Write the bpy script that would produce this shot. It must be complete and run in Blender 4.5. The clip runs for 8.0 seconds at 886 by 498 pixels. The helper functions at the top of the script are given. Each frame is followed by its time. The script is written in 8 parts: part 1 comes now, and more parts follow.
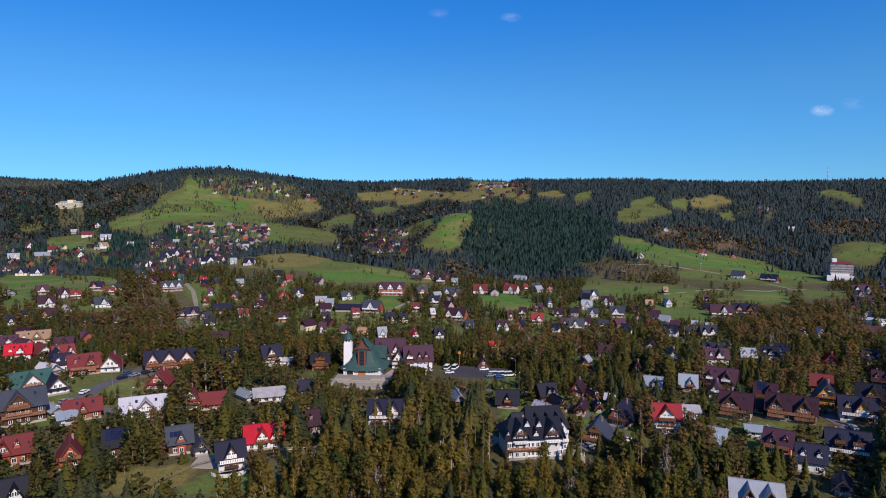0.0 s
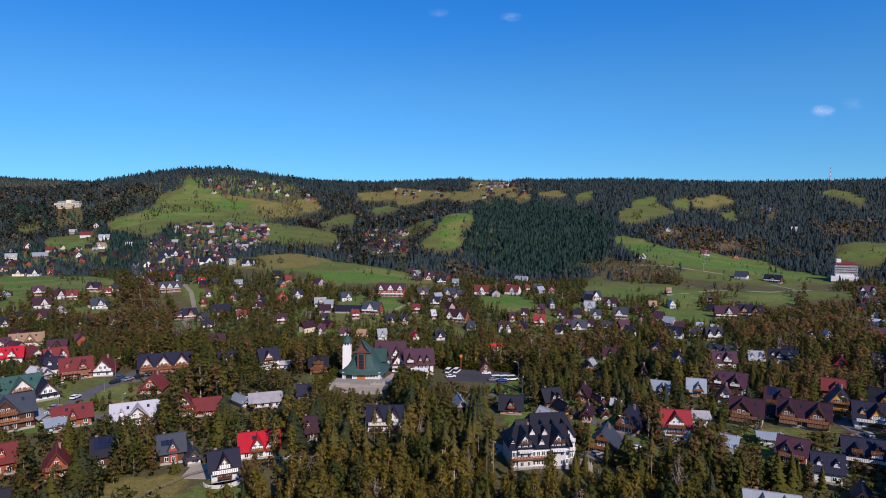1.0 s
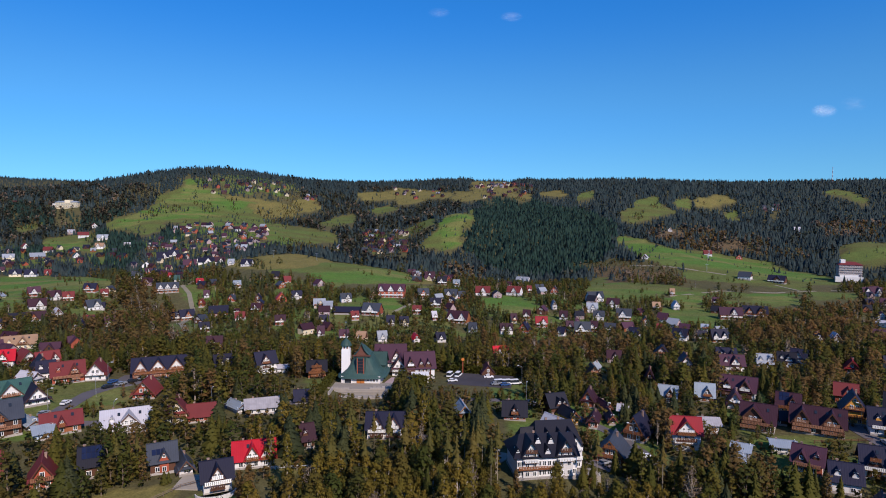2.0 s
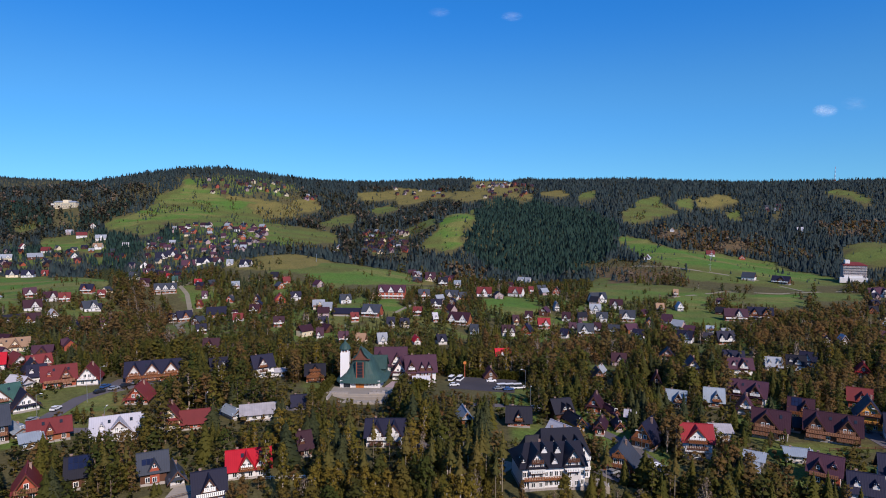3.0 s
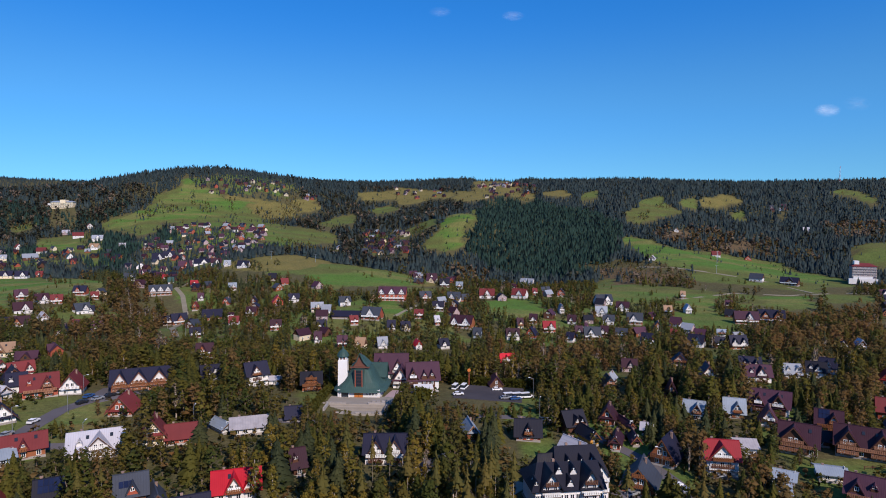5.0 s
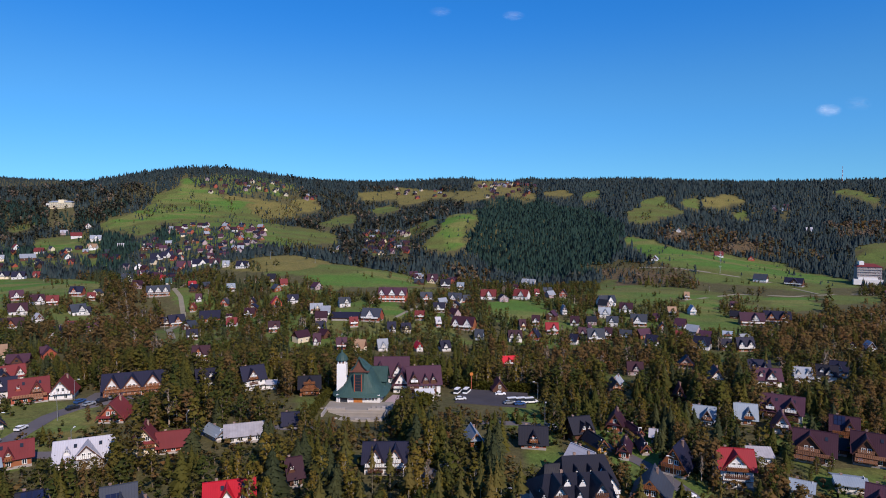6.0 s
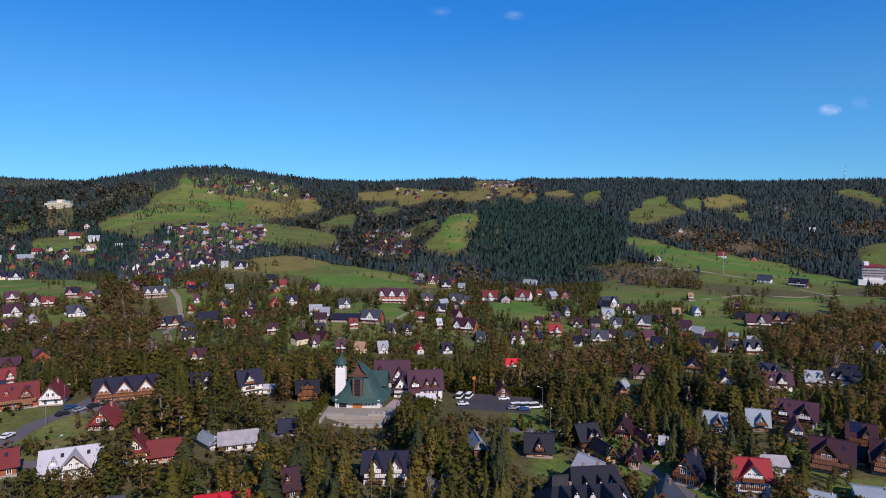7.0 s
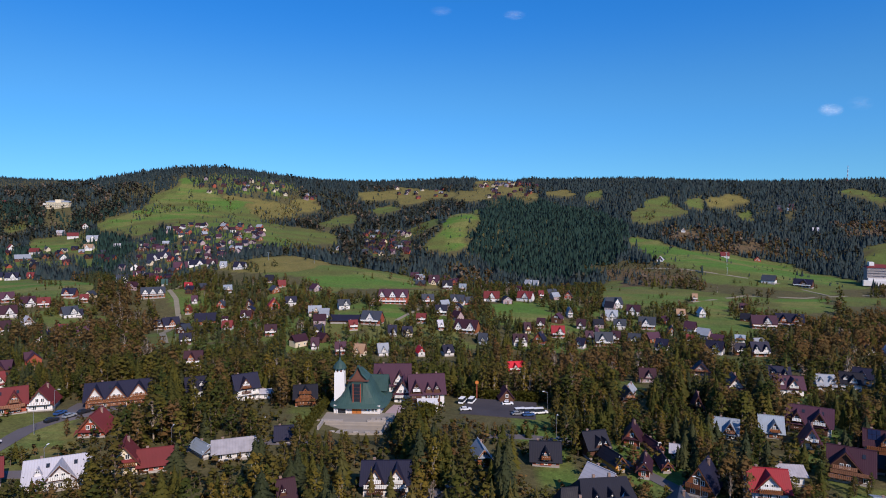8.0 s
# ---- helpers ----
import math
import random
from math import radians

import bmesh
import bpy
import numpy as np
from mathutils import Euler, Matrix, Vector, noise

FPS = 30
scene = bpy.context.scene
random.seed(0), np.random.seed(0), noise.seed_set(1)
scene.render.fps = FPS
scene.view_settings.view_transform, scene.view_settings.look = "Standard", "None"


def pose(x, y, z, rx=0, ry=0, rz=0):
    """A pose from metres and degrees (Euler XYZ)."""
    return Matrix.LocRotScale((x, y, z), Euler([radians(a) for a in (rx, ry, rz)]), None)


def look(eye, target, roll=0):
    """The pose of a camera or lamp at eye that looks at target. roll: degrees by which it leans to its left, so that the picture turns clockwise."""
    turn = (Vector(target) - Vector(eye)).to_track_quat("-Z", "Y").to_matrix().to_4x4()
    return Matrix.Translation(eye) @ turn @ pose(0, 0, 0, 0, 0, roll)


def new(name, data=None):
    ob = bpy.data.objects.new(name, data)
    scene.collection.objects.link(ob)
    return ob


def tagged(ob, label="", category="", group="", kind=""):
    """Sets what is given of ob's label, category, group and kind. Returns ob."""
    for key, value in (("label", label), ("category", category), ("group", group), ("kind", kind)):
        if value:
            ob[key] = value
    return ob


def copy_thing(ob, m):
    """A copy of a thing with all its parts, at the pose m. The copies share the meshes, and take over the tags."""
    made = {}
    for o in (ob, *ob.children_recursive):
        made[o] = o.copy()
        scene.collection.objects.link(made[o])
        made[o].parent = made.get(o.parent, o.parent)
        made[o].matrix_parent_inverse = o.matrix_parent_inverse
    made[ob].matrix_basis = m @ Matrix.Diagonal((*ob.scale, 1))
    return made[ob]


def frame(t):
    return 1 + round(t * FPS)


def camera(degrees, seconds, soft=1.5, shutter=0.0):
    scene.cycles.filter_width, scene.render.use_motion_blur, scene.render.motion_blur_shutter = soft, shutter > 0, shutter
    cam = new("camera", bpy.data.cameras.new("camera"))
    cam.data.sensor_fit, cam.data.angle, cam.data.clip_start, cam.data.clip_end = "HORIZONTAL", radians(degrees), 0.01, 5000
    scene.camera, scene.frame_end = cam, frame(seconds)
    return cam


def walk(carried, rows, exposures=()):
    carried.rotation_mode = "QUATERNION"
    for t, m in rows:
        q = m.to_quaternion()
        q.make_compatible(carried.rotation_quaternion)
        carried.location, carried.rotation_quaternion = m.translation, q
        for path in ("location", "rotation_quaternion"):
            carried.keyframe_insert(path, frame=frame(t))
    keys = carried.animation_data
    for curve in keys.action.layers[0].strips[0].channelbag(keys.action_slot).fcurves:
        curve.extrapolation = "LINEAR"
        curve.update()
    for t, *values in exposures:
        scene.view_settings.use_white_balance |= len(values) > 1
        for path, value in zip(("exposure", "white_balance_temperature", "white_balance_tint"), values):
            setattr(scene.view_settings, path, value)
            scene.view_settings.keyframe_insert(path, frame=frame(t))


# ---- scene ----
cam = camera(70.2, 8.0, soft=1.0)
PATH = [
    (0, (-0.816, 0.006, 79.542), (-0.552, 100.006, 73.766), 0.05),
    (0.5, (-1.050, 3.521, 79.524), (-0.807, 103.521, 73.755), 0.05),
    (1, (-1.291, 7.044, 79.500), (-1.069, 107.044, 73.738), 0.05),
    (1.5, (-1.539, 10.576, 79.469), (-1.339, 110.576, 73.715), 0.05),
    (3, (-2.327, 21.219, 79.341), (-2.192, 121.219, 73.609), 0.05),
    (3.5, (-2.604, 24.784, 79.286), (-2.490, 124.784, 73.561), 0.05),
    (4, (-2.888, 28.356, 79.225), (-2.796, 128.356, 73.508), 0.05),
    (4.5, (-3.179, 31.936, 79.158), (-3.109, 131.936, 73.448), 0.05),
    (6, (-4.096, 42.726, 78.921), (-4.091, 142.726, 73.233), 0.05),
    (6.5, (-4.416, 46.339, 78.830), (-4.432, 146.339, 73.149), 0.05),
    (7, (-4.743, 49.960, 78.732), (-4.781, 149.960, 73.059), 0.05),
    (7.5, (-5.078, 53.590, 78.629), (-5.137, 153.590, 72.963), 0.05),
    (8, (-5.420, 57.227, 78.520), (-5.500, 157.227, 72.861), 0.05),
]
walk(cam, [(t, look(eye, target, roll)) for t, eye, target, roll in PATH], exposures=[(0, 0.08), (8, 0.08)])

# ---- sky and sun: a clear autumn day, the sun behind and to the right ----
SUN_ELEVATION, SUN_AZIMUTH = radians(36), radians(151)
world = bpy.data.worlds.new("clear_sky")
scene.world = world
world.use_nodes = True
wn, wl = world.node_tree.nodes, world.node_tree.links
sky = wn.new("ShaderNodeTexSky")
sky.sky_type = "NISHITA"
sky.sun_disc = False
sky.sun_elevation, sky.sun_rotation = SUN_ELEVATION, SUN_AZIMUTH
sky.altitude, sky.air_density, sky.dust_density, sky.ozone_density = 900, 1.0, 0.3, 3.0
where = wn.new("ShaderNodeTexCoord")
lifted = wn.new("ShaderNodeMapping")
lifted.inputs["Scale"].default_value, lifted.inputs["Location"].default_value = (1, 1, 1.15), (0, 0, 0.14)
wl.new(where.outputs["Generated"], lifted.inputs["Vector"])
unit = wn.new("ShaderNodeVectorMath")
unit.operation = "NORMALIZE"
wl.new(lifted.outputs[0], unit.inputs[0])
wl.new(unit.outputs[0], sky.inputs["Vector"])
deep = wn.new("ShaderNodeMix")
deep.data_type, deep.blend_type = "RGBA", "MULTIPLY"
deep.inputs[0].default_value = 1.0
height = wn.new("ShaderNodeSeparateXYZ")
wl.new(where.outputs["Generated"], height.inputs[0])
tone = wn.new("ShaderNodeValToRGB")
tone.color_ramp.interpolation = "EASE"
steps = tone.color_ramp.elements
steps.new(0.15)
steps.new(0.32)
for step, (at_height, colour) in zip(steps, ((0.03, (0.41, 0.66, 0.68)), (0.15, (0.345, 0.665, 0.82)), (0.32, (0.21, 0.59, 0.94)), (0.65, (0.32, 0.60, 0.89)))):
    step.position, step.color = at_height, (*colour, 1)
wl.new(height.outputs["Z"], tone.inputs[0])
wl.new(tone.outputs[0], deep.inputs[7])
wl.new(sky.outputs[0], deep.inputs[6])
clear = wn.new("ShaderNodeHueSaturation")
clear.inputs["Saturation"].default_value, clear.inputs["Value"].default_value = 1.03, 1.45
wl.new(deep.outputs[2], clear.inputs["Color"])
wl.new(clear.outputs[0], wn["Background"].inputs["Color"])
wn["Background"].inputs["Strength"].default_value = 0.15
sun = new("sun", bpy.data.lights.new("sun", "SUN"))
sun.data.energy, sun.data.angle, sun.data.color = 4.85, radians(0.5), (1.0, 0.85, 0.75)
to_sun = Vector((math.sin(SUN_AZIMUTH) * math.cos(SUN_ELEVATION), math.cos(SUN_AZIMUTH) * math.cos(SUN_ELEVATION), math.sin(SUN_ELEVATION)))
sun.matrix_world = look(to_sun * 300, (0, 0, 0))

# ---- materials ----
def nodes_of(name):
    m = bpy.data.materials.new(name)
    m.use_nodes = True
    nt = m.node_tree
    return m, nt.nodes, nt.links, nt.nodes["Principled BSDF"]


def noise_node(n, l, scale, detail=4, coords="Object"):
    tc = n.new("ShaderNodeTexCoord")
    no = n.new("ShaderNodeTexNoise")
    no.inputs["Scale"].default_value, no.inputs["Detail"].default_value = scale, detail
    l.new(tc.outputs[coords], no.inputs["Vector"])
    return no


def mixed(n, l, fac, a, b):
    """A colour between a and b; each is a colour or an output."""
    m = n.new("ShaderNodeMix")
    m.data_type = "RGBA"
    for sock, v in ((m.inputs[0], fac), (m.inputs[6], a), (m.inputs[7], b)):
        if isinstance(v, (int, float)):
            sock.default_value = v
        elif isinstance(v, tuple):
            sock.default_value = (*v, 1)
        else:
            l.new(v, sock)
    return m.outputs[2]


def times(n, l, a, k, plus=0.0):
    m = n.new("ShaderNodeMath")
    m.operation = "MULTIPLY_ADD"
    l.new(a, m.inputs[0])
    m.inputs[1].default_value, m.inputs[2].default_value = k, plus
    return m.outputs[0]


def surface(name, col, rough=0.7, metal=0.0, spread=0.25, pattern="", pitch=0.5, depth=0.03, broad=0.35, fine=7.0):
    """A painted, clad or plastered surface: stains at a broad scale, grain at a fine one, and seams, boards or courses as relief."""
    m, n, l, b = nodes_of(name)
    lo = tuple(c * (1 - spread) for c in col)
    hi = tuple(min(1, c * (1 + spread)) for c in col)
    big, small = noise_node(n, l, broad, 3), noise_node(n, l, fine, 4)
    c = mixed(n, l, big.outputs["Fac"], lo, hi)
    c2 = mixed(n, l, times(n, l, small.outputs["Fac"], 0.5), c, tuple(v * 0.7 for v in col))
    info = n.new("ShaderNodeObjectInfo")
    hue = n.new("ShaderNodeHueSaturation")
    l.new(c2, hue.inputs["Color"])
    l.new(times(n, l, info.outputs["Random"], 0.3, 0.85), hue.inputs["Value"])
    out = hue.outputs[0]
    height = small.outputs["Fac"]
    if pattern:
        tc = n.new("ShaderNodeTexCoord")
        w = n.new("ShaderNodeTexWave")
        w.wave_type, w.wave_profile = "BANDS", "SAW" if pattern == "boards" else "SIN"
        w.bands_direction = {"boards": "Z", "seams": "X", "courses": "Y"}[pattern]
        w.inputs["Scale"].default_value = 0.314 / pitch
        w.inputs["Distortion"].default_value = 0.15
        l.new(tc.outputs["Object"], w.inputs["Vector"])
        pw = n.new("ShaderNodeMath")
        pw.operation = "POWER"
        l.new(w.outputs["Fac"], pw.inputs[0])
        pw.inputs[1].default_value = 6
        out = mixed(n, l, times(n, l, pw.outputs[0], 0.2), out, tuple(v * 0.5 for v in col))
        height = pw.outputs[0]
    bump = n.new("ShaderNodeBump")
    bump.inputs["Strength"].default_value, bump.inputs["Distance"].default_value = 0.5, depth
    l.new(height, bump.inputs["Height"])
    l.new(bump.outputs[0], b.inputs["Normal"])
    l.new(out, b.inputs["Base Color"])
    l.new(times(n, l, big.outputs["Fac"], 0.3, rough - 0.15), b.inputs["Roughness"])
    b.inputs["Metallic"].default_value = metal
    b.inputs["Specular IOR Level"].default_value = 0.2
    return m


ROOF = {
    "navy": surface("navy_sheet_roof", (0.015, 0.015, 0.034), 0.6, pattern="seams", pitch=0.6),
    "slate": surface("slate_blue_sheet_roof", (0.040, 0.046, 0.062), 0.55, pattern="seams", pitch=0.6),
    "dark": surface("charcoal_sheet_roof", (0.013, 0.013, 0.022), 0.6, pattern="seams", pitch=0.5),
    "brown": surface("dark_brown_sheet_roof", (0.040, 0.014, 0.023), 0.6, pattern="seams", pitch=0.5),
    "maroon": surface("maroon_sheet_roof", (0.064, 0.026, 0.043), 0.6, pattern="seams", pitch=0.5),
    "red": surface("bright_red_sheet_roof", (0.45, 0.012, 0.026), 0.5, pattern="seams", pitch=0.5),
    "crimson": surface("crimson_sheet_roof", (0.26, 0.018, 0.026), 0.55, pattern="seams", pitch=0.5),
    "brick": surface("brick_red_tiled_roof", (0.155, 0.029, 0.030), 0.7, pattern="seams", pitch=0.35),
    "tan": surface("tan_tiled_roof", (0.30, 0.19, 0.12), 0.75, pattern="seams", pitch=0.35),
    "teal": surface("green_patina_sheet_roof", (0.035, 0.085, 0.075), 0.5, pattern="seams", pitch=0.6, spread=0.4),
    "white": surface("pale_metal_sheet_roof", (0.41, 0.40, 0.44), 0.5, pattern="seams", pitch=0.6, spread=0.15),
    "sky": surface("light_blue_metal_roof", (0.25, 0.29, 0.34), 0.5, pattern="seams", pitch=0.6, spread=0.2),
    "grey": surface("grey_metal_sheet_roof", (0.27, 0.29, 0.33), 0.4, pattern="seams", pitch=0.6),
    "rusty": surface("rusty_corrugated_roof", (0.33, 0.31, 0.33), 0.6, pattern="seams", pitch=0.8, spread=0.45, broad=0.5),
}
WALL = {
    "white": surface("white_plaster", (0.66, 0.64, 0.63), 0.85, spread=0.08, depth=0.01),
    "cream": surface("cream_plaster", (0.66, 0.56, 0.40), 0.85, spread=0.1, depth=0.01),
    "timber": surface("orange_brown_log_wall", (0.27, 0.098, 0.045), 0.65, pattern="boards", pitch=0.3),
    "amber": surface("honey_yellow_log_wall", (0.62, 0.30, 0.06), 0.6, pattern="boards", pitch=0.3),
    "umber": surface("dark_brown_board_wall", (0.10, 0.045, 0.028), 0.7, pattern="boards", pitch=0.2),
    "rose": surface("red_brown_board_wall", (0.34, 0.085, 0.05), 0.7, pattern="boards", pitch=0.2),
    "stone": surface("grey_stone_plinth", (0.34, 0.31, 0.29), 0.9, spread=0.35, broad=2.0, depth=0.05),
    "mauve": surface("mauve_grey_cladding", (0.36, 0.27, 0.28), 0.8, spread=0.12),
    "blue": surface("pale_blue_plaster", (0.42, 0.52, 0.62), 0.85, spread=0.1),
}
TIMBER, STONE = WALL["umber"], WALL["stone"]
FRAME = surface("white_window_frame", (0.8, 0.8, 0.78), 0.5, spread=0.05)
SOLAR = surface("dark_blue_solar_glass", (0.012, 0.018, 0.05), 0.25, spread=0.1, pattern="seams", pitch=0.3)
RED_RAIL = surface("reddish_board_railing", (0.30, 0.145, 0.085), 0.6, pattern="boards", pitch=0.25)
RAIL = surface("varnished_railing", (0.22, 0.085, 0.035), 0.55, pattern="boards", pitch=0.25)
ASPHALT = surface("worn_asphalt", (0.13, 0.118, 0.128), 0.9, spread=0.3, broad=0.12, fine=3.0, depth=0.01)
FRESH_ASPHALT = surface("dark_asphalt", (0.055, 0.05, 0.058), 0.9, spread=0.3, broad=0.12, fine=3.0, depth=0.01)
GRAVEL = surface("pale_gravel_track", (0.22, 0.195, 0.14), 0.95, spread=0.3, broad=0.2, fine=4.0)
PAVING = surface("grey_granite_paving", (0.30, 0.265, 0.225), 0.85, spread=0.25, broad=0.3, fine=3.0, pattern="courses", pitch=1.2, depth=0.01)
CHIMNEY = surface("brick_chimney", (0.30, 0.20, 0.16), 0.85, pattern="boards", pitch=0.25)
BARK = surface("grey_brown_bark", (0.16, 0.12, 0.09), 0.95, spread=0.4, fine=2.0)
PALE_BARK = surface("pale_dead_bark", (0.42, 0.36, 0.30), 0.95, spread=0.3, fine=2.0)
STEM_BARK = surface("grey_stem_bark", (0.27, 0.23, 0.17), 0.95, spread=0.4, fine=2.0)
STEEL = surface("galvanised_steel", (0.5, 0.5, 0.52), 0.4, 0.8)
RUBBER = surface("black_rubber", (0.015, 0.015, 0.016), 0.8)
GLASS, _n, _l, _b = nodes_of("window_glass")
_b.inputs["Base Color"].default_value = (0.02, 0.025, 0.035, 1)
_b.inputs["Roughness"].default_value, _b.inputs["IOR"].default_value = 0.08, 1.5


def foliage(name, cols, rough=0.75, passing=0.25):
    """Leaves or needles: the tone goes with the plant's own tint, and flickers at the scale of twigs."""
    m, n, l, b = nodes_of(name)
    at = n.new("ShaderNodeAttribute")
    at.attribute_name = "tint"
    info = n.new("ShaderNodeObjectInfo")
    add = n.new("ShaderNodeMath")
    add.operation = "ADD"
    l.new(at.outputs["Fac"], add.inputs[0])
    l.new(info.outputs["Random"], add.inputs[1])
    fr = n.new("ShaderNodeMath")
    fr.operation = "FRACT"
    l.new(add.outputs[0], fr.inputs[0])
    ramp = n.new("ShaderNodeValToRGB")
    el = ramp.color_ramp.elements
    while len(el) < len(cols):
        el.new(0.5)
    for i, c in enumerate(cols):
        el[i].position = i / (len(cols) - 1)
        el[i].color = (*c, 1)
    l.new(fr.outputs[0], ramp.inputs[0])
    leaf = n.new("ShaderNodeNewGeometry")
    hue = n.new("ShaderNodeHueSaturation")
    l.new(times(n, l, leaf.outputs["Random Per Island"], 0.14, 0.93), hue.inputs["Value"])
    out = n.new("ShaderNodeAttribute")
    out.attribute_name = "facing"
    turn = n.new("ShaderNodeVectorTransform")
    turn.vector_type, turn.convert_from, turn.convert_to = "NORMAL", "OBJECT", "WORLD"
    l.new(out.outputs["Vector"], turn.inputs[0])
    unit_n = n.new("ShaderNodeVectorMath")
    unit_n.operation = "NORMALIZE"
    l.new(turn.outputs[0], unit_n.inputs[0])
    l.new(unit_n.outputs[0], b.inputs["Normal"])
    l.new(ramp.outputs[0], hue.inputs["Color"])
    l.new(hue.outputs[0], b.inputs["Base Color"])
    b.inputs["Roughness"].default_value = rough
    b.inputs["Specular IOR Level"].default_value = 0.2
    tr = n.new("ShaderNodeBsdfTranslucent")
    l.new(unit_n.outputs[0], tr.inputs["Normal"])
    l.new(hue.outputs[0], tr.inputs["Color"])
    mx = n.new("ShaderNodeMixShader")
    mx.inputs[0].default_value = passing
    l.new(b.outputs[0], mx.inputs[1])
    l.new(tr.outputs[0], mx.inputs[2])
    l.new(mx.outputs[0], n["Material Output"].inputs["Surface"])
    return m


LEAF = {
    "spruce": foliage("spruce_needles", [(0.069, 0.076, 0.016), (0.093, 0.096, 0.018), (0.128, 0.117, 0.021), (0.078, 0.080, 0.018)], passing=0.5),
    "larch": foliage("olive_gold_larch_needles", [(0.167, 0.144, 0.025), (0.216, 0.170, 0.028), (0.260, 0.187, 0.032), (0.192, 0.138, 0.030)], passing=0.55),
    "fir": foliage("dark_fir_needles", [(0.038, 0.049, 0.021), (0.049, 0.059, 0.023), (0.067, 0.073, 0.026), (0.043, 0.051, 0.022)], passing=0.35),
    # hill spruces: distance haze is put into the needle colour, bluer and paler
    "hill": foliage("haze_blue_hill_needles", [(0.032, 0.056, 0.062), (0.040, 0.065, 0.068), (0.056, 0.074, 0.072), (0.036, 0.060, 0.065)], passing=0.4),
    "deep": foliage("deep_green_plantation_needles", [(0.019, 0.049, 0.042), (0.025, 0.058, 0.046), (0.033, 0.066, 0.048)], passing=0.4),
    "green": foliage("olive_green_leaves", [(0.065, 0.087, 0.020), (0.112, 0.114, 0.021), (0.178, 0.146, 0.027), (0.131, 0.101, 0.025), (0.082, 0.095, 0.021)], passing=0.55),
    "autumn": foliage("autumn_brown_leaves", [(0.190, 0.126, 0.045), (0.231, 0.139, 0.049), (0.173, 0.128, 0.041), (0.248, 0.130, 0.048)], passing=0.55),
    "scrub": foliage("dull_hillside_leaves", [(0.055, 0.070, 0.048), (0.079, 0.086, 0.053), (0.106, 0.092, 0.059), (0.066, 0.073, 0.050)], passing=0.55),
    "stem": foliage("thin_olive_needles", [(0.11, 0.105, 0.03), (0.14, 0.12, 0.03), (0.17, 0.13, 0.035)], passing=0.5),
    "twig": foliage("bare_twigs", [(0.19, 0.14, 0.10), (0.23, 0.17, 0.12), (0.16, 0.12, 0.085)], passing=0.3),
}


def ground_material():
    m, n, l, b = nodes_of("meadow_and_forest_floor")
    at = n.new("ShaderNodeAttribute")
    at.attribute_name = "cover"
    sep = n.new("ShaderNodeSeparateColor")
    l.new(at.outputs["Color"], sep.inputs[0])
    big, mid, fine = noise_node(n, l, 0.012, 4), noise_node(n, l, 0.12, 5), noise_node(n, l, 1.6, 3)
    floor = mixed(n, l, mid.outputs["Fac"], (0.056, 0.050, 0.026), (0.112, 0.098, 0.042))
    lush = mixed(n, l, big.outputs["Fac"], (0.072, 0.120, 0.028), (0.120, 0.146, 0.036))
    lush = mixed(n, l, times(n, l, mid.outputs["Fac"], 0.8), lush, (0.098, 0.116, 0.032))
    # mown strips and worn swathes that run along the slope
    tc = n.new("ShaderNodeTexCoord")
    along = n.new("ShaderNodeMapping")
    along.inputs["Scale"].default_value, along.inputs["Rotation"].default_value = (0.006, 0.028, 0.02), (0, 0, 0.25)
    l.new(tc.outputs["Object"], along.inputs["Vector"])
    swathe = n.new("ShaderNodeTexNoise")
    swathe.inputs["Scale"].default_value, swathe.inputs["Detail"].default_value, swathe.inputs["Roughness"].default_value = 1.0, 6, 0.62
    l.new(along.outputs[0], swathe.inputs["Vector"])
    worn = n.new("ShaderNodeMapRange")
    worn.inputs["From Min"].default_value, worn.inputs["From Max"].default_value = 0.44, 0.58
    l.new(swathe.outputs["Fac"], worn.inputs["Value"])
    lush = mixed(n, l, times(n, l, worn.outputs[0], 0.85), lush, (0.096, 0.094, 0.030))
    lush = mixed(n, l, at.outputs["Alpha"], lush, mixed(n, l, worn.outputs[0], (0.074, 0.142, 0.026), (0.142, 0.146, 0.044)))
    dry = mixed(n, l, mid.outputs["Fac"], (0.185, 0.140, 0.046), (0.125, 0.120, 0.036))
    bare = mixed(n, l, mid.outputs["Fac"], (0.085, 0.058, 0.034), (0.150, 0.102, 0.055))
    c = mixed(n, l, sep.outputs[0], floor, lush)
    c = mixed(n, l, sep.outputs[1], c, dry)
    c = mixed(n, l, sep.outputs[2], c, bare)
    hue = n.new("ShaderNodeHueSaturation")
    patch = noise_node(n, l, 0.05, 7)
    patch.inputs["Roughness"].default_value = 0.7
    c = mixed(n, l, times(n, l, patch.outputs["Fac"], 1.4, 0.2), (0.050, 0.062, 0.020), c)
    l.new(c, hue.inputs["Color"])
    tuft = noise_node(n, l, 0.5, 6)
    tuft.inputs["Roughness"].default_value = 0.7
    both = n.new("ShaderNodeMath")
    both.operation = "MULTIPLY"
    l.new(times(n, l, fine.outputs["Fac"], 0.9, 0.58), both.inputs[0])
    l.new(times(n, l, tuft.outputs["Fac"], 1.6, 0.2), both.inputs[1])
    l.new(both.outputs[0], hue.inputs["Value"])
    l.new(hue.outputs[0], b.inputs["Base Color"])
    b.inputs["Roughness"].default_value = 0.95
    b.inputs["Specular IOR Level"].default_value = 0.1
    bump = n.new("ShaderNodeBump")
    bump.inputs["Strength"].default_value, bump.inputs["Distance"].default_value = 0.6, 0.3
    l.new(fine.outputs["Fac"], bump.inputs["Height"])
    l.new(bump.outputs[0], b.inputs["Normal"])
    return m

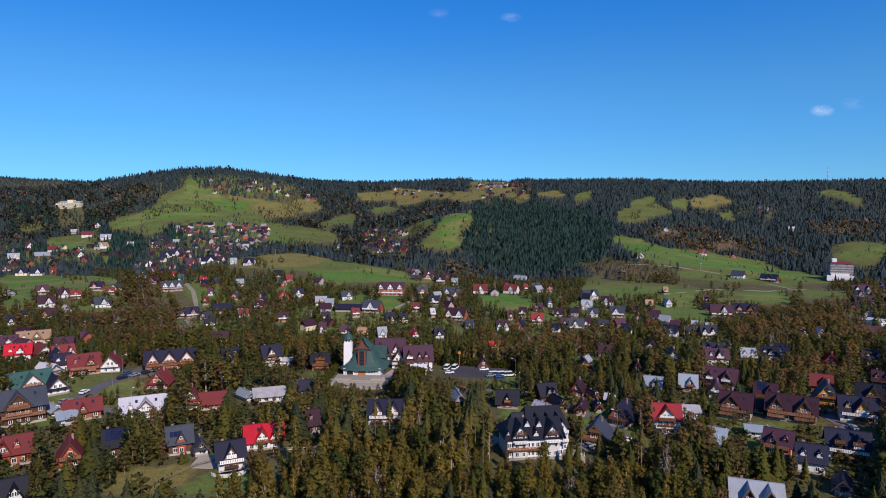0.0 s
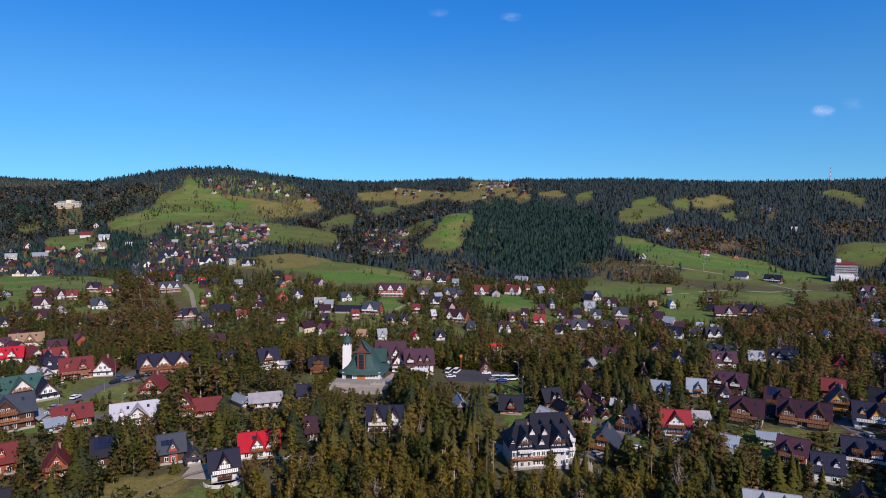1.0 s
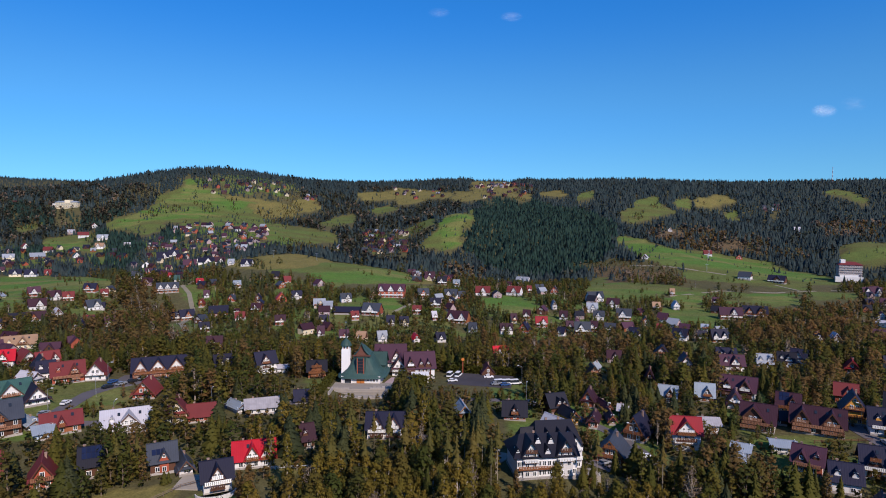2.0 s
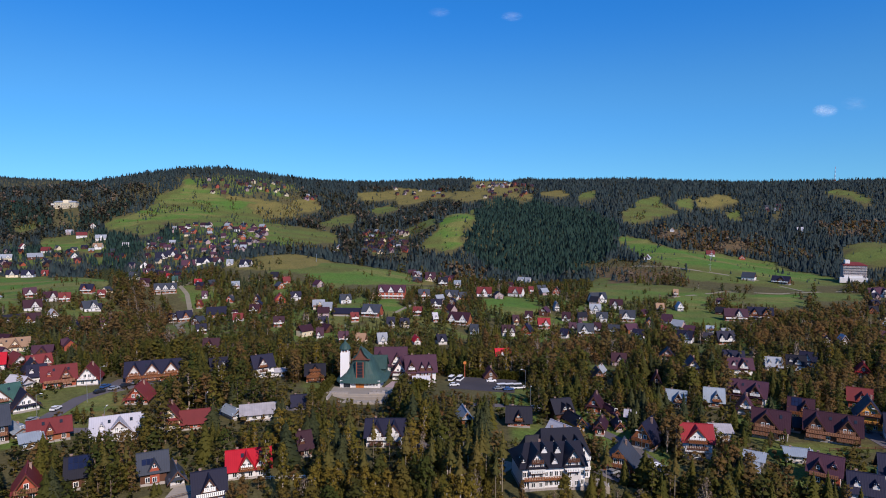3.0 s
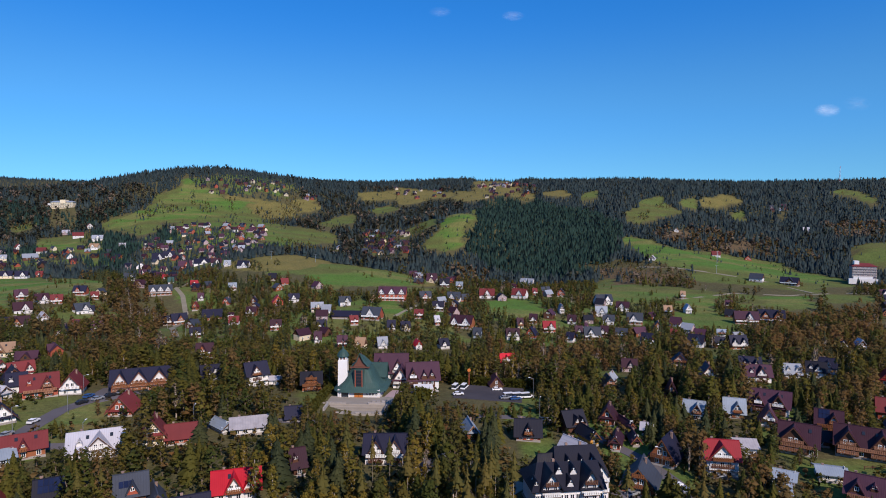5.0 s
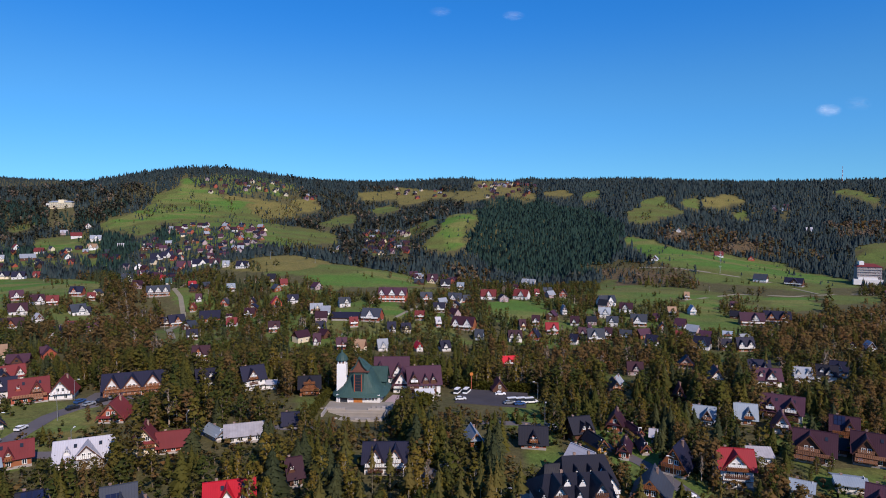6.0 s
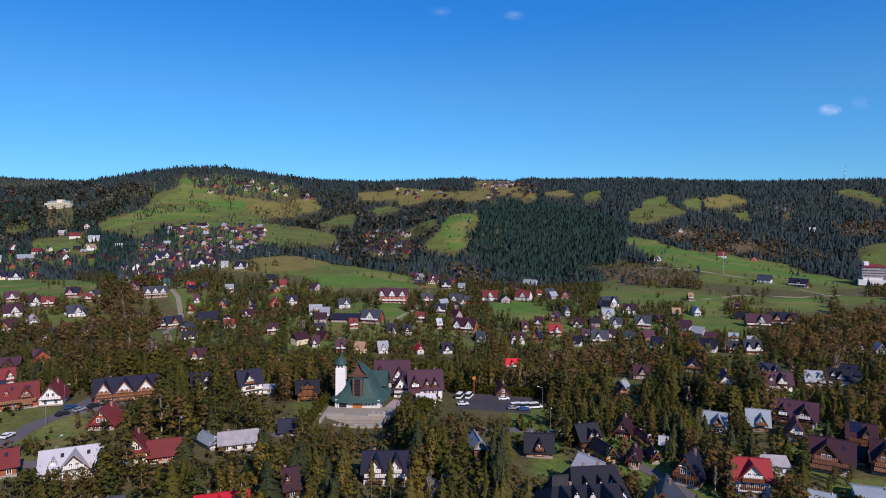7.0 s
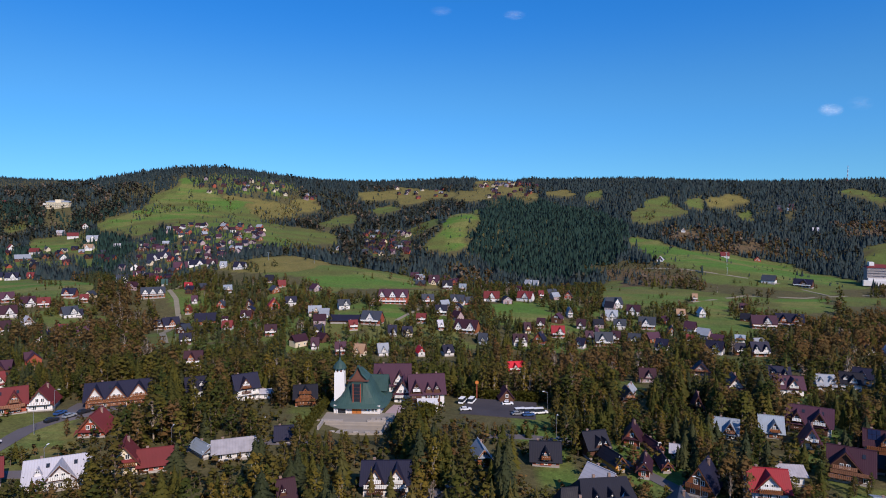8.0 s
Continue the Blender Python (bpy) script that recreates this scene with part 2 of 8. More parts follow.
# ---- the lie of the land ----
HILLS = []


def hill(x, y, height, reach):
    """A rounded rise (or hollow) of the land."""
    HILLS.append((x, y, height, reach))


def raise_land():
    hill(488, 1462, -13.6, 550)
    hill(240, 555, -8.0, 220)
    hill(-195, 765, 12.8, 140)
    hill(-750, 1462, -9.9, 550)
    hill(225, 975, 0.8, 350)
    hill(-90, 60, 7.9, 220)
    hill(-195, 555, 1.2, 140)
    hill(-1988, 3112, 37.6, 550)
    hill(-255, 1380, -43.7, 220)
    hill(98, 818, -13.9, 90)
    hill(30, 412, -7.8, 90)
    hill(638, 952, 20.5, 90)
    hill(-1088, 1762, -28.6, 350)
    hill(30, 1088, 33.7, 90)
    hill(-105, 1088, -17.8, 90)
    hill(435, 555, -3.8, 140)
    hill(-2400, 3112, 45.6, 550)
    hill(300, 885, 13.2, 90)
    hill(-172, 278, 4.7, 90)
    hill(-750, 1215, -6.9, 220)
    hill(-1575, 2700, 32.4, 550)
    hill(-105, 615, 0.5, 90)
    hill(735, 1380, -16.1, 220)
    hill(-90, 1545, -28.3, 220)
    hill(502, 952, -11.9, 90)
    hill(225, 240, 3.2, 140)
    hill(-308, 750, -12.4, 90)
    hill(98, 480, -5.1, 90)
    hill(-615, 975, -1.0, 140)
    hill(120, 975, -7.6, 140)
    hill(-1575, 1875, -25.7, 550)
    hill(-1575, 638, 20.1, 550)
    hill(-38, 278, 2.5, 90)
    hill(-300, 975, 8.1, 140)
    hill(368, 480, -9.9, 90)
    hill(-585, 1545, 27.0, 220)
    hill(75, 1875, 13.4, 220)
    hill(30, 142, -5.4, 90)
    hill(-2400, 3525, 29.7, 550)
    hill(-1575, 3112, 32.3, 550)
    hill(300, 1020, 10.3, 90)
    hill(-375, 1088, 9.5, 90)
    hill(570, 1290, -23.6, 90)
    hill(900, 1215, -17.3, 220)
    hill(1312, 2288, -21.3, 550)
    hill(-2138, 1500, -24.7, 350)
    hill(225, 1500, -13.5, 140)
    hill(-38, 548, 3.1, 90)
    hill(-375, 682, 10.5, 90)
    hill(-442, 615, -10.7, 90)
    hill(165, 682, 5.1, 90)
    hill(368, 818, 6.0, 90)
    hill(-2400, 2700, 27.3, 550)
    hill(75, 3112, -20.1, 550)
    hill(-240, 412, 3.1, 90)
    hill(540, 765, -7.9, 140)
    hill(-240, 818, 16.9, 90)
    hill(1538, 975, 18.6, 350)
    hill(-1612, 2812, 31.5, 350)
    hill(-2400, 3075, 29.3, 350)
    hill(-578, 1358, -11.0, 90)
    hill(-645, 1155, -8.0, 90)
    hill(435, 1088, -6.6, 90)
    hill(-240, 548, -16.3, 90)
    hill(-105, 412, -6.6, 90)
    hill(-375, 548, 7.0, 90)
    hill(-105, 750, 7.7, 90)
    hill(2138, 3525, -14.4, 550)
    hill(-2400, 3338, 27.3, 350)
    hill(-1988, 638, 17.8, 550)
    hill(-560, 1580, 8.0, 320)
    hill(-2000, 3000, 22.0, 700)
    hill(-35, 262, -2.4, 16)
    hill(470, 1640, 6.5, 280)
    hill(27, 190, 3.3, 21)


raise_land()


def land(x, y):
    """Height of the ground; works on numbers and arrays."""
    x, y = np.asarray(x, float), np.asarray(y, float)
    s = np.clip((y - 780) / 850, 0, 1)
    e = np.clip((y - 1850) / 900, 0, 1)
    z = 2 + 162 * s * s * (3 - 2 * s) - 80 * e * e * (3 - 2 * e)
    for hx, hy, height, reach in HILLS:
        z = z + height * np.exp(-((x - hx) ** 2 + (y - hy) ** 2) / reach ** 2)
    return z


def ground_z(x, y):
    return float(land(x, y))


ZONES = []


def zone(cover, *corners):
    """A patch of land of one cover, given by its corners."""
    ZONES.append((cover, np.array(corners, float)))


def inside(px, py, poly):
    hit = np.zeros(px.shape, bool)
    x0, y0 = poly[-1]
    for x1, y1 in poly:
        if y1 != y0:
            hit ^= ((y1 > py) != (y0 > py)) & (px < (x0 - x1) * (py - y1) / (y0 - y1) + x1)
        x0, y0 = x1, y1
    return hit


def wobble(x, y):
    """Uneven borders: shifts of a few metres that vary with the place."""
    k = np.clip(y / 900, 0.15, 1.0) * 0.75
    dx = 9 * np.sin(y / 23 + 1.3 * np.sin(x / 31)) + 4 * np.sin(x / 7.3 + y / 5.1)
    dy = 9 * np.sin(x / 27 + 1.7 * np.sin(y / 19)) + 4 * np.sin(y / 8.1 - x / 6.3)
    return x + dx * k, y + dy * k


def covered(x, y, cover):
    qx, qy = wobble(np.asarray(x, float), np.asarray(y, float))
    hit = np.zeros(qx.shape, bool)
    for kind, poly in ZONES:
        if kind == cover:
            hit |= inside(qx, qy, poly)
    return hit


zone('lush', (-582, 1480), (-546, 1417), (-510, 1371), (-452, 1363), (-411, 1347), (-354, 1270), (-306, 1214), (-255, 1179), (-193, 1123), (-175, 1059), (-218, 1004), (-281, 1037), (-300, 1009), (-347, 1103), (-435, 1124), (-502, 1165), (-494, 1078), (-608, 1147), (-624, 1199), (-594, 1226), (-585, 1306), (-599, 1364), (-582, 1413))
zone('dry', (-502, 1372), (-424, 1391), (-330, 1409), (-298, 1321), (-349, 1252), (-409, 1340))
zone('lush', (-768, 1142), (-738, 1184), (-724, 1162), (-734, 1113))
zone('lush', (-675, 1090), (-612, 1117), (-552, 1015), (-541, 978), (-603, 1001), (-647, 1035))
zone('lush', (-553, 787), (-467, 785), (-340, 655), (-354, 623), (-407, 626), (-341, 517), (-343, 486))
zone('dry', (-269, 783), (-229, 791), (-176, 812), (-127, 773), (-145, 724), (-192, 706), (-236, 725))
zone('lush', (-213, 734), (-167, 767), (-125, 764), (-83, 754), (-29, 758), (-23, 694), (-40, 661), (-83, 643), (-112, 645), (-144, 690), (-187, 687))
zone('dry', (-40, 710), (-8, 741), (2, 700), (-31, 662))
zone('lush', (-42, 998), (-2, 1048), (56, 1289), (52, 1109), (34, 996), (7, 980))
zone('lush', (-83, 1125), (-23, 1174), (-12, 1082), (-60, 1074))
zone('dry', (26, 1580), (208, 1470), (176, 1329), (128, 1461), (47, 1372), (23, 1415))
zone('dry', (226, 1502), (293, 1504), (277, 1408), (225, 1412))
zone('lush', (296, 1422), (338, 1465), (327, 1362), (284, 1331))
zone('lush', (350, 1241), (379, 1289), (457, 1386), (459, 1256), (395, 1199), (350, 1156), (331, 1172))
zone('dry', (562, 1416), (649, 1441), (636, 1398), (583, 1362), (543, 1367))
zone('lush', (595, 1332), (626, 1336), (601, 1294), (581, 1301))
zone('lush', (502, 1374), (545, 1390), (526, 1346), (495, 1338))
zone('lush', (293, 1053), (316, 1013), (348, 974), (426, 991), (491, 977), (507, 882), (508, 796), (391, 701), (343, 734), (294, 763), (301, 799), (279, 842), (294, 912), (272, 966))
zone('lush', (193, 833), (217, 757), (269, 714), (305, 679), (370, 642), (310, 593), (281, 651), (249, 661), (148, 638))
zone('lush', (382, 696), (451, 696), (409, 639), (374, 638))
zone('lush', (924, 1500), (931, 1390), (909, 1366), (892, 1406), (881, 1474))
zone('lush', (597, 958), (629, 975), (773, 1094), (614, 867), (590, 888), (582, 934))
zone('bare', (395, 1135), (437, 1151), (412, 1099), (326, 986), (348, 1054))
zone('bare', (462, 1066), (509, 1083), (499, 1013), (436, 993))
zone('bare', (706, 1177), (772, 1181), (706, 1065), (639, 1048))
zone('bare', (208, 895), (238, 860), (290, 770), (277, 735), (205, 764), (195, 839))
zone('lush', (37, 608), (85, 597), (83, 547), (46, 522))
zone('lush', (-62, 557), (-28, 520), (-36, 487), (-53, 514))
zone('lush', (46, 525), (74, 556), (106, 539), (80, 497))
zone('dry', (-337, 1440), (-297, 1502), (-276, 1426), (-309, 1370))
zone('dry', (-185, 1569), (-126, 1722), (-2, 1624), (-16, 1499), (-80, 1456), (-128, 1561))
zone('dry', (-90, 165), (-89, 170), (-72, 177), (-68, 174), (-72, 158), (-79, 155), (-85, 156))
zone('lush', (-70, 156), (-68, 167), (-61, 174), (-53, 170), (-53, 157))
zone('lush', (20, 239), (34, 257), (30, 225), (19, 220))
zone('lush', (101, 221), (114, 225), (135, 221), (135, 215), (120, 214), (100, 213))
zone('lush', (47, 237), (56, 240), (52, 226), (46, 228))
zone('lush', (64, 209), (70, 211), (68, 203), (62, 203))
zone('dry', (-131, 239), (-131, 264), (-122, 257), (-115, 238), (-128, 234))
zone('lush', (-67, 298), (-61, 299), (-53, 277), (-57, 262))
zone('dry', (-50, 189), (-45, 195), (-42, 185), (-46, 177))
zone('lush', (-212, 485), (-212, 557), (-180, 495), (-169, 412))
zone('lush', (-150, 434), (-139, 448), (-132, 425), (-142, 410))
zone('lush', (75, 363), (91, 364), (83, 329), (67, 324))
zone('lush', (153, 425), (189, 420), (174, 386), (142, 394))
zone('dry', (220, 413), (266, 427), (239, 384), (207, 383))
zone('lush', (192, 579), (247, 573), (205, 484), (167, 502))
zone('lush', (-107, 531), (-75, 582), (-54, 488), (-76, 463))
zone('lush', (-316, 528), (-286, 574), (-264, 539), (-282, 479))
zone('village', (-274, 672), (-131, 657), (-48, 646), (159, 811), (293, 626), (200, 436), (73, 456), (33, 469), (-31, 408), (-88, 437), (-152, 397))
zone('village', (-501, 712), (-329, 638), (-224, 437), (-292, 412))
zone('village', (-275, 388), (-207, 394), (-122, 255), (-118, 210), (-145, 202))
zone('village', (-489, 988), (-468, 1158), (-297, 1175), (-224, 953), (-247, 781), (-292, 672), (-373, 750))
zone('village', (-150, 1177), (-63, 1140), (-59, 976), (-122, 959))
zone('village', (-729, 1040), (-507, 1044), (-421, 866), (-567, 807))
zone('village', (-567, 1455), (-408, 1623), (-319, 1479), (-512, 1360))
zone('village', (143, 331), (213, 299), (131, 182), (97, 184), (101, 243))
zone('village', (20, 291), (93, 303), (66, 203), (16, 201))
zone('autumn', (24, 458), (90, 457), (149, 426), (106, 310), (63, 321), (25, 317))
zone('autumn', (-409, 676), (-256, 644), (-158, 394), (-141, 287), (-177, 324), (-236, 387))
zone('autumn', (245, 545), (377, 557), (262, 368), (184, 328), (179, 390))
zone('autumn', (6, 900), (71, 894), (58, 825), (11, 709))
zone('autumn', (-54, 193), (23, 216), (70, 199), (61, 167), (-46, 159))
zone('autumn', (343, 734), (479, 675), (394, 554), (270, 578))
zone('autumn', (382, 1158), (539, 1095), (553, 947), (493, 1000), (364, 969), (327, 1017))
zone('autumn', (703, 1208), (861, 1221), (758, 1072), (619, 1030))
zone('mixed', (-1706, 2449), (-760, 1416), (-612, 1395), (-568, 1253), (-626, 1162), (-631, 1003), (-703, 1003))
zone('mixed', (-389, 1494), (-303, 1528), (-202, 1594), (-217, 1714), (-93, 1697), (-109, 1490), (-243, 1494), (-343, 1361))
zone('mixed', (-2, 1115), (75, 1435), (195, 1380), (222, 1572), (-2, 1660))
zone('mixed', (-363, 1261), (-314, 1341), (-181, 1108), (-157, 960), (-256, 944))
zone('dark', (45, 1083), (81, 1334), (171, 1382), (205, 1284), (298, 1196), (302, 1086), (259, 966), (193, 864), (115, 866), (56, 917), (29, 971))
zone('dark', (-612, 1112), (-584, 1132), (-526, 1102), (-428, 905), (-430, 837), (-476, 873))
zone('dark', (-486, 1107), (-445, 1109), (-399, 1003), (-427, 988))
zone('dark', (-891, 1307), (-785, 1257), (-698, 1218), (-634, 1310), (-606, 1220), (-653, 1139), (-727, 1153), (-741, 1089))
zone('dark', (-249, 756), (-212, 759), (-170, 641), (-205, 636))
zone('dark', (-660, 981), (-634, 1007), (-593, 952), (-613, 911))
zone('dark', (-396, 729), (-415, 819), (-355, 748), (-331, 641))
zone('mixed', (-354, 1503), (-198, 1553), (40, 1514), (27, 1084), (-37, 894), (-110, 760), (-205, 1038), (-317, 1342))
zone('thicket', (-389, 1331), (-363, 1344), (-329, 1295), (-300, 1177), (-347, 1224))
zone('thicket', (-569, 1282), (-525, 1287), (-506, 1254), (-541, 1231))
zone('thicket', (-269, 1044), (-214, 1008), (-160, 981), (-149, 914), (-177, 889), (-207, 818))
zone('thicket', (-369, 1467), (-321, 1488), (-313, 1389), (-265, 1252), (-301, 1261), (-353, 1363))
zone('thicket', (-460, 1369), (-443, 1371), (-415, 1300), (-433, 1296))
zone('thicket', (-329, 1058), (-290, 1036), (-280, 994), (-304, 991))
zone('thicket', (-58, 1147), (-24, 1102), (-28, 1048), (-48, 1041))
zone('thicket', (-583, 1256), (-565, 1273), (-541, 1205), (-564, 1196))
zone('thicket', (190, 908), (244, 912), (299, 793), (290, 726), (231, 757), (194, 834))
zone('thicket', (278, 674), (309, 661), (292, 625), (252, 625))
zone('thicket', (-520, 1334), (-487, 1325), (-446, 1279), (-446, 1241), (-488, 1263))
zone('dark', (70, 188), (85, 183), (78, 168), (63, 168))
zone('dark', (-54, 171), (-44, 176), (-40, 160), (-50, 159))
zone('dark', (-103, 166), (-91, 167), (-85, 156), (-96, 155))
zone('dark', (-44, 217), (-29, 219), (-24, 183), (-37, 180))
zone('dark', (8, 236), (18, 236), (15, 195), (8, 194))
zone('field', (-561, 799), (-502, 774), (-428, 714), (-462, 789), (-376, 718), (-336, 646), (-364, 656), (-355, 624), (-403, 657), (-415, 635), (-358, 543), (-368, 522))
zone('field', (-149, 684), (-116, 707), (-68, 743), (-12, 752), (-35, 673), (-83, 645), (-131, 653))
zone('field', (293, 1052), (316, 982), (373, 958), (443, 969), (482, 950), (414, 855), (348, 845), (287, 867), (274, 928), (266, 953))
zone('field', (37, 601), (66, 620), (88, 583), (88, 552), (57, 535), (35, 543))
zone('field', (-61, 557), (-53, 578), (-29, 520), (-35, 491), (-50, 511))
zone('field', (-142, 259), (-128, 263), (-120, 243), (-129, 239))
zone('field', (318, 668), (373, 675), (352, 630), (310, 627))
zone('field', (243, 686), (256, 619), (231, 571), (208, 594))
zone('dry', (70, 1450), (168, 1450), (212, 1900), (88, 1900))
zone('dry', (-217, 1593), (-125, 1669), (20, 1582), (18, 1483), (-117, 1559), (-195, 1527))
zone('lush', (-250, 1264), (-203, 1399), (-168, 1320), (-202, 1179))
zone('field', (-572, 1389), (-589, 1483), (-549, 1415), (-437, 1360), (-391, 1366), (-419, 1305), (-574, 1300))
zone('field', (-598, 1135), (-592, 1245), (-485, 1273), (-416, 1230), (-520, 1180))
zone('field', (-656, 1051), (-589, 1059), (-562, 1005), (-625, 1009))
zone('field', (-3, 1212), (46, 1202), (37, 1061), (26, 1001), (-3, 988))
zone('field', (293, 1042), (335, 965), (405, 940), (484, 950), (508, 835), (406, 780), (310, 844))
zone('thicket', (352, 1180), (372, 1235), (388, 1240), (380, 1190))
zone('thicket', (425, 1290), (452, 1340), (459, 1300), (440, 1262))
zone('lush', (-165, 1446), (-112, 1493), (-101, 1426), (-144, 1360))


def build_ground():
    ys = np.concatenate([np.linspace(-900, 50, 24), np.arange(60, 420, 2.8), np.arange(420, 1000, 5.5), np.arange(1000, 1900, 13), np.arange(1900, 4300, 60)])
    u = np.linspace(-1, 1, 321)
    s = 0.55 * u + 0.45 * u ** 3
    half = 650 + 0.75 * np.clip(ys, 0, None)
    gx = s[None, :] * half[:, None]
    gy = np.repeat(ys[:, None], len(u), 1)
    gz = land(gx, gy)
    gz += 0.35 * np.sin(gx / 9 + np.sin(gy / 13)) * np.sin(gy / 11) * np.clip((gy - 330) / 300, 0, 3)
    rows, cols = gx.shape
    verts = np.stack([gx, gy, gz], -1).reshape(-1, 3)
    i = np.arange(rows - 1)[:, None] * cols + np.arange(cols - 1)[None, :]
    quads = np.stack([i, i + 1, i + cols + 1, i + cols], -1).reshape(-1, 4)
    me = bpy.data.meshes.new("ground")
    me.vertices.add(len(verts))
    me.vertices.foreach_set("co", verts.ravel())
    me.loops.add(quads.size)
    me.loops.foreach_set("vertex_index", quads.ravel())
    me.polygons.add(len(quads))
    me.polygons.foreach_set("loop_start", np.arange(len(quads)) * 4)
    me.polygons.foreach_set("use_smooth", np.ones(len(quads), bool))
    me.update(calc_edges=True)
    px, py = verts[:, 0], verts[:, 1]
    lush, dry, bare, village, field = (covered(px, py, k).astype(float) for k in ("lush", "dry", "bare", "village", "field"))
    col = np.zeros((len(verts), 4))
    col[:, 0] = np.maximum(np.maximum(lush, field), 0.9 * village * (np.sin(px / 17) * np.sin(py / 21) > -0.25))
    col[:, 1], col[:, 2], col[:, 3] = dry * (1 - field), bare, np.maximum(field, 0.5 * village)
    me.attributes.new("cover", "FLOAT_COLOR", "POINT").data.foreach_set("color", col.ravel())
    me.materials.append(ground_material())
    tagged(new("ground", me), "rolling valley floor with meadows, rising to wooded hills", "ground", kind="structure")


build_ground()

CLEARINGS = []


def clearing(*corners):
    """Ground that is kept free of trees."""
    CLEARINGS.append(np.array(corners, float))




# ---- tools for building ----
def part(name, bm, material, parent, label=""):
    """Links a bmesh as one mesh under a thing or a part."""
    me = bpy.data.meshes.new(name)
    bm.to_mesh(me)
    bm.free()
    for mm in material if isinstance(material, (list, tuple)) else [material]:
        me.materials.append(mm)
    ob = new(name, me)
    ob.parent = parent
    return tagged(ob, label)


def share(name, me, parent, m, label=""):
    """A part that uses a mesh made before."""
    ob = new(name, me)
    ob.parent = parent
    ob.matrix_local = m
    return tagged(ob, label)


def box(bm, x0, x1, y0, y1, z0, z1, mi=0):
    v = [bm.verts.new(p) for p in ((x0, y0, z0), (x1, y0, z0), (x1, y1, z0), (x0, y1, z0), (x0, y0, z1), (x1, y0, z1), (x1, y1, z1), (x0, y1, z1))]
    for q in ((3, 2, 1, 0), (4, 5, 6, 7), (0, 1, 5, 4), (1, 2, 6, 5), (2, 3, 7, 6), (3, 0, 4, 7)):
        bm.faces.new([v[i] for i in q]).material_index = mi


def prism(bm, outline, lo, hi, axis="y", mi=0):
    """An outline in the upright plane, drawn out along y (or along x)."""
    def p(a, z, t):
        return (a, t, z) if axis == "y" else (t, a, z)
    f = [bm.verts.new(p(a, z, lo)) for a, z in outline]
    b = [bm.verts.new(p(a, z, hi)) for a, z in outline]
    n = len(outline)
    faces = [bm.faces.new(f), bm.faces.new(b[::-1])]
    faces += [bm.faces.new((f[(i + 1) % n], f[i], b[i], b[(i + 1) % n])) for i in range(n)]
    for q in faces:
        q.material_index = mi
    bmesh.ops.recalc_face_normals(bm, faces=faces)


def slab(bm, corners, thick, mi=0):
    """A flat plate of that thickness below its corners."""
    c = [Vector(p) for p in corners]
    k = len(c)
    nrm = (c[1] - c[0]).cross(c[-1] - c[0]).normalized()
    if nrm.z < 0:
        nrm = -nrm
    top = [bm.verts.new(p) for p in c]
    low = [bm.verts.new(p - nrm * thick) for p in c]
    faces = [bm.faces.new(top), bm.faces.new(low[::-1])]
    faces += [bm.faces.new((top[(i + 1) % k], top[i], low[i], low[(i + 1) % k])) for i in range(k)]
    for q in faces:
        q.material_index = mi
    bmesh.ops.recalc_face_normals(bm, faces=faces)


def thing(name, x, y, turn=0.0, label="", category="", group="", z=None, kind=""):
    """An Empty on the ground that holds the parts of one thing."""
    root = new(name)
    root.matrix_world = pose(x, y, ground_z(x, y) if z is None else z, 0, 0, turn)
    root.empty_display_size = 0.5
    return tagged(root, label, category, group, kind)


WINDOWS = {}


def window_meshes(w, h):
    key = (round(w, 1), round(h, 1))
    if key not in WINDOWS:
        w, h = key
        made = []
        bm = bmesh.new()
        t = 0.12
        box(bm, -w / 2, -w / 2 + t, -0.08, 0.06, 0, h)
        box(bm, w / 2 - t, w / 2, -0.08, 0.06, 0, h)
        box(bm, -w / 2 + t, w / 2 - t, -0.08, 0.06, 0, t)
        box(bm, -w / 2 + t, w / 2 - t, -0.08, 0.06, h - t, h)
        box(bm, -0.05, 0.05, -0.06, 0.05, t, h - t)
        made.append((bm, "window", FRAME))
        bm = bmesh.new()
        box(bm, -w / 2 + t, -0.05, -0.03, 0.04, t, h - t)
        box(bm, 0.05, w / 2 - t, -0.03, 0.04, t, h - t)
        made.append((bm, "pane", GLASS))
        out = []
        for bm, name, mm in made:
            me = bpy.data.meshes.new(name)
            bm.to_mesh(me)
            bm.free()
            me.materials.append(mm)
            out.append(me)
        WINDOWS[key] = out
    return WINDOWS[key]


def window(parent, x, y, z, w=1.2, h=1.4, turn=0.0):
    frame_mesh, pane_mesh = window_meshes(w, h)
    ob = share("window", frame_mesh, parent, pose(x, y, z, 0, 0, turn))
    share("pane", pane_mesh, ob, Matrix())
    return ob


FOOTPRINTS = []
ROOF_WORDS = {"navy": "navy metal", "slate": "slate-blue metal", "dark": "charcoal metal", "brown": "dark brown metal", "maroon": "maroon metal", "red": "bright red metal", "crimson": "crimson metal",
              "brick": "brick-red tiled", "tan": "tan tiled", "teal": "green metal", "white": "pale metal", "sky": "light blue metal", "grey": "grey metal", "rusty": "rusty corrugated"}
WALL_WORDS = {"white": "white plastered", "cream": "cream plastered", "timber": "brown log-built", "amber": "honey-yellow log-built", "umber": "dark timber", "rose": "red-brown timber", "blue": "pale blue", "stone": "stone", "mauve": "mauve-grey"}


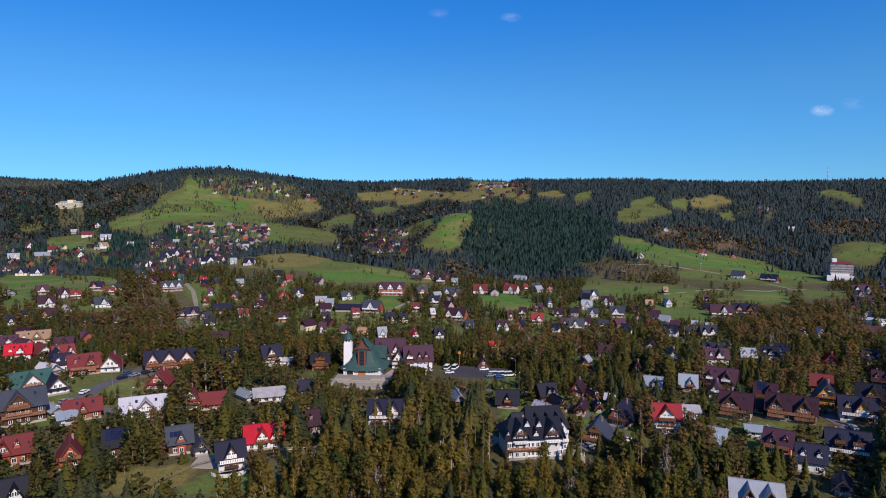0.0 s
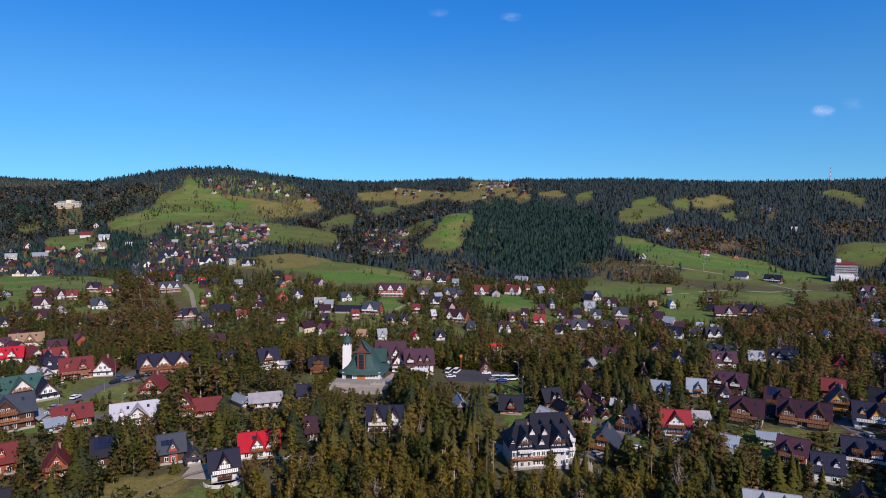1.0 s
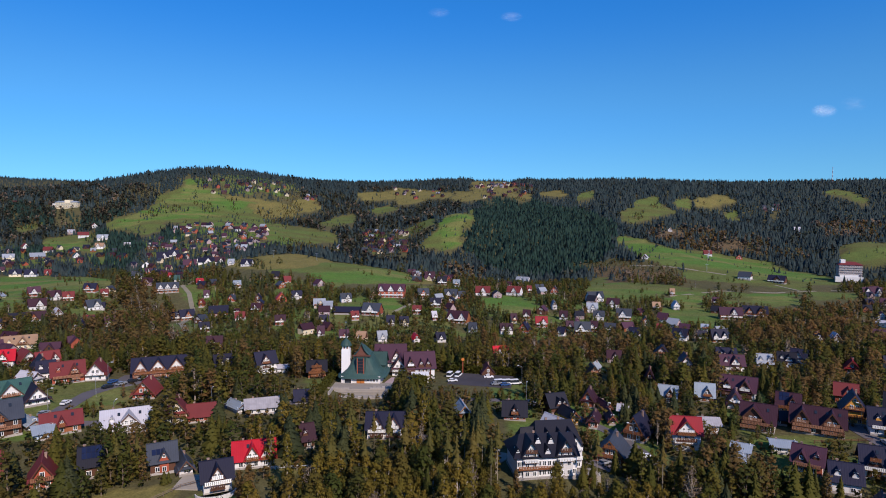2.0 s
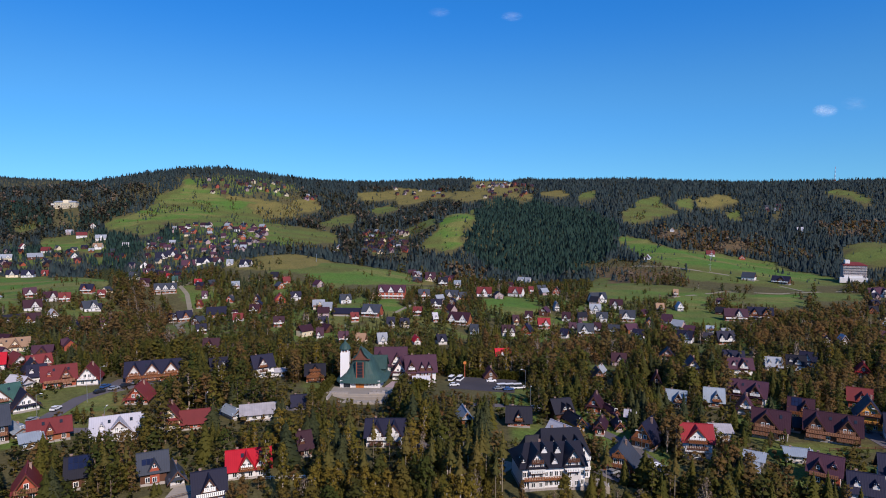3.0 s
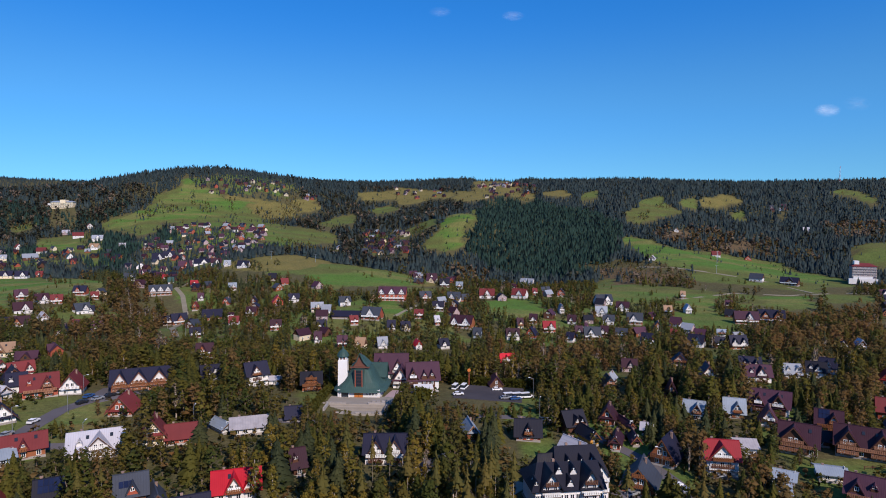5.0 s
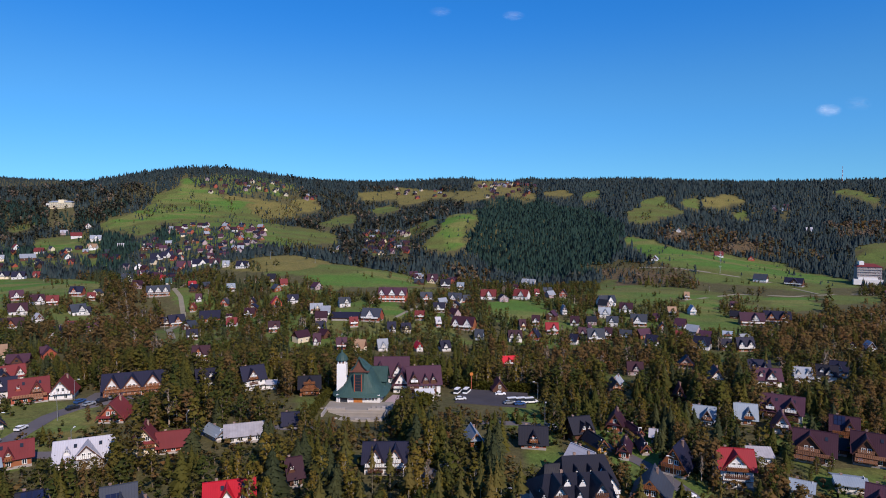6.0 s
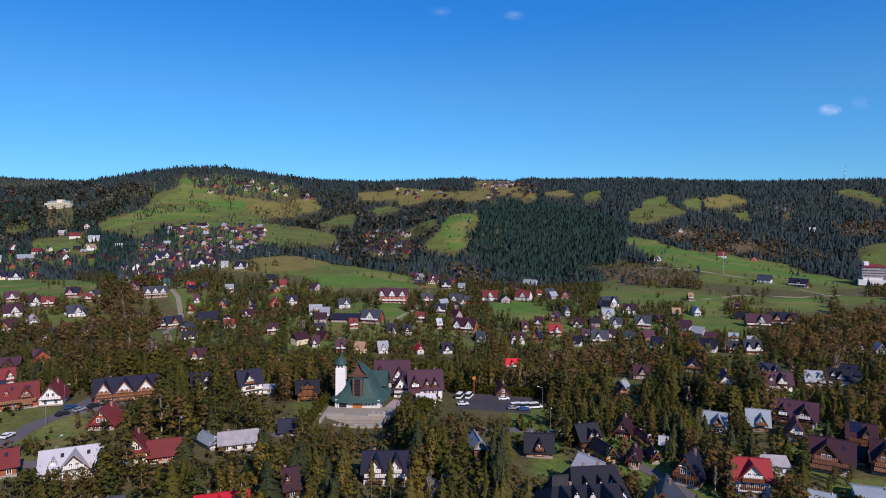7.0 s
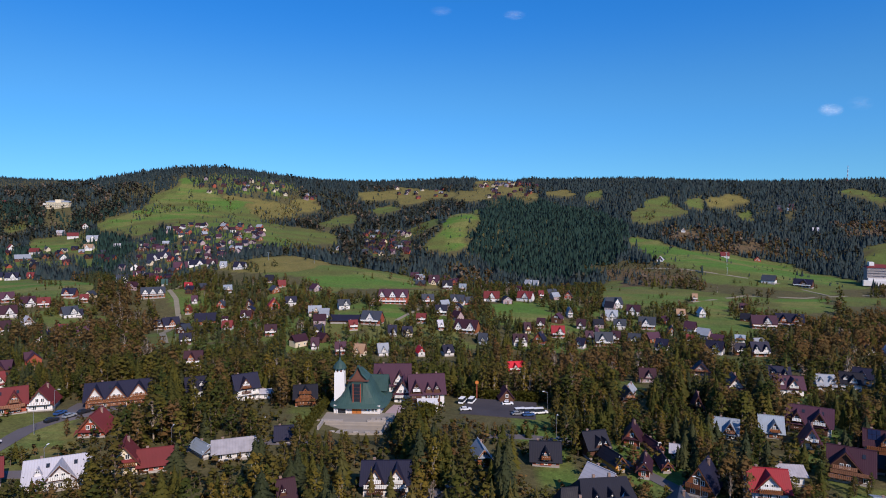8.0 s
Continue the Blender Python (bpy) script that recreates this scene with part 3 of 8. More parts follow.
def balcony(root, x0, x1, y, z, depth=1.2, rail=RAIL):
    bm = bmesh.new()
    box(bm, x0, x1, y - depth, y, z - 0.15, z)
    floor = part("balcony", bm, TIMBER, root)
    bm = bmesh.new()
    box(bm, x0, x1, y - depth, y - depth + 0.07, z + 0.92, z + 1.02)
    box(bm, x0, x1, y - depth + 0.01, y - depth + 0.06, z + 0.02, z + 0.12)
    n = max(3, int((x1 - x0) / 0.45))
    for i in range(n):
        a = x0 + (x1 - x0) * (i + 0.12) / n
        box(bm, a, a + (x1 - x0) / n * 0.72, y - depth + 0.015, y - depth + 0.055, z + 0.1, z + 0.93)
    part("railing", bm, rail, floor)


def gable_front(root, cx, gw, y0, y1, low, eaves, rise, roof, wall, upper, over=0.5, windows=2, floors=()):
    """A cross gable: its wall, its own two-sided roof and its windows, from the front at y0 back into the roof at y1."""
    hw = gw / 2
    bm = bmesh.new()
    prism(bm, [(cx - hw, low), (cx + hw, low), (cx + hw, eaves), (cx, eaves + rise), (cx - hw, eaves)], y0, y1 - 0.2)
    g = part("gable", bm, upper, root)
    s = rise / hw
    bm = bmesh.new()
    for sx in (-1, 1):
        slab(bm, [(cx, y0 - over, eaves + rise + 0.22), (cx + sx * (hw + over), y0 - over, eaves - s * over + 0.22),
                  (cx + sx * (hw + over), y1 * 0.35 + y0 * 0.65, eaves - s * over + 0.22), (cx, y1, eaves + rise + 0.22)], 0.2)
    part("gable_roof", bm, roof, g)
    if windows:
        span = min(gw * 0.62, 1.5 * windows)
        for i in range(windows):
            window(g, cx + (i - (windows - 1) / 2) * span / max(1, windows), y0 - 0.02, eaves + 0.15, 1.0, min(1.3, max(0.7, rise * 0.45)))
    for z in floors:
        n = max(1, int(gw / 2.0))
        for i in range(n):
            window(g, cx + (i - (n - 1) / 2) * gw / n * 0.92, y0 - 0.02, z, 1.1, 1.4)
    return g


def bargeboards(root, cx, half, y, eaves, rise, s, mm):
    """Two boards along the edges of a gable's roof."""
    bm = bmesh.new()
    top = eaves + rise + 0.1
    for sx in (-1, 1):
        zl = top - s * half
        prism(bm, [(cx, top - 0.1), (cx + sx * half, zl - 0.1), (cx + sx * half, zl - 0.42), (cx, top - 0.42 * (1 + 0.3 * s))], y, y + 0.08)
    part("bargeboard", bm, mm, root)


def free_places(w, gables):
    """Where on a roof's front a small dormer finds room beside the cross gables."""
    spots = [k * 0.1 * w for k in range(-3, 4)]
    spots = [c for c in spots if all(abs(c - g[0]) > g[1] / 2 + 1.5 for g in gables)]
    if not spots:
        return []
    return [spots[0], spots[-1]] if spots[-1] - spots[0] > 3.2 else spots[:1]


def house(x, y, turn, w, d, eaves, rise, roof, wall, ridge="x", gables=(), balconies=0, upper="", detail=2, chimneys=1, label="", over=0.9, name="house", plinth=0.7, category="house", lift=0.0, hip=0.0, solar=(0, 0), skylights=0):
    """A house with its front towards -y of its own axes. ridge: along the front ("x") or with its gable to the front ("y").
    gables: (centre, width) of cross gables on the front. detail 2: all windows and balconies; 1: fewer; 0: the bare form with a few windows."""
    words = label or "%s house, steep %s roof%s" % (WALL_WORDS[wall], ROOF_WORDS[roof], {0: "", 1: ", one front gable", 2: ", two front gables"}.get(len(gables), ", several front gables"))
    root = thing(name, x, y, turn, words, category, z=min(ground_z(x - w / 3, y), ground_z(x + w / 3, y), ground_z(x, y + d / 3)) + lift)
    FOOTPRINTS.append((x, y, (w + d) * 0.27, eaves + rise))
    R, W, U = ROOF[roof], WALL[wall], WALL[upper or wall]
    if detail < 2:
        over = 0.55
    if detail == 1:
        w, d, eaves, rise = 0.9 * w, 0.9 * d, eaves + 0.35, rise + 0.25
    if detail == 2 and ridge == "x" and rise > 4:
        eaves, rise = eaves + 0.8, rise - 0.8
    if detail == 2 and len(gables) == 1 and gables[0][1] > 4:
        gables = ((gables[0][0], min(gables[0][1] * 1.18, 0.8 * w)),)
    hw, hd = w / 2, d / 2
    top = eaves + rise
    if detail > 0:
        bm = bmesh.new()
        box(bm, -hw - 0.08, hw + 0.08, -hd - 0.08, hd + 0.08, -2.5, plinth)
        part("plinth", bm, STONE, root)
    low = plinth if detail > 0 else -2.5
    bm = bmesh.new()
    if hip > hd * 0.6:
        box(bm, -hw, hw, -hd, hd, low, eaves)
    elif detail < 2 and wall in ("white", "cream") and int(x * 7 + y * 3) % 3:
        box(bm, -hw, hw, -hd, hd, low, eaves)
        boards = bmesh.new()
        if ridge == "x":
            prism(boards, [(-hd, eaves), (hd, eaves), (0, top)], -hw, hw, "x")
        else:
            prism(boards, [(-hw, eaves), (hw, eaves), (0, top)], -hd, hd)
        part("gable_boarding", boards, TIMBER, root, "dark boarded gable")
    elif ridge == "x":
        prism(bm, [(-hd, low), (hd, low), (hd, eaves), (0, top), (-hd, eaves)], -hw, hw, "x")
    else:
        prism(bm, [(-hw, low), (hw, low), (hw, eaves), (0, top), (-hw, eaves)], -hd, hd)
    part("wall", bm, W, root)
    bm = bmesh.new()
    span = hd if ridge == "x" else hw
    length = (hw if ridge == "x" else hd) + over
    s = rise / span
    for sg in (-1, 1):
        lo, hi = (sg * (span + over), eaves - s * over + 0.25), (0, top + 0.25)
        if hip:
            slab(bm, [(-length + hip, hi[0], hi[1]), (length - hip, hi[0], hi[1]), (length, lo[0], lo[1]), (-length, lo[0], lo[1])], 0.22)
            if sg > 0:
                for e in (-1, 1):
                    slab(bm, [(e * (length - hip), 0, hi[1]), (e * length, lo[0], lo[1]), (e * length, -lo[0], lo[1])], 0.22)
        elif ridge == "x":
            slab(bm, [(-length, hi[0], hi[1]), (length, hi[0], hi[1]), (length, lo[0], lo[1]), (-length, lo[0], lo[1])], 0.22)
        else:
            slab(bm, [(hi[0], -length, hi[1]), (hi[0], length, hi[1]), (lo[0], length, lo[1]), (lo[0], -length, lo[1])], 0.22)
    if detail > 1:
        if ridge == "x":
            box(bm, -length + hip, length - hip, -0.14, 0.14, top + 0.12, top + 0.34)
        else:
            box(bm, -0.14, 0.14, -length, length, top + 0.12, top + 0.34)
    roof_part = part("roof", bm, R, root)
    lean = math.degrees(math.atan2(rise, span))
    for i in range(solar[0]):
        for j in range(solar[1]):
            bm = bmesh.new()
            box(bm, 0, 1.05, 0, 1.65, 0.05, 0.12)
            k = 0.72 - j * 1.75 * math.cos(radians(lean)) / hd
            part("solar_panel", bm, SOLAR, roof_part).matrix_local = pose(-hw * 0.85 + i * 1.12, -hd * k, top + 0.25 - s * hd * k, lean)
    for i in range(skylights):
        bm = bmesh.new()
        box(bm, -0.4, 0.4, -0.6, 0.6, 0.0, 0.14)
        k = 0.36
        cx = (i - (skylights - 1) / 2) * w / max(1, skylights) * 0.9 + 0.07 * w
        part("skylight", bm, GLASS, roof_part).matrix_local = pose(cx, -hd * k, top + 0.25 - s * hd * k, lean)
    floors = [0.9 + 2.8 * k for k in range(max(1, int((eaves - 1.0) / 2.4)))]
    for cx, gw in gables:
        gr = min(gw / 2 * 1.65, rise * 0.97)
        ge = eaves + max(0.0, (rise - gr) * 0.35)
        y1 = -hd + (ge + gr - eaves) / s + 0.2
        if detail > 1 and gw > 3.4:
            bargeboards(root, cx, gw / 2 + 0.5, -hd - 0.95, ge, gr, gr / (gw / 2), RAIL if wall in ("amber", "timber") else TIMBER)
            if ge + gr * 0.5 > 2.8:
                board = FRAME if wall == "white" else RED_RAIL if wall in ("umber", "rose") else RAIL
                balcony(root, cx - gw * 0.36, cx + gw * 0.36, -hd - 0.35, ge + 0.05, 0.9, board)
                if ge > 3.6:
                    balcony(root, cx - gw * 0.48, cx + gw * 0.48, -hd - 0.35, ge - 2.55, 1.1, TIMBER if wall == "white" else board)
        gable_front(root, cx, gw, -hd - 0.35, y1, eaves - 0.6 if detail < 2 else low, ge, gr, R, W, U, windows=2 if gw > 3 else 1, floors=floors if detail > 1 else ())
    if detail > 1 and ridge == "x" and not hip and rise > 3.2 and solar[0] == 0:
        for cx in free_places(w, gables):
            zb = eaves + rise * 0.30
            yb = -hd + rise * 0.30 / s - 0.5
            gable_front(root, cx, 1.5, yb, yb + 1.9, zb - 0.3, zb + 0.5, 1.15, R, W, U, over=0.25, windows=1)
    if detail > 1 and ridge == "y":
        bargeboards(root, 0, hw + over, -hd - over - 0.02, eaves, rise, s, RAIL if wall in ("amber", "timber") else TIMBER)
        bm = bmesh.new()
        slab(bm, [(-hw - 0.5, -hd, eaves + 0.35), (hw + 0.5, -hd, eaves + 0.35), (hw + 0.5, -hd - 1.0, eaves - 0.25), (-hw - 0.5, -hd - 1.0, eaves - 0.25)], 0.16)
        part("pent_roof", bm, R, root)
    step = 2.3 if detail > 1 else 3.4
    n = max(1, int((w - 0.8) / step))
    if detail == 0:
        n, floors = min(n, 2), floors[:1]
    for z in floors:
        if z + 1.5 > eaves + (0.3 if ridge == "x" else 2):
            continue
        for i in range(n):
            wx = (i - (n - 1) / 2) * (w - 0.8) / n
            if detail > 1 and any(abs(wx - cx) < gw / 2 + 0.3 for cx, gw in gables):
                continue
            window(root, wx, -hd - 0.02, z, 1.2, 1.4)
        if detail > 1:
            m = max(1, int(d / 3.5))
            for i in range(m):
                window(root, hw + 0.02, (i - (m - 1) / 2) * d / m, z, 1.1, 1.4, 90)
    if ridge == "y":
        k = 2 if w > 6 else 1
        for i in range(k):
            window(root, (i - (k - 1) / 2) * 1.7, -hd - 0.02, eaves + 0.3, 1.1, 1.4)
        if detail > 1 and rise > 4.5:
            window(root, 0, -hd - 0.02, eaves + 0.55 * rise, 0.9, 1.0)
    elif detail > 1 and not hip:
        window(root, hw + 0.02, 0, eaves + 0.3, 1.2, 1.3, 90)
    for k in range(balconies):
        z = 2.8 * (k + 1) + 0.05
        if ridge == "y":
            wid = hw * 0.92 if z < eaves else hw * (1 - (z - eaves) / rise) * 0.8
            balcony(root, -wid, wid, -hd, z, 1.2, FRAME if wall == "white" else RED_RAIL if wall in ("umber", "rose") else RAIL)
        elif detail == 1:
            balcony(root, -hw * 0.95, hw * 0.95, -hd, 2.6, 1.2, FRAME if wall in ("umber", "rose", "timber") else RAIL)
        elif z < eaves - 0.9 or not gables:
            balcony(root, -hw * 0.95, hw * 0.95, -hd, min(z, eaves - 1.1), 1.2, FRAME if wall == "white" else RED_RAIL if wall in ("umber", "rose") else RAIL)
        else:
            for cx, gw in gables:
                balcony(root, cx - gw * 0.42, cx + gw * 0.42, -hd - 0.35, z)
    for k in range(chimneys):
        bm = bmesh.new()
        cx, cy = ((-0.28 + 0.6 * k) * w, 0.12 * d) if ridge == "x" else (0.12 * w, (0.22 + 0.2 * k) * d)
        zt = top + 0.45
        box(bm, cx - 0.28, cx + 0.28, cy - 0.25, cy + 0.25, eaves + rise * 0.5, zt)
        box(bm, cx - 0.36, cx + 0.36, cy - 0.33, cy + 0.33, zt, zt + 0.12)
        part("chimney", bm, CHIMNEY, root)
    return root


def ribbon(name, material, width, points, label, category="road", rise=0.12):
    """A road or path laid over the land along its points."""
    pts = [Vector((px, py)) for px, py in points]
    fine = []
    for a, b in zip(pts, pts[1:]):
        k = max(1, int((b - a).length / 4))
        fine += [a.lerp(b, i / k) for i in range(k)]
    fine.append(pts[-1])
    bm = bmesh.new()
    rows = []
    for i, p in enumerate(fine):
        q = fine[min(i + 1, len(fine) - 1)] - fine[max(i - 1, 0)]
        side = Vector((-q.y, q.x)).normalized() * width / 2
        row = []
        for e in (-1, -0.33, 0.33, 1):
            c = p + side * e
            row.append(bm.verts.new((c.x, c.y, max(ground_z(c.x, c.y), ground_z(p.x, p.y) - 0.3) + rise)))
        low = [bm.verts.new((v.co.x, v.co.y, v.co.z - 1.0)) for v in (row[0], row[-1])]
        rows.append((row, low))
    for (r0, l0), (r1, l1) in zip(rows, rows[1:]):
        for i in range(3):
            bm.faces.new((r0[i + 1], r0[i], r1[i], r1[i + 1]))
        bm.faces.new((r0[0], l0[0], l1[0], r1[0]))
        bm.faces.new((l0[1], r0[3], r1[3], l1[1]))
    bmesh.ops.recalc_face_normals(bm, faces=bm.faces[:])
    return tagged(part(name, bm, material, None, label), "", category, kind="structure")


# ---- roads, lots and paving ----
ribbon("road", ASPHALT, 6.0, [(-150, 208), (-136, 226), (-138, 254), (-134, 268), (-137, 284), (-120, 300)], "grey asphalt village street climbing past houses")
ribbon("road", ASPHALT, 5.0, [(-134, 219), (-115, 221), (-99, 224), (-84, 240), (-60, 249), (-47, 250)], "narrow asphalt street behind the roadside houses")
ribbon("road", GRAVEL, 4.2, [(-175, 437), (-205, 500), (-226, 578), (-250, 630), (-269, 660), (-262, 720)], "pale asphalt road winding up the valley", rise=0.5)
ribbon("road", ASPHALT, 4.5, [(64, 200), (62, 210), (58, 225), (50, 240), (40, 256), (24, 262), (8, 262)], "asphalt lane between the chalets")
ribbon("road", ASPHALT, 5.0, [(139, 192), (141, 210), (142, 228), (150, 240), (175, 246)], "dark asphalt lane beside timber houses")
ribbon("driveway", ASPHALT, 4.0, [(-10, 203), (-11.5, 210), (-6, 224)], "grey driveway beside the two-gabled house")
ribbon("track", GRAVEL, 4.0, [(240, 860), (290, 829), (350, 780), (372, 754), (388, 697)], "pale gravel track across the meadow", "path")
ribbon("track", GRAVEL, 4.0, [(225, 640), (238, 648), (297, 689), (354, 680), (446, 709), (520, 740)], "pale gravel track across the lower meadow", "path")
ribbon("track", GRAVEL, 3.0, [(-345, 505), (-320, 509), (-286, 508), (-270, 512)], "pale track along the field edge", "path")
ribbon("track", GRAVEL, 3.0, [(-17, 577), (-30, 540), (-40, 512)], "pale footpath between gardens", "path")
ribbon("car_park", FRESH_ASPHALT, 24.0, [(2.5, 298.5), (30, 294)], "wide dark asphalt car park beside the wood", "car park", 0.25)
ribbon("parking_strip", ASPHALT, 9.0, [(-134, 266), (-125, 281)], "small asphalt parking place by the street", "car park", 0.18)
ribbon("patio", PAVING, 9.0, [(-72, 178.5), (-58, 179)], "pale paved patio before a navy-roofed house", "patio", 0.3)
ribbon("church_square", WALL["mauve"], 9.0, [(-23, 280), (-20, 295)], "pinkish paved square beside the church", "square", 0.35)
ribbon("yard", PAVING, 7.0, [(11, 196), (18, 204)], "grey paved yard beside the guesthouse", "yard", 0.25)
ribbon("yard", ASPHALT, 8.0, [(44, 196), (52, 204)], "grey asphalt yard beside the guesthouse", "yard", 0.25)
clearing((-52, 250), (-22, 252), (-16, 285), (-16, 300), (-52, 300))
clearing((-4, 272), (36, 270), (36, 308), (-4, 314))
clearing((-154, 205), (-131, 205), (-131, 290), (-150, 285))
clearing((-134, 214), (-100, 218), (-80, 236), (-47, 245), (-47, 253), (-84, 245), (-104, 228), (-134, 224))
clearing((58, 196), (68, 196), (66, 215), (54, 238), (40, 262), (5, 266), (5, 257), (38, 252), (50, 232))
clearing((-11, 203), (-1, 203), (0, 222), (-11, 218))
clearing((136, 190), (144, 190), (146, 232), (136, 228))
clearing((-180, 420), (-165, 420), (-195, 500), (-215, 580), (-258, 670), (-275, 660), (-240, 590), (-215, 500))
# lawns, lots and squares kept open towards the valley: x, y, reach and height
FOOTPRINTS += [(-35.5, 262, 13, 4), (5, 294, 9, 2), (20, 293, 11, 2), (24, 234, 9, 2), (-131, 262, 9, 2), (-138, 236, 7, 2), (112, 222, 12, 2), (140, 218, 9, 2), (62, 204, 6, 2), (-58, 280, 7, 2), (-210, 520, 12, 3), (-245, 620, 12, 3), (100, 196, 7, 2), (-190, 470, 6, 1), (-200, 490, 6, 1), (-216, 545, 6, 1), (-226, 578, 6, 1), (-238, 605, 7, 1), (-262, 650, 7, 1), (-267, 685, 7, 1)]
clearing((-84, 140), (-52, 140), (-46, 156), (-50, 178), (-60, 190), (-78, 178), (-83, 168))


# ---- houses ----
def near_houses():
    house(-236.1, 338.8, 42, 9.0, 7.0, 2.4, 4.4, 'maroon', 'white', ridge='x', gables=((0.0, 3.6),), skylights=2)
    house(-230.9, 353.2, 31, 15.1, 10.0, 2.4, 4.6, 'tan', 'cream', ridge='x', gables=((1.5, 4.5),), skylights=2)
    house(-206.4, 303.9, 27, 10.1, 7.6, 3.2, 4.7, 'red', 'white', ridge='x', gables=((1.0, 4.0),), skylights=2)
    house(-199.7, 310.8, 50, 8.2, 9.4, 2.4, 4.6, 'brick', 'white', ridge='y')
    house(-183.2, 300.8, 44, 8.4, 7.0, 3.2, 4.4, 'brick', 'white', ridge='x', gables=((2.5, 3.4),))
    house(-169.3, 277.9, 30, 5.7, 7.0, 3.2, 4.4, 'navy', 'white', ridge='x')
    house(-156.9, 272.4, 33, 11.3, 8.5, 3.2, 5.3, 'brick', 'rose', ridge='x', gables=((2.3, 4.0),), balconies=1, skylights=2)
    house(-168.9, 266.3, 70, 5.4, 8.0, 3.2, 2.4, 'white', 'white', ridge='y')
    house(-147.6, 278.0, 17, 7.6, 8.8, 3.2, 4.8, 'brick', 'white', ridge='y', balconies=1)
    house(-160.3, 240.1, 44, 14.5, 10.0, 3.2, 5.4, 'teal', 'umber', ridge='x', gables=((0.7, 6.7),), upper='white', skylights=2)
    house(-150.7, 241.3, 45, 7.8, 8.9, 2.4, 4.6, 'navy', 'white', ridge='y')
    house(-142.4, 209.6, 39, 12.8, 9.6, 5.4, 5.3, 'slate', 'umber', ridge='x', gables=((-1.3, 6.4),), balconies=2, skylights=2)
    house(-124.2, 213.6, 33, 10.5, 7.9, 3.2, 3.1, 'brick', 'timber', ridge='x', gables=((0.0, 2.1),), balconies=1, skylights=2)
    house(-148.5, 283.0, 26, 2.3, 8.0, 2.4, 1.4, 'brick', 'white', ridge='y')
    house(-124.5, 286.8, 22, 22.1, 10.0, 3.2, 5.4, 'navy', 'timber', ridge='x', gables=((-7.9, 5.3), (-1.1, 6.6), (6.2, 6.6),), balconies=1, upper='white', skylights=2)
    house(-114.8, 252.6, 8, 7.7, 8.9, 2.4, 4.6, 'brick', 'rose', ridge='y')
    house(-104.4, 216.0, 25, 13.6, 10.0, 2.4, 4.5, 'white', 'white', ridge='x', gables=((0.8, 5.7),), skylights=2)
    house(-91.6, 224.6, 21, 6.2, 7.4, 4.2, 4.2, 'brick', 'cream', ridge='y', balconies=1)
    house(-84.2, 227.0, 20, 8.2, 6.4, 2.6, 3.0, 'brick', 'rose', ridge='x')
    house(-79.6, 186.2, 26, 6.3, 7.0, 3.2, 4.4, 'slate', 'umber', ridge='x', gables=((0.3, 2.3),), upper='rose', solar=(3, 1))
    house(-73.6, 185.9, 31, 3.4, 8.0, 2.4, 2.1, 'slate', 'white', ridge='y')
    house(-61.0, 176.2, 25, 6.9, 7.0, 3.2, 4.4, 'navy', 'white', ridge='x', gables=((-0.1, 3.8),), balconies=1)
    house(-105.6, 174.8, 30, 5.6, 8.0, 3.2, 4.2, 'brick', 'rose', ridge='y', balconies=1)
    house(-122.0, 175.4, 34, 8.1, 7.0, 3.2, 4.4, 'brick', 'rose', ridge='x', gables=((-2.4, 3.2),))
    house(-104.2, 146.4, 35, 7.8, 7.0, 3.2, 4.4, 'dark', 'white', ridge='x', gables=((1.6, 3.1),))
    house(-97.4, 181.7, 27, 3.9, 7.0, 3.2, 4.4, 'dark', 'umber', ridge='x', solar=(5, 2))
    house(-103.2, 303.4, 27, 7.4, 7.4, 3.2, 4.6, 'navy', 'white', ridge='x', gables=((-1.6, 2.6),))
    house(-83.2, 300.6, 34, 8.4, 7.4, 5.0, 5.0, 'navy', 'white', ridge='x', gables=((-0.8, 3.8),), balconies=2)
    house(-75.6, 303.2, 10, 4.6, 5.0, 2.8, 0.8, 'white', 'white', ridge='x')
    house(-57.8, 293.4, 11, 7.6, 7.0, 3.2, 4.4, 'dark', 'timber', ridge='x', gables=((0.0, 4.6),), balconies=2)
    house(-55.3, 251.0, 12, 4.4, 5.0, 2.0, 2.8, 'navy', 'timber', ridge='x')
    house(-66.4, 237.2, 19, 10.8, 7.6, 2.8, 2.2, 'rusty', 'white', ridge='x')
    house(-75.3, 237.0, 46, 3.6, 8.0, 2.4, 1.3, 'sky', 'white', ridge='y')
    house(-56.1, 193.0, 18, 10.7, 8.0, 2.4, 4.4, 'red', 'white', ridge='x', gables=((-0.6, 4.3), (3.0, 2.3),), balconies=1, skylights=2)
    house(-44.2, 207.9, 26, 3.2, 7.0, 2.4, 4.4, 'brown', 'umber', ridge='x')
    house(-20.3, 219.1, 1, 11.5, 8.6, 3.2, 4.7, 'navy', 'white', ridge='x', gables=((-2.6, 4.4), (2.8, 4.8),), balconies=1)
    house(24.9, 241.1, -6, 7.7, 7.0, 2.4, 3.9, 'dark', 'rose', ridge='x', gables=((0.0, 3.1),), balconies=1)
    house(5.7, 239.9, 9, 3.5, 8.0, 3.2, 2.2, 'sky', 'timber', ridge='y')
    house(34.6, 213.6, 34, 5.4, 7.6, 6.6, 3.2, 'white', 'white', ridge='y', balconies=2)
    house(40.8, 247.7, 16, 6.4, 7.0, 3.2, 4.4, 'dark', 'umber', ridge='x', gables=((0.0, 2.6), (1.9, 1.9),))
    house(44.2, 238.6, 19, 2.9, 8.0, 3.2, 1.8, 'dark', 'amber', ridge='y')
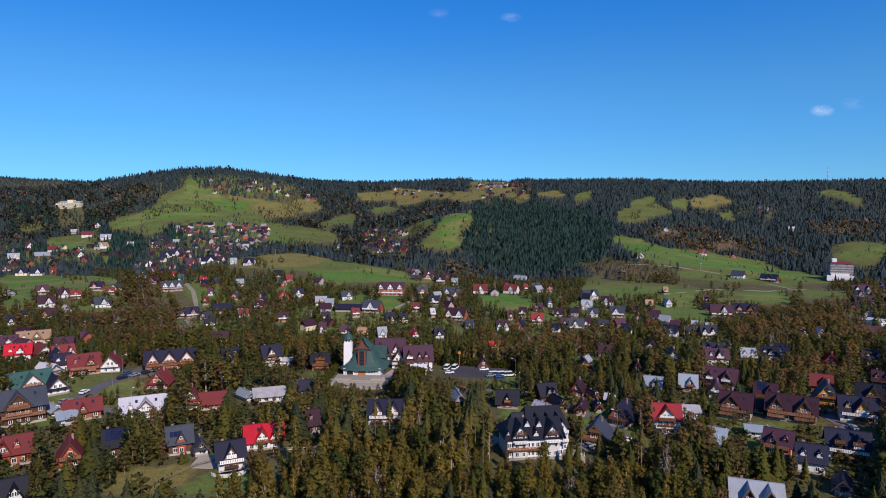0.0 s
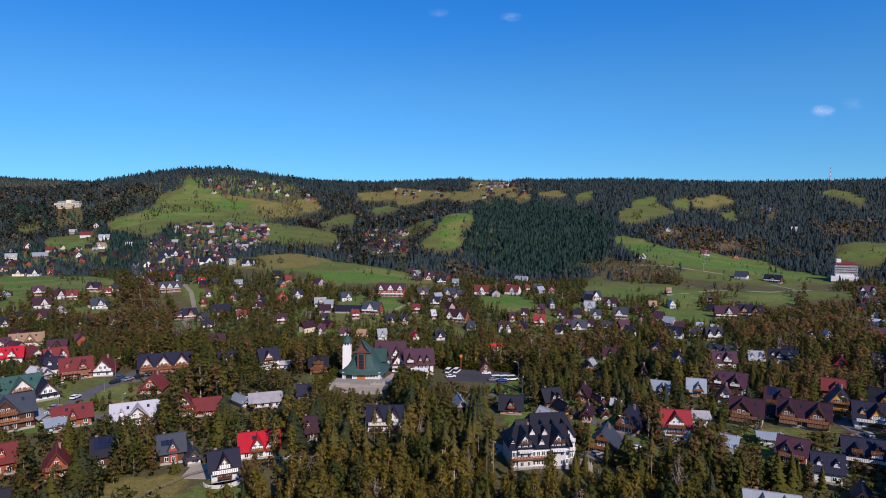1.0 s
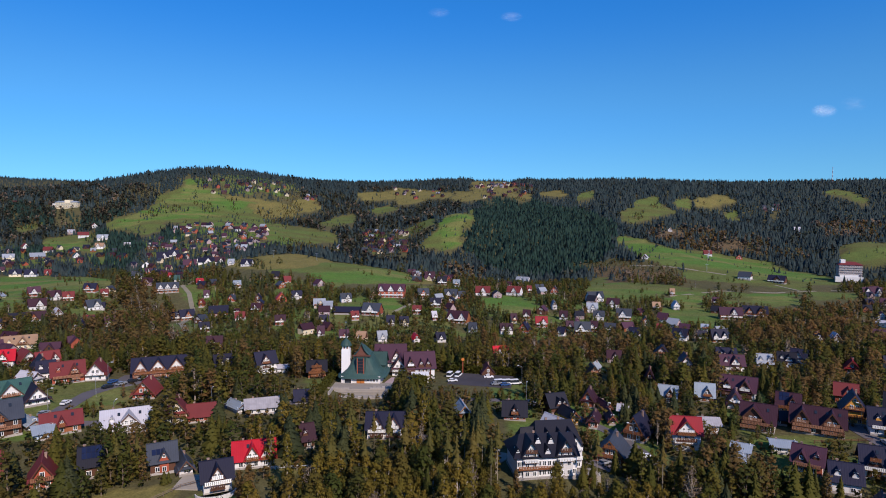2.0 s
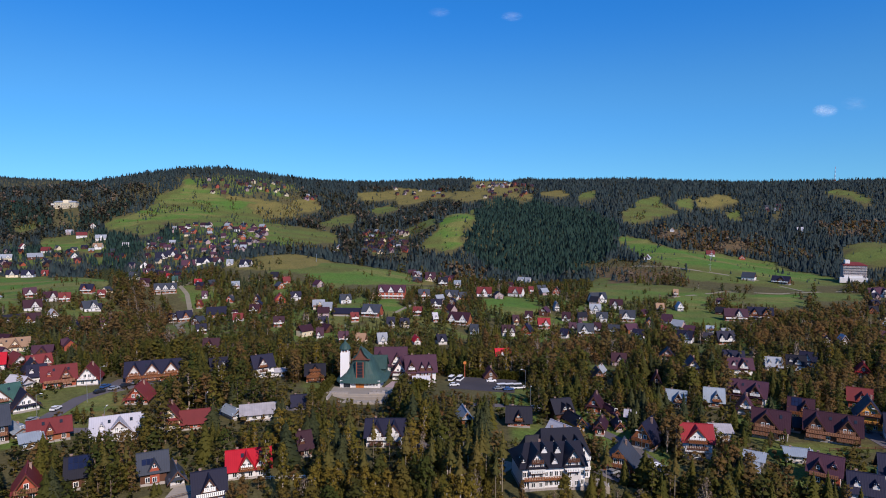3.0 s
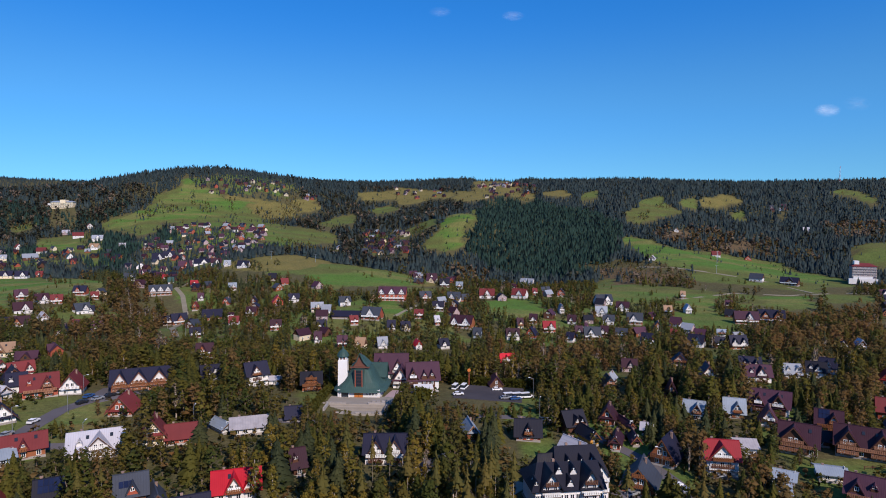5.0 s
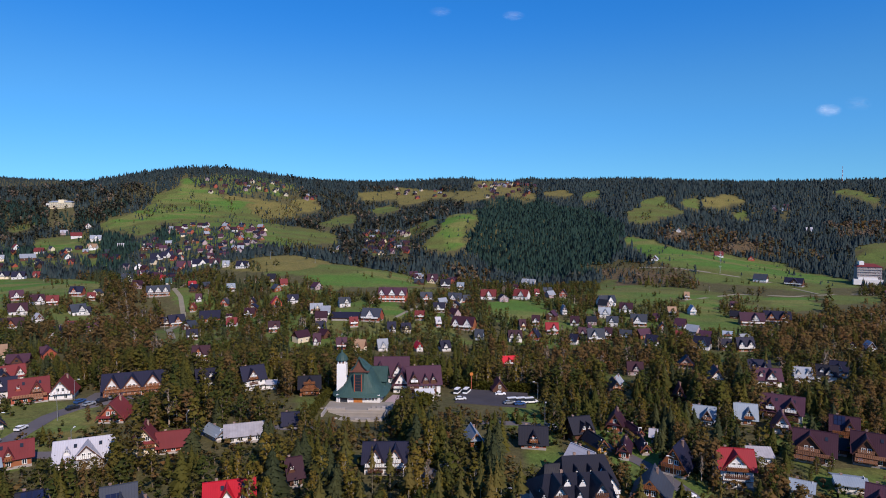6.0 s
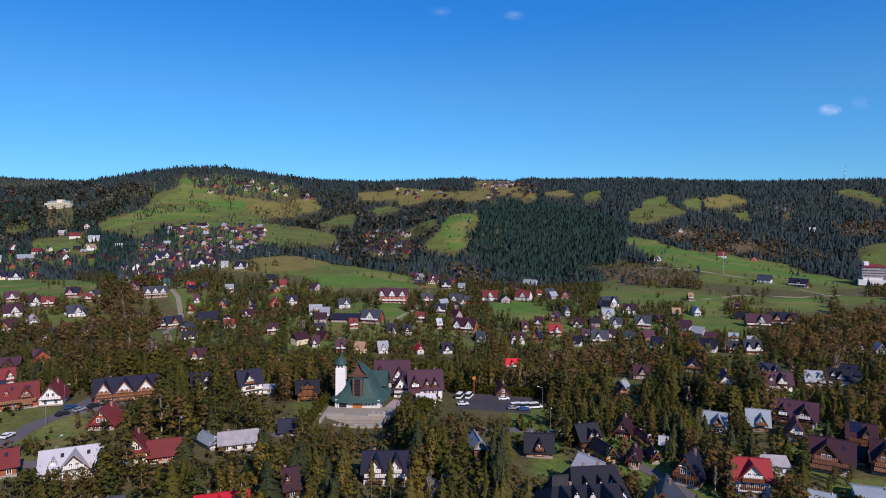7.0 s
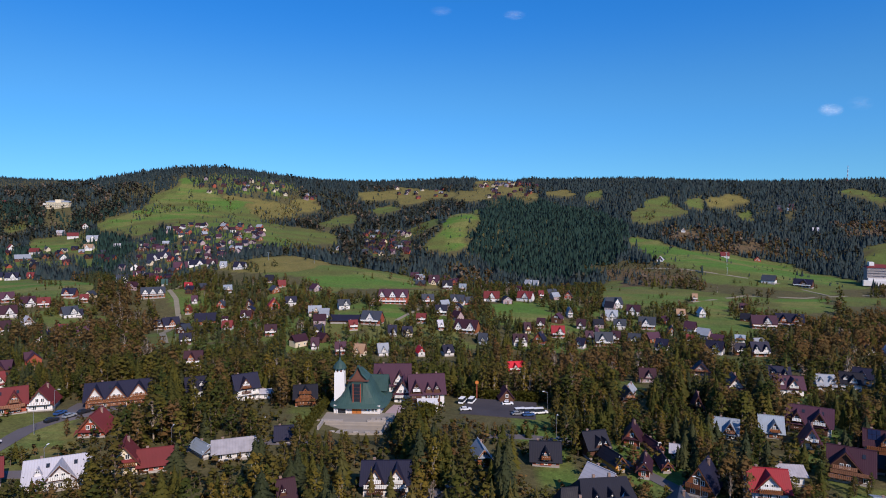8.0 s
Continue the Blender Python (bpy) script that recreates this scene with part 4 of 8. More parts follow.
    house(56.1, 258.6, -20, 4.7, 8.0, 3.2, 3.6, 'brown', 'rose', ridge='y')
    house(52.4, 234.7, -20, 2.9, 8.0, 3.2, 1.8, 'brown', 'rose', ridge='y')
    house(60.7, 252.7, 12, 1.6, 8.0, 2.4, 1.0, 'brown', 'amber', ridge='y')
    house(59.3, 238.8, -4, 2.2, 8.0, 2.4, 1.4, 'brown', 'timber', ridge='y')
    house(50.8, 204.2, -25, 8.5, 9.7, 3.2, 4.7, 'slate', 'timber', ridge='y', balconies=2)
    house(64.5, 223.0, -37, 7.0, 8.1, 3.2, 5.3, 'navy', 'timber', ridge='y', balconies=1)
    house(77.2, 214.9, -11, 8.3, 7.0, 5.4, 4.7, 'crimson', 'white', ridge='x', gables=((-0.3, 5.5),), balconies=2)
    house(91.0, 229.9, -9, 6.1, 7.0, 3.2, 1.4, 'rusty', 'white', ridge='x')
    house(90.2, 266.4, -26, 6.4, 7.0, 2.6, 3.6, 'sky', 'umber', ridge='x', gables=((1.2, 4.0),))
    house(121.4, 329.0, -12, 7.6, 8.6, 3.2, 5.0, 'maroon', 'white', ridge='y')
    house(149.5, 346.0, -14, 9.0, 8.0, 3.2, 5.0, 'navy', 'umber', ridge='x', gables=((2.3, 3.4),), skylights=2)
    house(174.4, 332.1, -26, 7.6, 7.0, 3.2, 4.4, 'dark', 'white', ridge='x', gables=((0.8, 3.1),))
    house(121.4, 271.8, -31, 12.7, 9.5, 3.2, 5.4, 'maroon', 'white', ridge='x', gables=((2.8, 5.1), (-3.8, 3.8),), upper='umber', skylights=2)
    house(105.4, 267.2, -20, 6.4, 7.0, 2.8, 4.0, 'sky', 'timber', ridge='x', gables=((0.9, 3.4),), balconies=1)
    house(109.1, 230.8, -32, 10.2, 7.7, 3.2, 5.8, 'brown', 'umber', ridge='x', gables=((-1.4, 8.0),), balconies=1, skylights=2)
    house(129.2, 248.4, -30, 7.2, 7.0, 3.2, 4.4, 'brown', 'cream', ridge='x', gables=((1.4, 3.6),), balconies=1, upper='umber', solar=(3, 2))
    house(127.8, 227.4, -31, 15.6, 10.0, 3.2, 5.4, 'brown', 'umber', ridge='x', gables=((-4.7, 5.9), (4.1, 6.2),), balconies=1, skylights=4)
    house(146.6, 237.6, -28, 7.6, 8.7, 5.4, 5.3, 'navy', 'amber', ridge='y', balconies=2)
    house(159.5, 261.8, -30, 7.2, 7.0, 3.2, 4.4, 'brick', 'rose', ridge='x', gables=((0.7, 2.9),))
    house(106.8, 210.8, -20, 6.6, 7.0, 2.4, 0.9, 'sky', 'white', ridge='x')
    house(106.1, 195.3, -37, 7.4, 7.0, 3.2, 4.4, 'maroon', 'rose', ridge='x', gables=((-1.5, 3.0),), balconies=1, upper='umber')
    house(87.6, 200.7, -23, 3.0, 7.0, 2.4, 1.2, 'sky', 'rose', ridge='x')
    house(92.6, 208.3, -33, 4.7, 7.0, 2.4, 1.2, 'sky', 'white', ridge='x')
    house(125.0, 191.2, -26, 10.9, 8.2, 3.2, 5.1, 'navy', 'white', ridge='x', gables=((-2.6, 3.3), (2.4, 3.9),), balconies=2, upper='umber', skylights=2)
    house(108.8, 182.9, -26, 6.9, 7.0, 3.2, 4.4, 'navy', 'white', ridge='x')
    house(150.0, 224.2, -26, 11.4, 8.6, 3.2, 5.4, 'navy', 'white', ridge='x', gables=((0.9, 4.6),), balconies=1, upper='amber', skylights=2)
    house(168.1, 242.0, -37, 10.8, 8.1, 3.2, 5.1, 'dark', 'amber', ridge='x', gables=((0.0, 4.3),), upper='amber', skylights=2)
    house(83.4, 164.6, -20, 12.0, 9.9, 2.4, 4.6, 'grey', 'white', ridge='x', gables=((-2.0, 4.5), (3.0, 4.5),), upper='umber', lift=-1.6)
    house(109.2, 168.6, -32, 3.5, 8.0, 2.4, 2.2, 'navy', 'white', ridge='y')
    house(219.2, 319.0, -12, 7.3, 7.0, 3.2, 4.4, 'navy', 'white', ridge='x')
    house(189.6, 268.4, -33, 5.9, 7.0, 3.2, 4.4, 'brown', 'timber', ridge='x')
    house(-126.6, 208.1, 40, 5.1, 7.0, 2.4, 1.4, 'sky', 'blue', ridge='x')
    house(-135.5, 215.7, 50, 3.8, 8.0, 2.4, 1.1, 'sky', 'white', ridge='y')
    house(-180.0, 291.4, 40, 6.6, 8.0, 3.2, 4.1, 'dark', 'umber', ridge='y')
    house(66.6, 248.0, -20, 2.8, 5.0, 2.2, 1.4, 'white', 'umber', ridge='x')
    house(71.4, 316.4, -2, 5.0, 8.0, 2.4, 3.1, 'slate', 'umber', ridge='y', balconies=1)
    house(162.7, 331.9, -15, 6.5, 7.0, 2.4, 4.4, 'grey', 'white', ridge='x')
    house(186.1, 341.4, -37, 6.7, 7.0, 3.2, 4.4, 'navy', 'white', ridge='x', gables=((0.0, 3.3),))
    house(197.4, 316.4, -30, 5.5, 8.0, 3.2, 3.5, 'crimson', 'rose', ridge='y')
    house(142.6, 324.5, -12, 10.3, 7.7, 3.2, 4.8, 'maroon', 'white', ridge='x', gables=((1.0, 4.1),), skylights=2)
    house(125.5, 374.3, -19, 8.2, 7.0, 2.6, 4.2, 'navy', 'mauve', ridge='y', balconies=1)
    house(93.3, 298.8, -17, 3.9, 7.0, 2.6, 4.2, 'maroon', 'umber', ridge='y', balconies=1)
    house(112.8, 256.7, -24, 5.0, 7.0, 2.6, 4.2, 'maroon', 'white', ridge='y', balconies=1)
    house(119.6, 237.1, -27, 5.0, 7.0, 2.4, 2.0, 'dark', 'umber', ridge='x')


near_houses()


def valley_houses():
    house(-580.5, 838.5, 37, 8.5, 7.0, 2.3, 4.0, 'maroon', 'cream', ridge='x', gables=((-1.2, 3.6),), detail=0)
    house(-527.3, 790.4, 16, 13.0, 9.8, 3.3, 5.2, 'navy', 'cream', ridge='x', gables=((0.2, 5.5),), detail=0, upper='white')
    house(-502.9, 781.5, 17, 14.5, 10.9, 3.3, 5.2, 'navy', 'white', ridge='x', gables=((1.9, 6.1),), detail=1)
    house(-498.1, 806.8, 5, 7.6, 7.0, 2.3, 4.2, 'brick', 'rose', ridge='x', gables=((1.0, 3.2),), detail=0, upper='white')
    house(-366.0, 574.5, 44, 10.4, 7.8, 3.3, 4.7, 'maroon', 'rose', ridge='x', gables=((-0.7, 4.4),), detail=1, balconies=1, upper='white')
    house(-340.7, 562.4, 50, 10.9, 8.2, 3.3, 4.5, 'brown', 'white', ridge='x', gables=((0.9, 4.6),), detail=1)
    house(-330.9, 567.4, 24, 9.5, 7.1, 3.3, 4.2, 'brick', 'rose', ridge='x', gables=((0.2, 4.0),), detail=1, balconies=1)
    house(-334.4, 609.0, 6, 12.0, 9.0, 3.3, 4.6, 'navy', 'rose', ridge='x', gables=((-1.0, 5.0),), detail=1, balconies=1)
    house(-315.9, 598.6, 23, 6.6, 7.0, 2.3, 4.0, 'brick', 'timber', ridge='x', gables=((-0.4, 2.8),), detail=1, balconies=1, upper='white')
    house(-296.5, 555.7, 19, 7.1, 7.0, 2.3, 4.0, 'navy', 'white', ridge='x', gables=((0.9, 3.0),), detail=1)
    house(-328.8, 520.5, 39, 13.4, 10.1, 3.3, 5.2, 'brown', 'white', ridge='x', gables=((1.4, 5.6),), detail=1)
    house(-301.2, 551.9, 51, 12.5, 9.4, 3.3, 5.2, 'slate', 'white', ridge='x', gables=((1.4, 5.2),), detail=1)
    house(-303.1, 504.5, 49, 7.2, 7.0, 2.3, 4.1, 'white', 'white', ridge='y', detail=1)
    house(-293.3, 423.7, 43, 5.8, 7.0, 2.3, 3.7, 'navy', 'white', ridge='x', gables=((0.6, 2.4),), detail=1)
    house(-288.7, 457.2, 34, 12.4, 9.3, 3.3, 5.0, 'brown', 'timber', ridge='x', gables=((-1.6, 5.2),), detail=1, balconies=1)
    house(-239.2, 423.2, 7, 7.9, 7.0, 2.3, 4.7, 'navy', 'white', ridge='y', detail=1)
    house(-268.7, 487.8, 22, 7.7, 7.0, 2.3, 3.6, 'brick', 'white', ridge='x', gables=((-0.5, 3.2),), detail=1)
    house(-236.4, 456.6, 39, 7.1, 7.0, 2.3, 4.3, 'maroon', 'white', ridge='x', gables=((-1.0, 3.0),), detail=1)
    house(-272.4, 633.5, 24, 22.0, 12.0, 4.2, 5.0, 'slate', 'timber', ridge='x', gables=((-6.4, 4.8), (0.0, 5.4), (6.4, 4.8)), detail=1, balconies=2, upper='white')
    house(-216.6, 540.9, 39, 13.1, 9.8, 3.3, 5.2, 'navy', 'timber', ridge='x', gables=((0.0, 5.5),), detail=1, balconies=1)
    house(-253.4, 667.0, 24, 7.5, 7.0, 2.3, 3.5, 'crimson', 'white', ridge='x', gables=((-0.2, 3.2),), detail=1)
    house(-311.9, 733.3, -2, 5.2, 7.0, 2.3, 4.3, 'crimson', 'white', ridge='x', gables=((0.7, 2.2),), detail=1)
    house(-287.2, 691.0, 19, 5.9, 7.0, 2.3, 4.0, 'teal', 'white', ridge='x', detail=1)
    house(-228.4, 618.0, 22, 5.1, 7.0, 2.3, 4.0, 'maroon', 'white', ridge='x', gables=((0.7, 2.2),), detail=1)
    house(-191.7, 547.0, 18, 16.8, 12.0, 3.3, 5.2, 'navy', 'timber', ridge='x', detail=1)
    house(-372.5, 809.6, 20, 8.2, 7.0, 2.3, 3.7, 'maroon', 'rose', ridge='x', gables=((-0.5, 3.5),), detail=0, upper='white')
    house(-353.1, 735.6, 48, 12.6, 9.4, 3.3, 5.1, 'slate', 'white', ridge='x', gables=((0.3, 5.3),), detail=1)
    house(-163.7, 439.9, 26, 6.8, 7.0, 2.3, 3.8, 'navy', 'umber', ridge='x', gables=((0.9, 2.9),), detail=1, balconies=1)
    house(-156.2, 493.9, 5, 7.0, 7.0, 2.3, 3.9, 'brick', 'white', ridge='x', gables=((0.2, 2.9),), detail=1)
    house(-197.3, 599.1, -7, 7.5, 7.0, 2.3, 4.1, 'slate', 'rose', ridge='y', detail=1)
    house(-170.9, 591.3, 5, 6.6, 7.0, 2.3, 3.8, 'navy', 'umber', ridge='y', detail=1)
    house(-176.4, 674.3, -2, 8.6, 7.0, 2.3, 4.2, 'dark', 'umber', ridge='x', detail=1)
    house(-159.4, 653.7, 27, 7.4, 7.0, 2.3, 3.6, 'brick', 'rose', ridge='x', detail=1)
    house(-145.1, 573.0, 22, 9.6, 7.2, 3.3, 4.9, 'crimson', 'rose', ridge='y', detail=1)
    house(-132.6, 579.2, 20, 9.7, 7.3, 3.3, 3.9, 'navy', 'white', ridge='x', gables=((-0.5, 4.1),), detail=1)
    house(-88.0, 472.2, 19, 6.6, 7.0, 2.3, 4.1, 'navy', 'white', ridge='x', gables=((-1.7, 2.1), (1.6, 2.2),), detail=1)
    house(-74.0, 505.8, -4, 26.0, 10.0, 1.4, 3.2, 'navy', 'umber', ridge='x', detail=1)
    house(-67.5, 486.1, 16, 6.0, 7.0, 2.3, 3.7, 'brick', 'rose', ridge='x', gables=((0.6, 2.5),), detail=1, balconies=1)
    house(-55.9, 502.3, -15, 15.4, 11.5, 3.3, 5.2, 'slate', 'rose', ridge='x', gables=((0.3, 6.5),), detail=1, balconies=1, upper='white')
    house(-84.1, 550.3, 22, 9.7, 7.3, 3.3, 3.7, 'slate', 'white', ridge='x', gables=((1.3, 4.1),), detail=1)
    house(-46.6, 577.1, -5, 26.0, 12.0, 6.2, 5.2, 'maroon', 'rose', ridge='x', gables=((-8.8, 5.2), (0.0, 5.7), (8.6, 5.2),), detail=1, balconies=1, upper='white')
    house(-62.2, 566.3, -2, 3.8, 7.0, 2.3, 2.3, 'tan', 'timber', ridge='y', detail=1)
    house(-18.6, 584.0, 6, 10.6, 8.0, 3.3, 4.4, 'slate', 'rose', ridge='x', gables=((0.1, 4.5),), detail=1, balconies=1)
    house(-7.1, 538.5, -1, 9.5, 7.1, 3.3, 4.1, 'navy', 'umber', ridge='x', gables=((-0.6, 4.0),), detail=1, balconies=1, upper='white')
    house(-21.4, 511.1, -2, 7.3, 7.0, 2.3, 3.7, 'brick', 'rose', ridge='x', gables=((0.7, 3.1),), detail=1, balconies=1)
    house(-39.6, 475.5, 5, 5.9, 7.0, 2.3, 4.0, 'navy', 'white', ridge='x', gables=((0.9, 2.5),), detail=1)
    house(-29.8, 476.1, 14, 6.7, 7.0, 2.3, 3.5, 'navy', 'cream', ridge='x', gables=((-0.1, 2.8),), detail=1)
    house(-41.7, 429.9, 18, 6.6, 7.0, 2.3, 4.3, 'grey', 'white', ridge='x', gables=((0.1, 2.8),), detail=1)
    house(-19.5, 433.2, 20, 4.5, 7.0, 2.3, 2.8, 'red', 'white', ridge='y', detail=1)
    house(-3.1, 437.6, 24, 6.8, 7.0, 2.3, 3.6, 'navy', 'white', ridge='x', gables=((-0.5, 2.8),), detail=1)
    house(-7.9, 495.6, 16, 3.7, 7.0, 2.3, 3.9, 'white', 'rose', ridge='x', gables=((0.4, 1.6),), detail=1, balconies=1, upper='white')
    house(-1.4, 690.4, -1, 10.8, 8.1, 3.3, 4.2, 'dark', 'umber', ridge='x', gables=((-0.8, 4.5),), detail=1, balconies=1, upper='white')
    house(-33.9, 724.9, 23, 5.2, 7.0, 2.3, 3.6, 'brown', 'white', ridge='x', gables=((0.7, 2.2),), detail=1)
    house(-15.9, 732.8, 17, 12.5, 9.4, 3.3, 4.8, 'brown', 'white', ridge='x', gables=((-1.1, 5.3),), detail=1)
    house(11.2, 495.8, -20, 17.6, 12.0, 3.3, 5.2, 'brown', 'timber', ridge='x', gables=((-4.4, 5.6), (4.2, 6.0),), detail=1, balconies=1, upper='white')
    house(20.8, 470.5, -14, 5.8, 7.0, 2.3, 4.3, 'slate', 'blue', ridge='x', gables=((0.7, 2.4),), detail=1, upper='white')
    house(38.1, 621.8, -8, 14.9, 11.2, 3.3, 5.2, 'brick', 'white', ridge='x', gables=((0.5, 6.2),), detail=1)
    house(69.5, 629.1, -28, 15.1, 11.3, 3.3, 5.2, 'brick', 'white', ridge='x', gables=((1.4, 6.3),), detail=1)
    house(73.8, 840.2, 9, 7.4, 7.0, 2.3, 3.5, 'grey', 'white', ridge='x', gables=((-1.0, 3.1),), detail=0)
    house(105.9, 846.0, -30, 17.0, 12.0, 3.3, 5.2, 'grey', 'white', ridge='x', gables=((-0.1, 7.2),), detail=0)
    house(71.7, 697.1, -27, 5.9, 7.0, 2.3, 3.8, 'brown', 'rose', ridge='x', gables=((-0.3, 2.5),), detail=1, balconies=1, upper='white')
    house(111.1, 643.1, -13, 8.1, 7.0, 2.3, 4.2, 'navy', 'rose', ridge='y', detail=1)
    house(86.2, 647.0, 4, 4.5, 7.0, 2.3, 4.2, 'brick', 'rose', ridge='x', gables=((-0.6, 1.9),), detail=1, balconies=1, upper='white')
    house(45.4, 472.3, 2, 9.7, 7.3, 3.3, 4.1, 'brown', 'white', ridge='x', gables=((-2.4, 3.1), (2.3, 3.3),), detail=1)
    house(60.1, 480.5, -29, 8.3, 7.0, 2.3, 5.1, 'navy', 'rose', ridge='y', detail=1)
    house(75.5, 499.5, -2, 9.6, 7.2, 3.3, 4.3, 'crimson', 'rose', ridge='x', gables=((1.3, 4.0),), detail=1, balconies=1, upper='white')
    house(86.0, 471.1, -34, 5.8, 7.0, 2.3, 3.7, 'navy', 'white', ridge='x', gables=((-0.4, 2.4),), detail=1)
    house(102.4, 477.7, -7, 12.2, 9.2, 3.3, 5.2, 'slate', 'timber', ridge='x', gables=((-1.0, 5.1),), detail=1, balconies=1, upper='white')
    house(123.9, 480.0, -22, 8.3, 7.0, 2.3, 4.3, 'slate', 'timber', ridge='x', gables=((0.9, 3.5),), detail=1, balconies=1, upper='white')
    house(141.8, 602.2, 10, 16.1, 12.0, 3.3, 5.2, 'slate', 'white', ridge='x', gables=((1.7, 6.7),), detail=1)
    house(152.0, 575.9, -20, 11.3, 8.4, 3.3, 4.3, 'brown', 'white', ridge='x', gables=((-0.6, 4.7),), detail=1)
    house(128.3, 555.3, -11, 9.8, 7.4, 3.3, 4.4, 'grey', 'white', ridge='x', gables=((0.6, 4.1),), detail=1)
    house(126.8, 526.2, -14, 9.3, 7.0, 3.3, 3.7, 'slate', 'white', ridge='x', gables=((-0.3, 3.9),), detail=1)
    house(88.1, 553.5, -5, 3.4, 7.0, 2.3, 2.0, 'teal', 'white', ridge='y', detail=1)
    house(98.2, 527.3, -16, 6.7, 7.0, 2.3, 4.2, 'brown', 'white', ridge='x', gables=((-0.3, 2.8),), detail=1)
    house(103.7, 507.8, -34, 5.5, 7.0, 2.3, 2.8, 'maroon', 'white', ridge='y', detail=1)
    house(147.3, 526.3, -15, 12.7, 9.5, 3.3, 5.2, 'slate', 'timber', ridge='x', gables=((-0.8, 5.3),), detail=1, balconies=1, upper='white')
    house(134.8, 457.1, -36, 7.9, 7.0, 2.3, 4.4, 'navy', 'white', ridge='x', gables=((0.2, 3.3),), detail=1)
    house(158.0, 471.1, -16, 5.0, 7.0, 2.3, 3.7, 'brick', 'timber', ridge='x', gables=((0.1, 2.1),), detail=1, balconies=1, upper='white')
    house(157.8, 504.5, -14, 6.3, 7.0, 2.3, 3.8, 'slate', 'timber', ridge='y', detail=1)
    house(175.5, 515.0, -39, 8.2, 7.0, 2.3, 4.4, 'maroon', 'white', ridge='x', detail=1)
    house(187.3, 566.3, -7, 7.0, 7.0, 2.3, 4.3, 'tan', 'umber', ridge='x', gables=((0.2, 3.0),), detail=1, balconies=1)
    house(255.2, 601.3, -18, 5.8, 7.0, 2.3, 4.3, 'maroon', 'rose', ridge='x', gables=((-0.2, 2.4),), detail=1, balconies=1, upper='white')
    house(236.0, 529.2, -14, 19.0, 10.9, 4.2, 5.2, 'maroon', 'timber', ridge='x', gables=((2.0, 6.1),), detail=1, balconies=1, upper='white')
    house(262.0, 540.9, -21, 21.0, 12.0, 4.6, 5.2, 'navy', 'timber', ridge='x', gables=((-4.4, 5.6), (4.2, 6.0),), detail=1, balconies=1)
    house(359.2, 760.5, -40, 15.2, 11.4, 3.3, 5.2, 'slate', 'white', ridge='x', detail=1)
    house(390.1, 746.9, -42, 20.2, 12.0, 3.3, 5.2, 'navy', 'umber', ridge='x', gables=((1.2, 8.5),), detail=1, balconies=1)
    house(230.1, 644.8, -14, 4.5, 7.0, 2.3, 4.3, 'tan', 'timber', ridge='x', gables=((-0.5, 1.9),), detail=1, balconies=1)
    house(158.9, 434.7, -36, 10.3, 7.7, 3.3, 4.4, 'navy', 'white', ridge='x', gables=((1.3, 4.3),), detail=1)
    house(171.4, 430.4, -3, 6.6, 7.0, 2.3, 4.0, 'navy', 'timber', ridge='x', gables=((0.6, 2.8),), detail=1, balconies=1)
    house(179.6, 423.1, -4, 10.7, 8.0, 3.3, 4.6, 'navy', 'timber', ridge='x', gables=((-2.7, 3.4), (2.6, 3.6),), detail=1, balconies=1, upper='white')
    house(447.7, 669.0, -12, 20.8, 12.0, 3.3, 5.2, 'maroon', 'white', ridge='x', gables=((-5.2, 6.7), (5.0, 7.1),), detail=1)
    house(419.2, 609.1, -28, 7.7, 7.0, 2.3, 3.7, 'maroon', 'mauve', ridge='x', gables=((0.8, 3.2),), detail=1, upper='white')
    house(379.1, 555.7, -22, 7.1, 7.0, 2.3, 3.7, 'brick', 'white', ridge='y', detail=1)
    house(309.8, 451.3, -28, 18.1, 12.0, 3.3, 5.2, 'maroon', 'white', ridge='x', detail=1)
    house(366.6, 529.2, -56, 16.2, 12.0, 3.3, 1.2, 'white', 'white', ridge='x', gables=((2.2, 6.8),), detail=1)
    house(247.5, 428.2, -9, 5.2, 7.0, 2.3, 2.6, 'navy', 'white', ridge='y', detail=1)
    house(257.1, 424.8, -10, 5.8, 7.0, 2.3, 3.4, 'white', 'white', ridge='y', detail=1)
    house(34.4, 400.0, 9, 10.0, 7.0, 2.0, 3.6, 'red', 'umber', ridge='x', gables=((-1.0, 3.6),), detail=1, balconies=1, upper='white')
    house(94.2, 361.5, -12, 8.0, 7.0, 2.6, 3.6, 'brown', 'mauve', ridge='x', gables=((0.6, 3.4),), detail=1)
    house(19.8, 309.6, 5, 6.5, 7.0, 2.3, 3.3, 'maroon', 'umber', ridge='y', detail=1)
    house(75.5, 328.0, -29, 4.8, 7.0, 2.3, 2.4, 'grey', 'umber', ridge='y', detail=1)
    house(-54.8, 426.5, -14, 6.6, 7.0, 2.3, 4.2, 'tan', 'cream', ridge='x', gables=((-0.5, 2.8),), detail=1)
    house(-84.2, 440.4, 8, 4.6, 7.0, 2.3, 4.1, 'maroon', 'white', ridge='x', gables=((-0.7, 1.9),), detail=1)
    house(-228.0, 745.0, -5, 14.0, 9.0, 2.8, 4.8, 'navy', 'white', ridge='x', gables=((1.6, 5.4),), detail=1)
    house(-254.4, 768.4, 8, 7.7, 7.0, 2.3, 4.3, 'grey', 'white', ridge='x', gables=((-0.2, 3.3),), detail=1)
    house(277.1, 876.4, -29, 7.7, 7.0, 2.3, 4.4, 'white', 'white', ridge='y', detail=0)
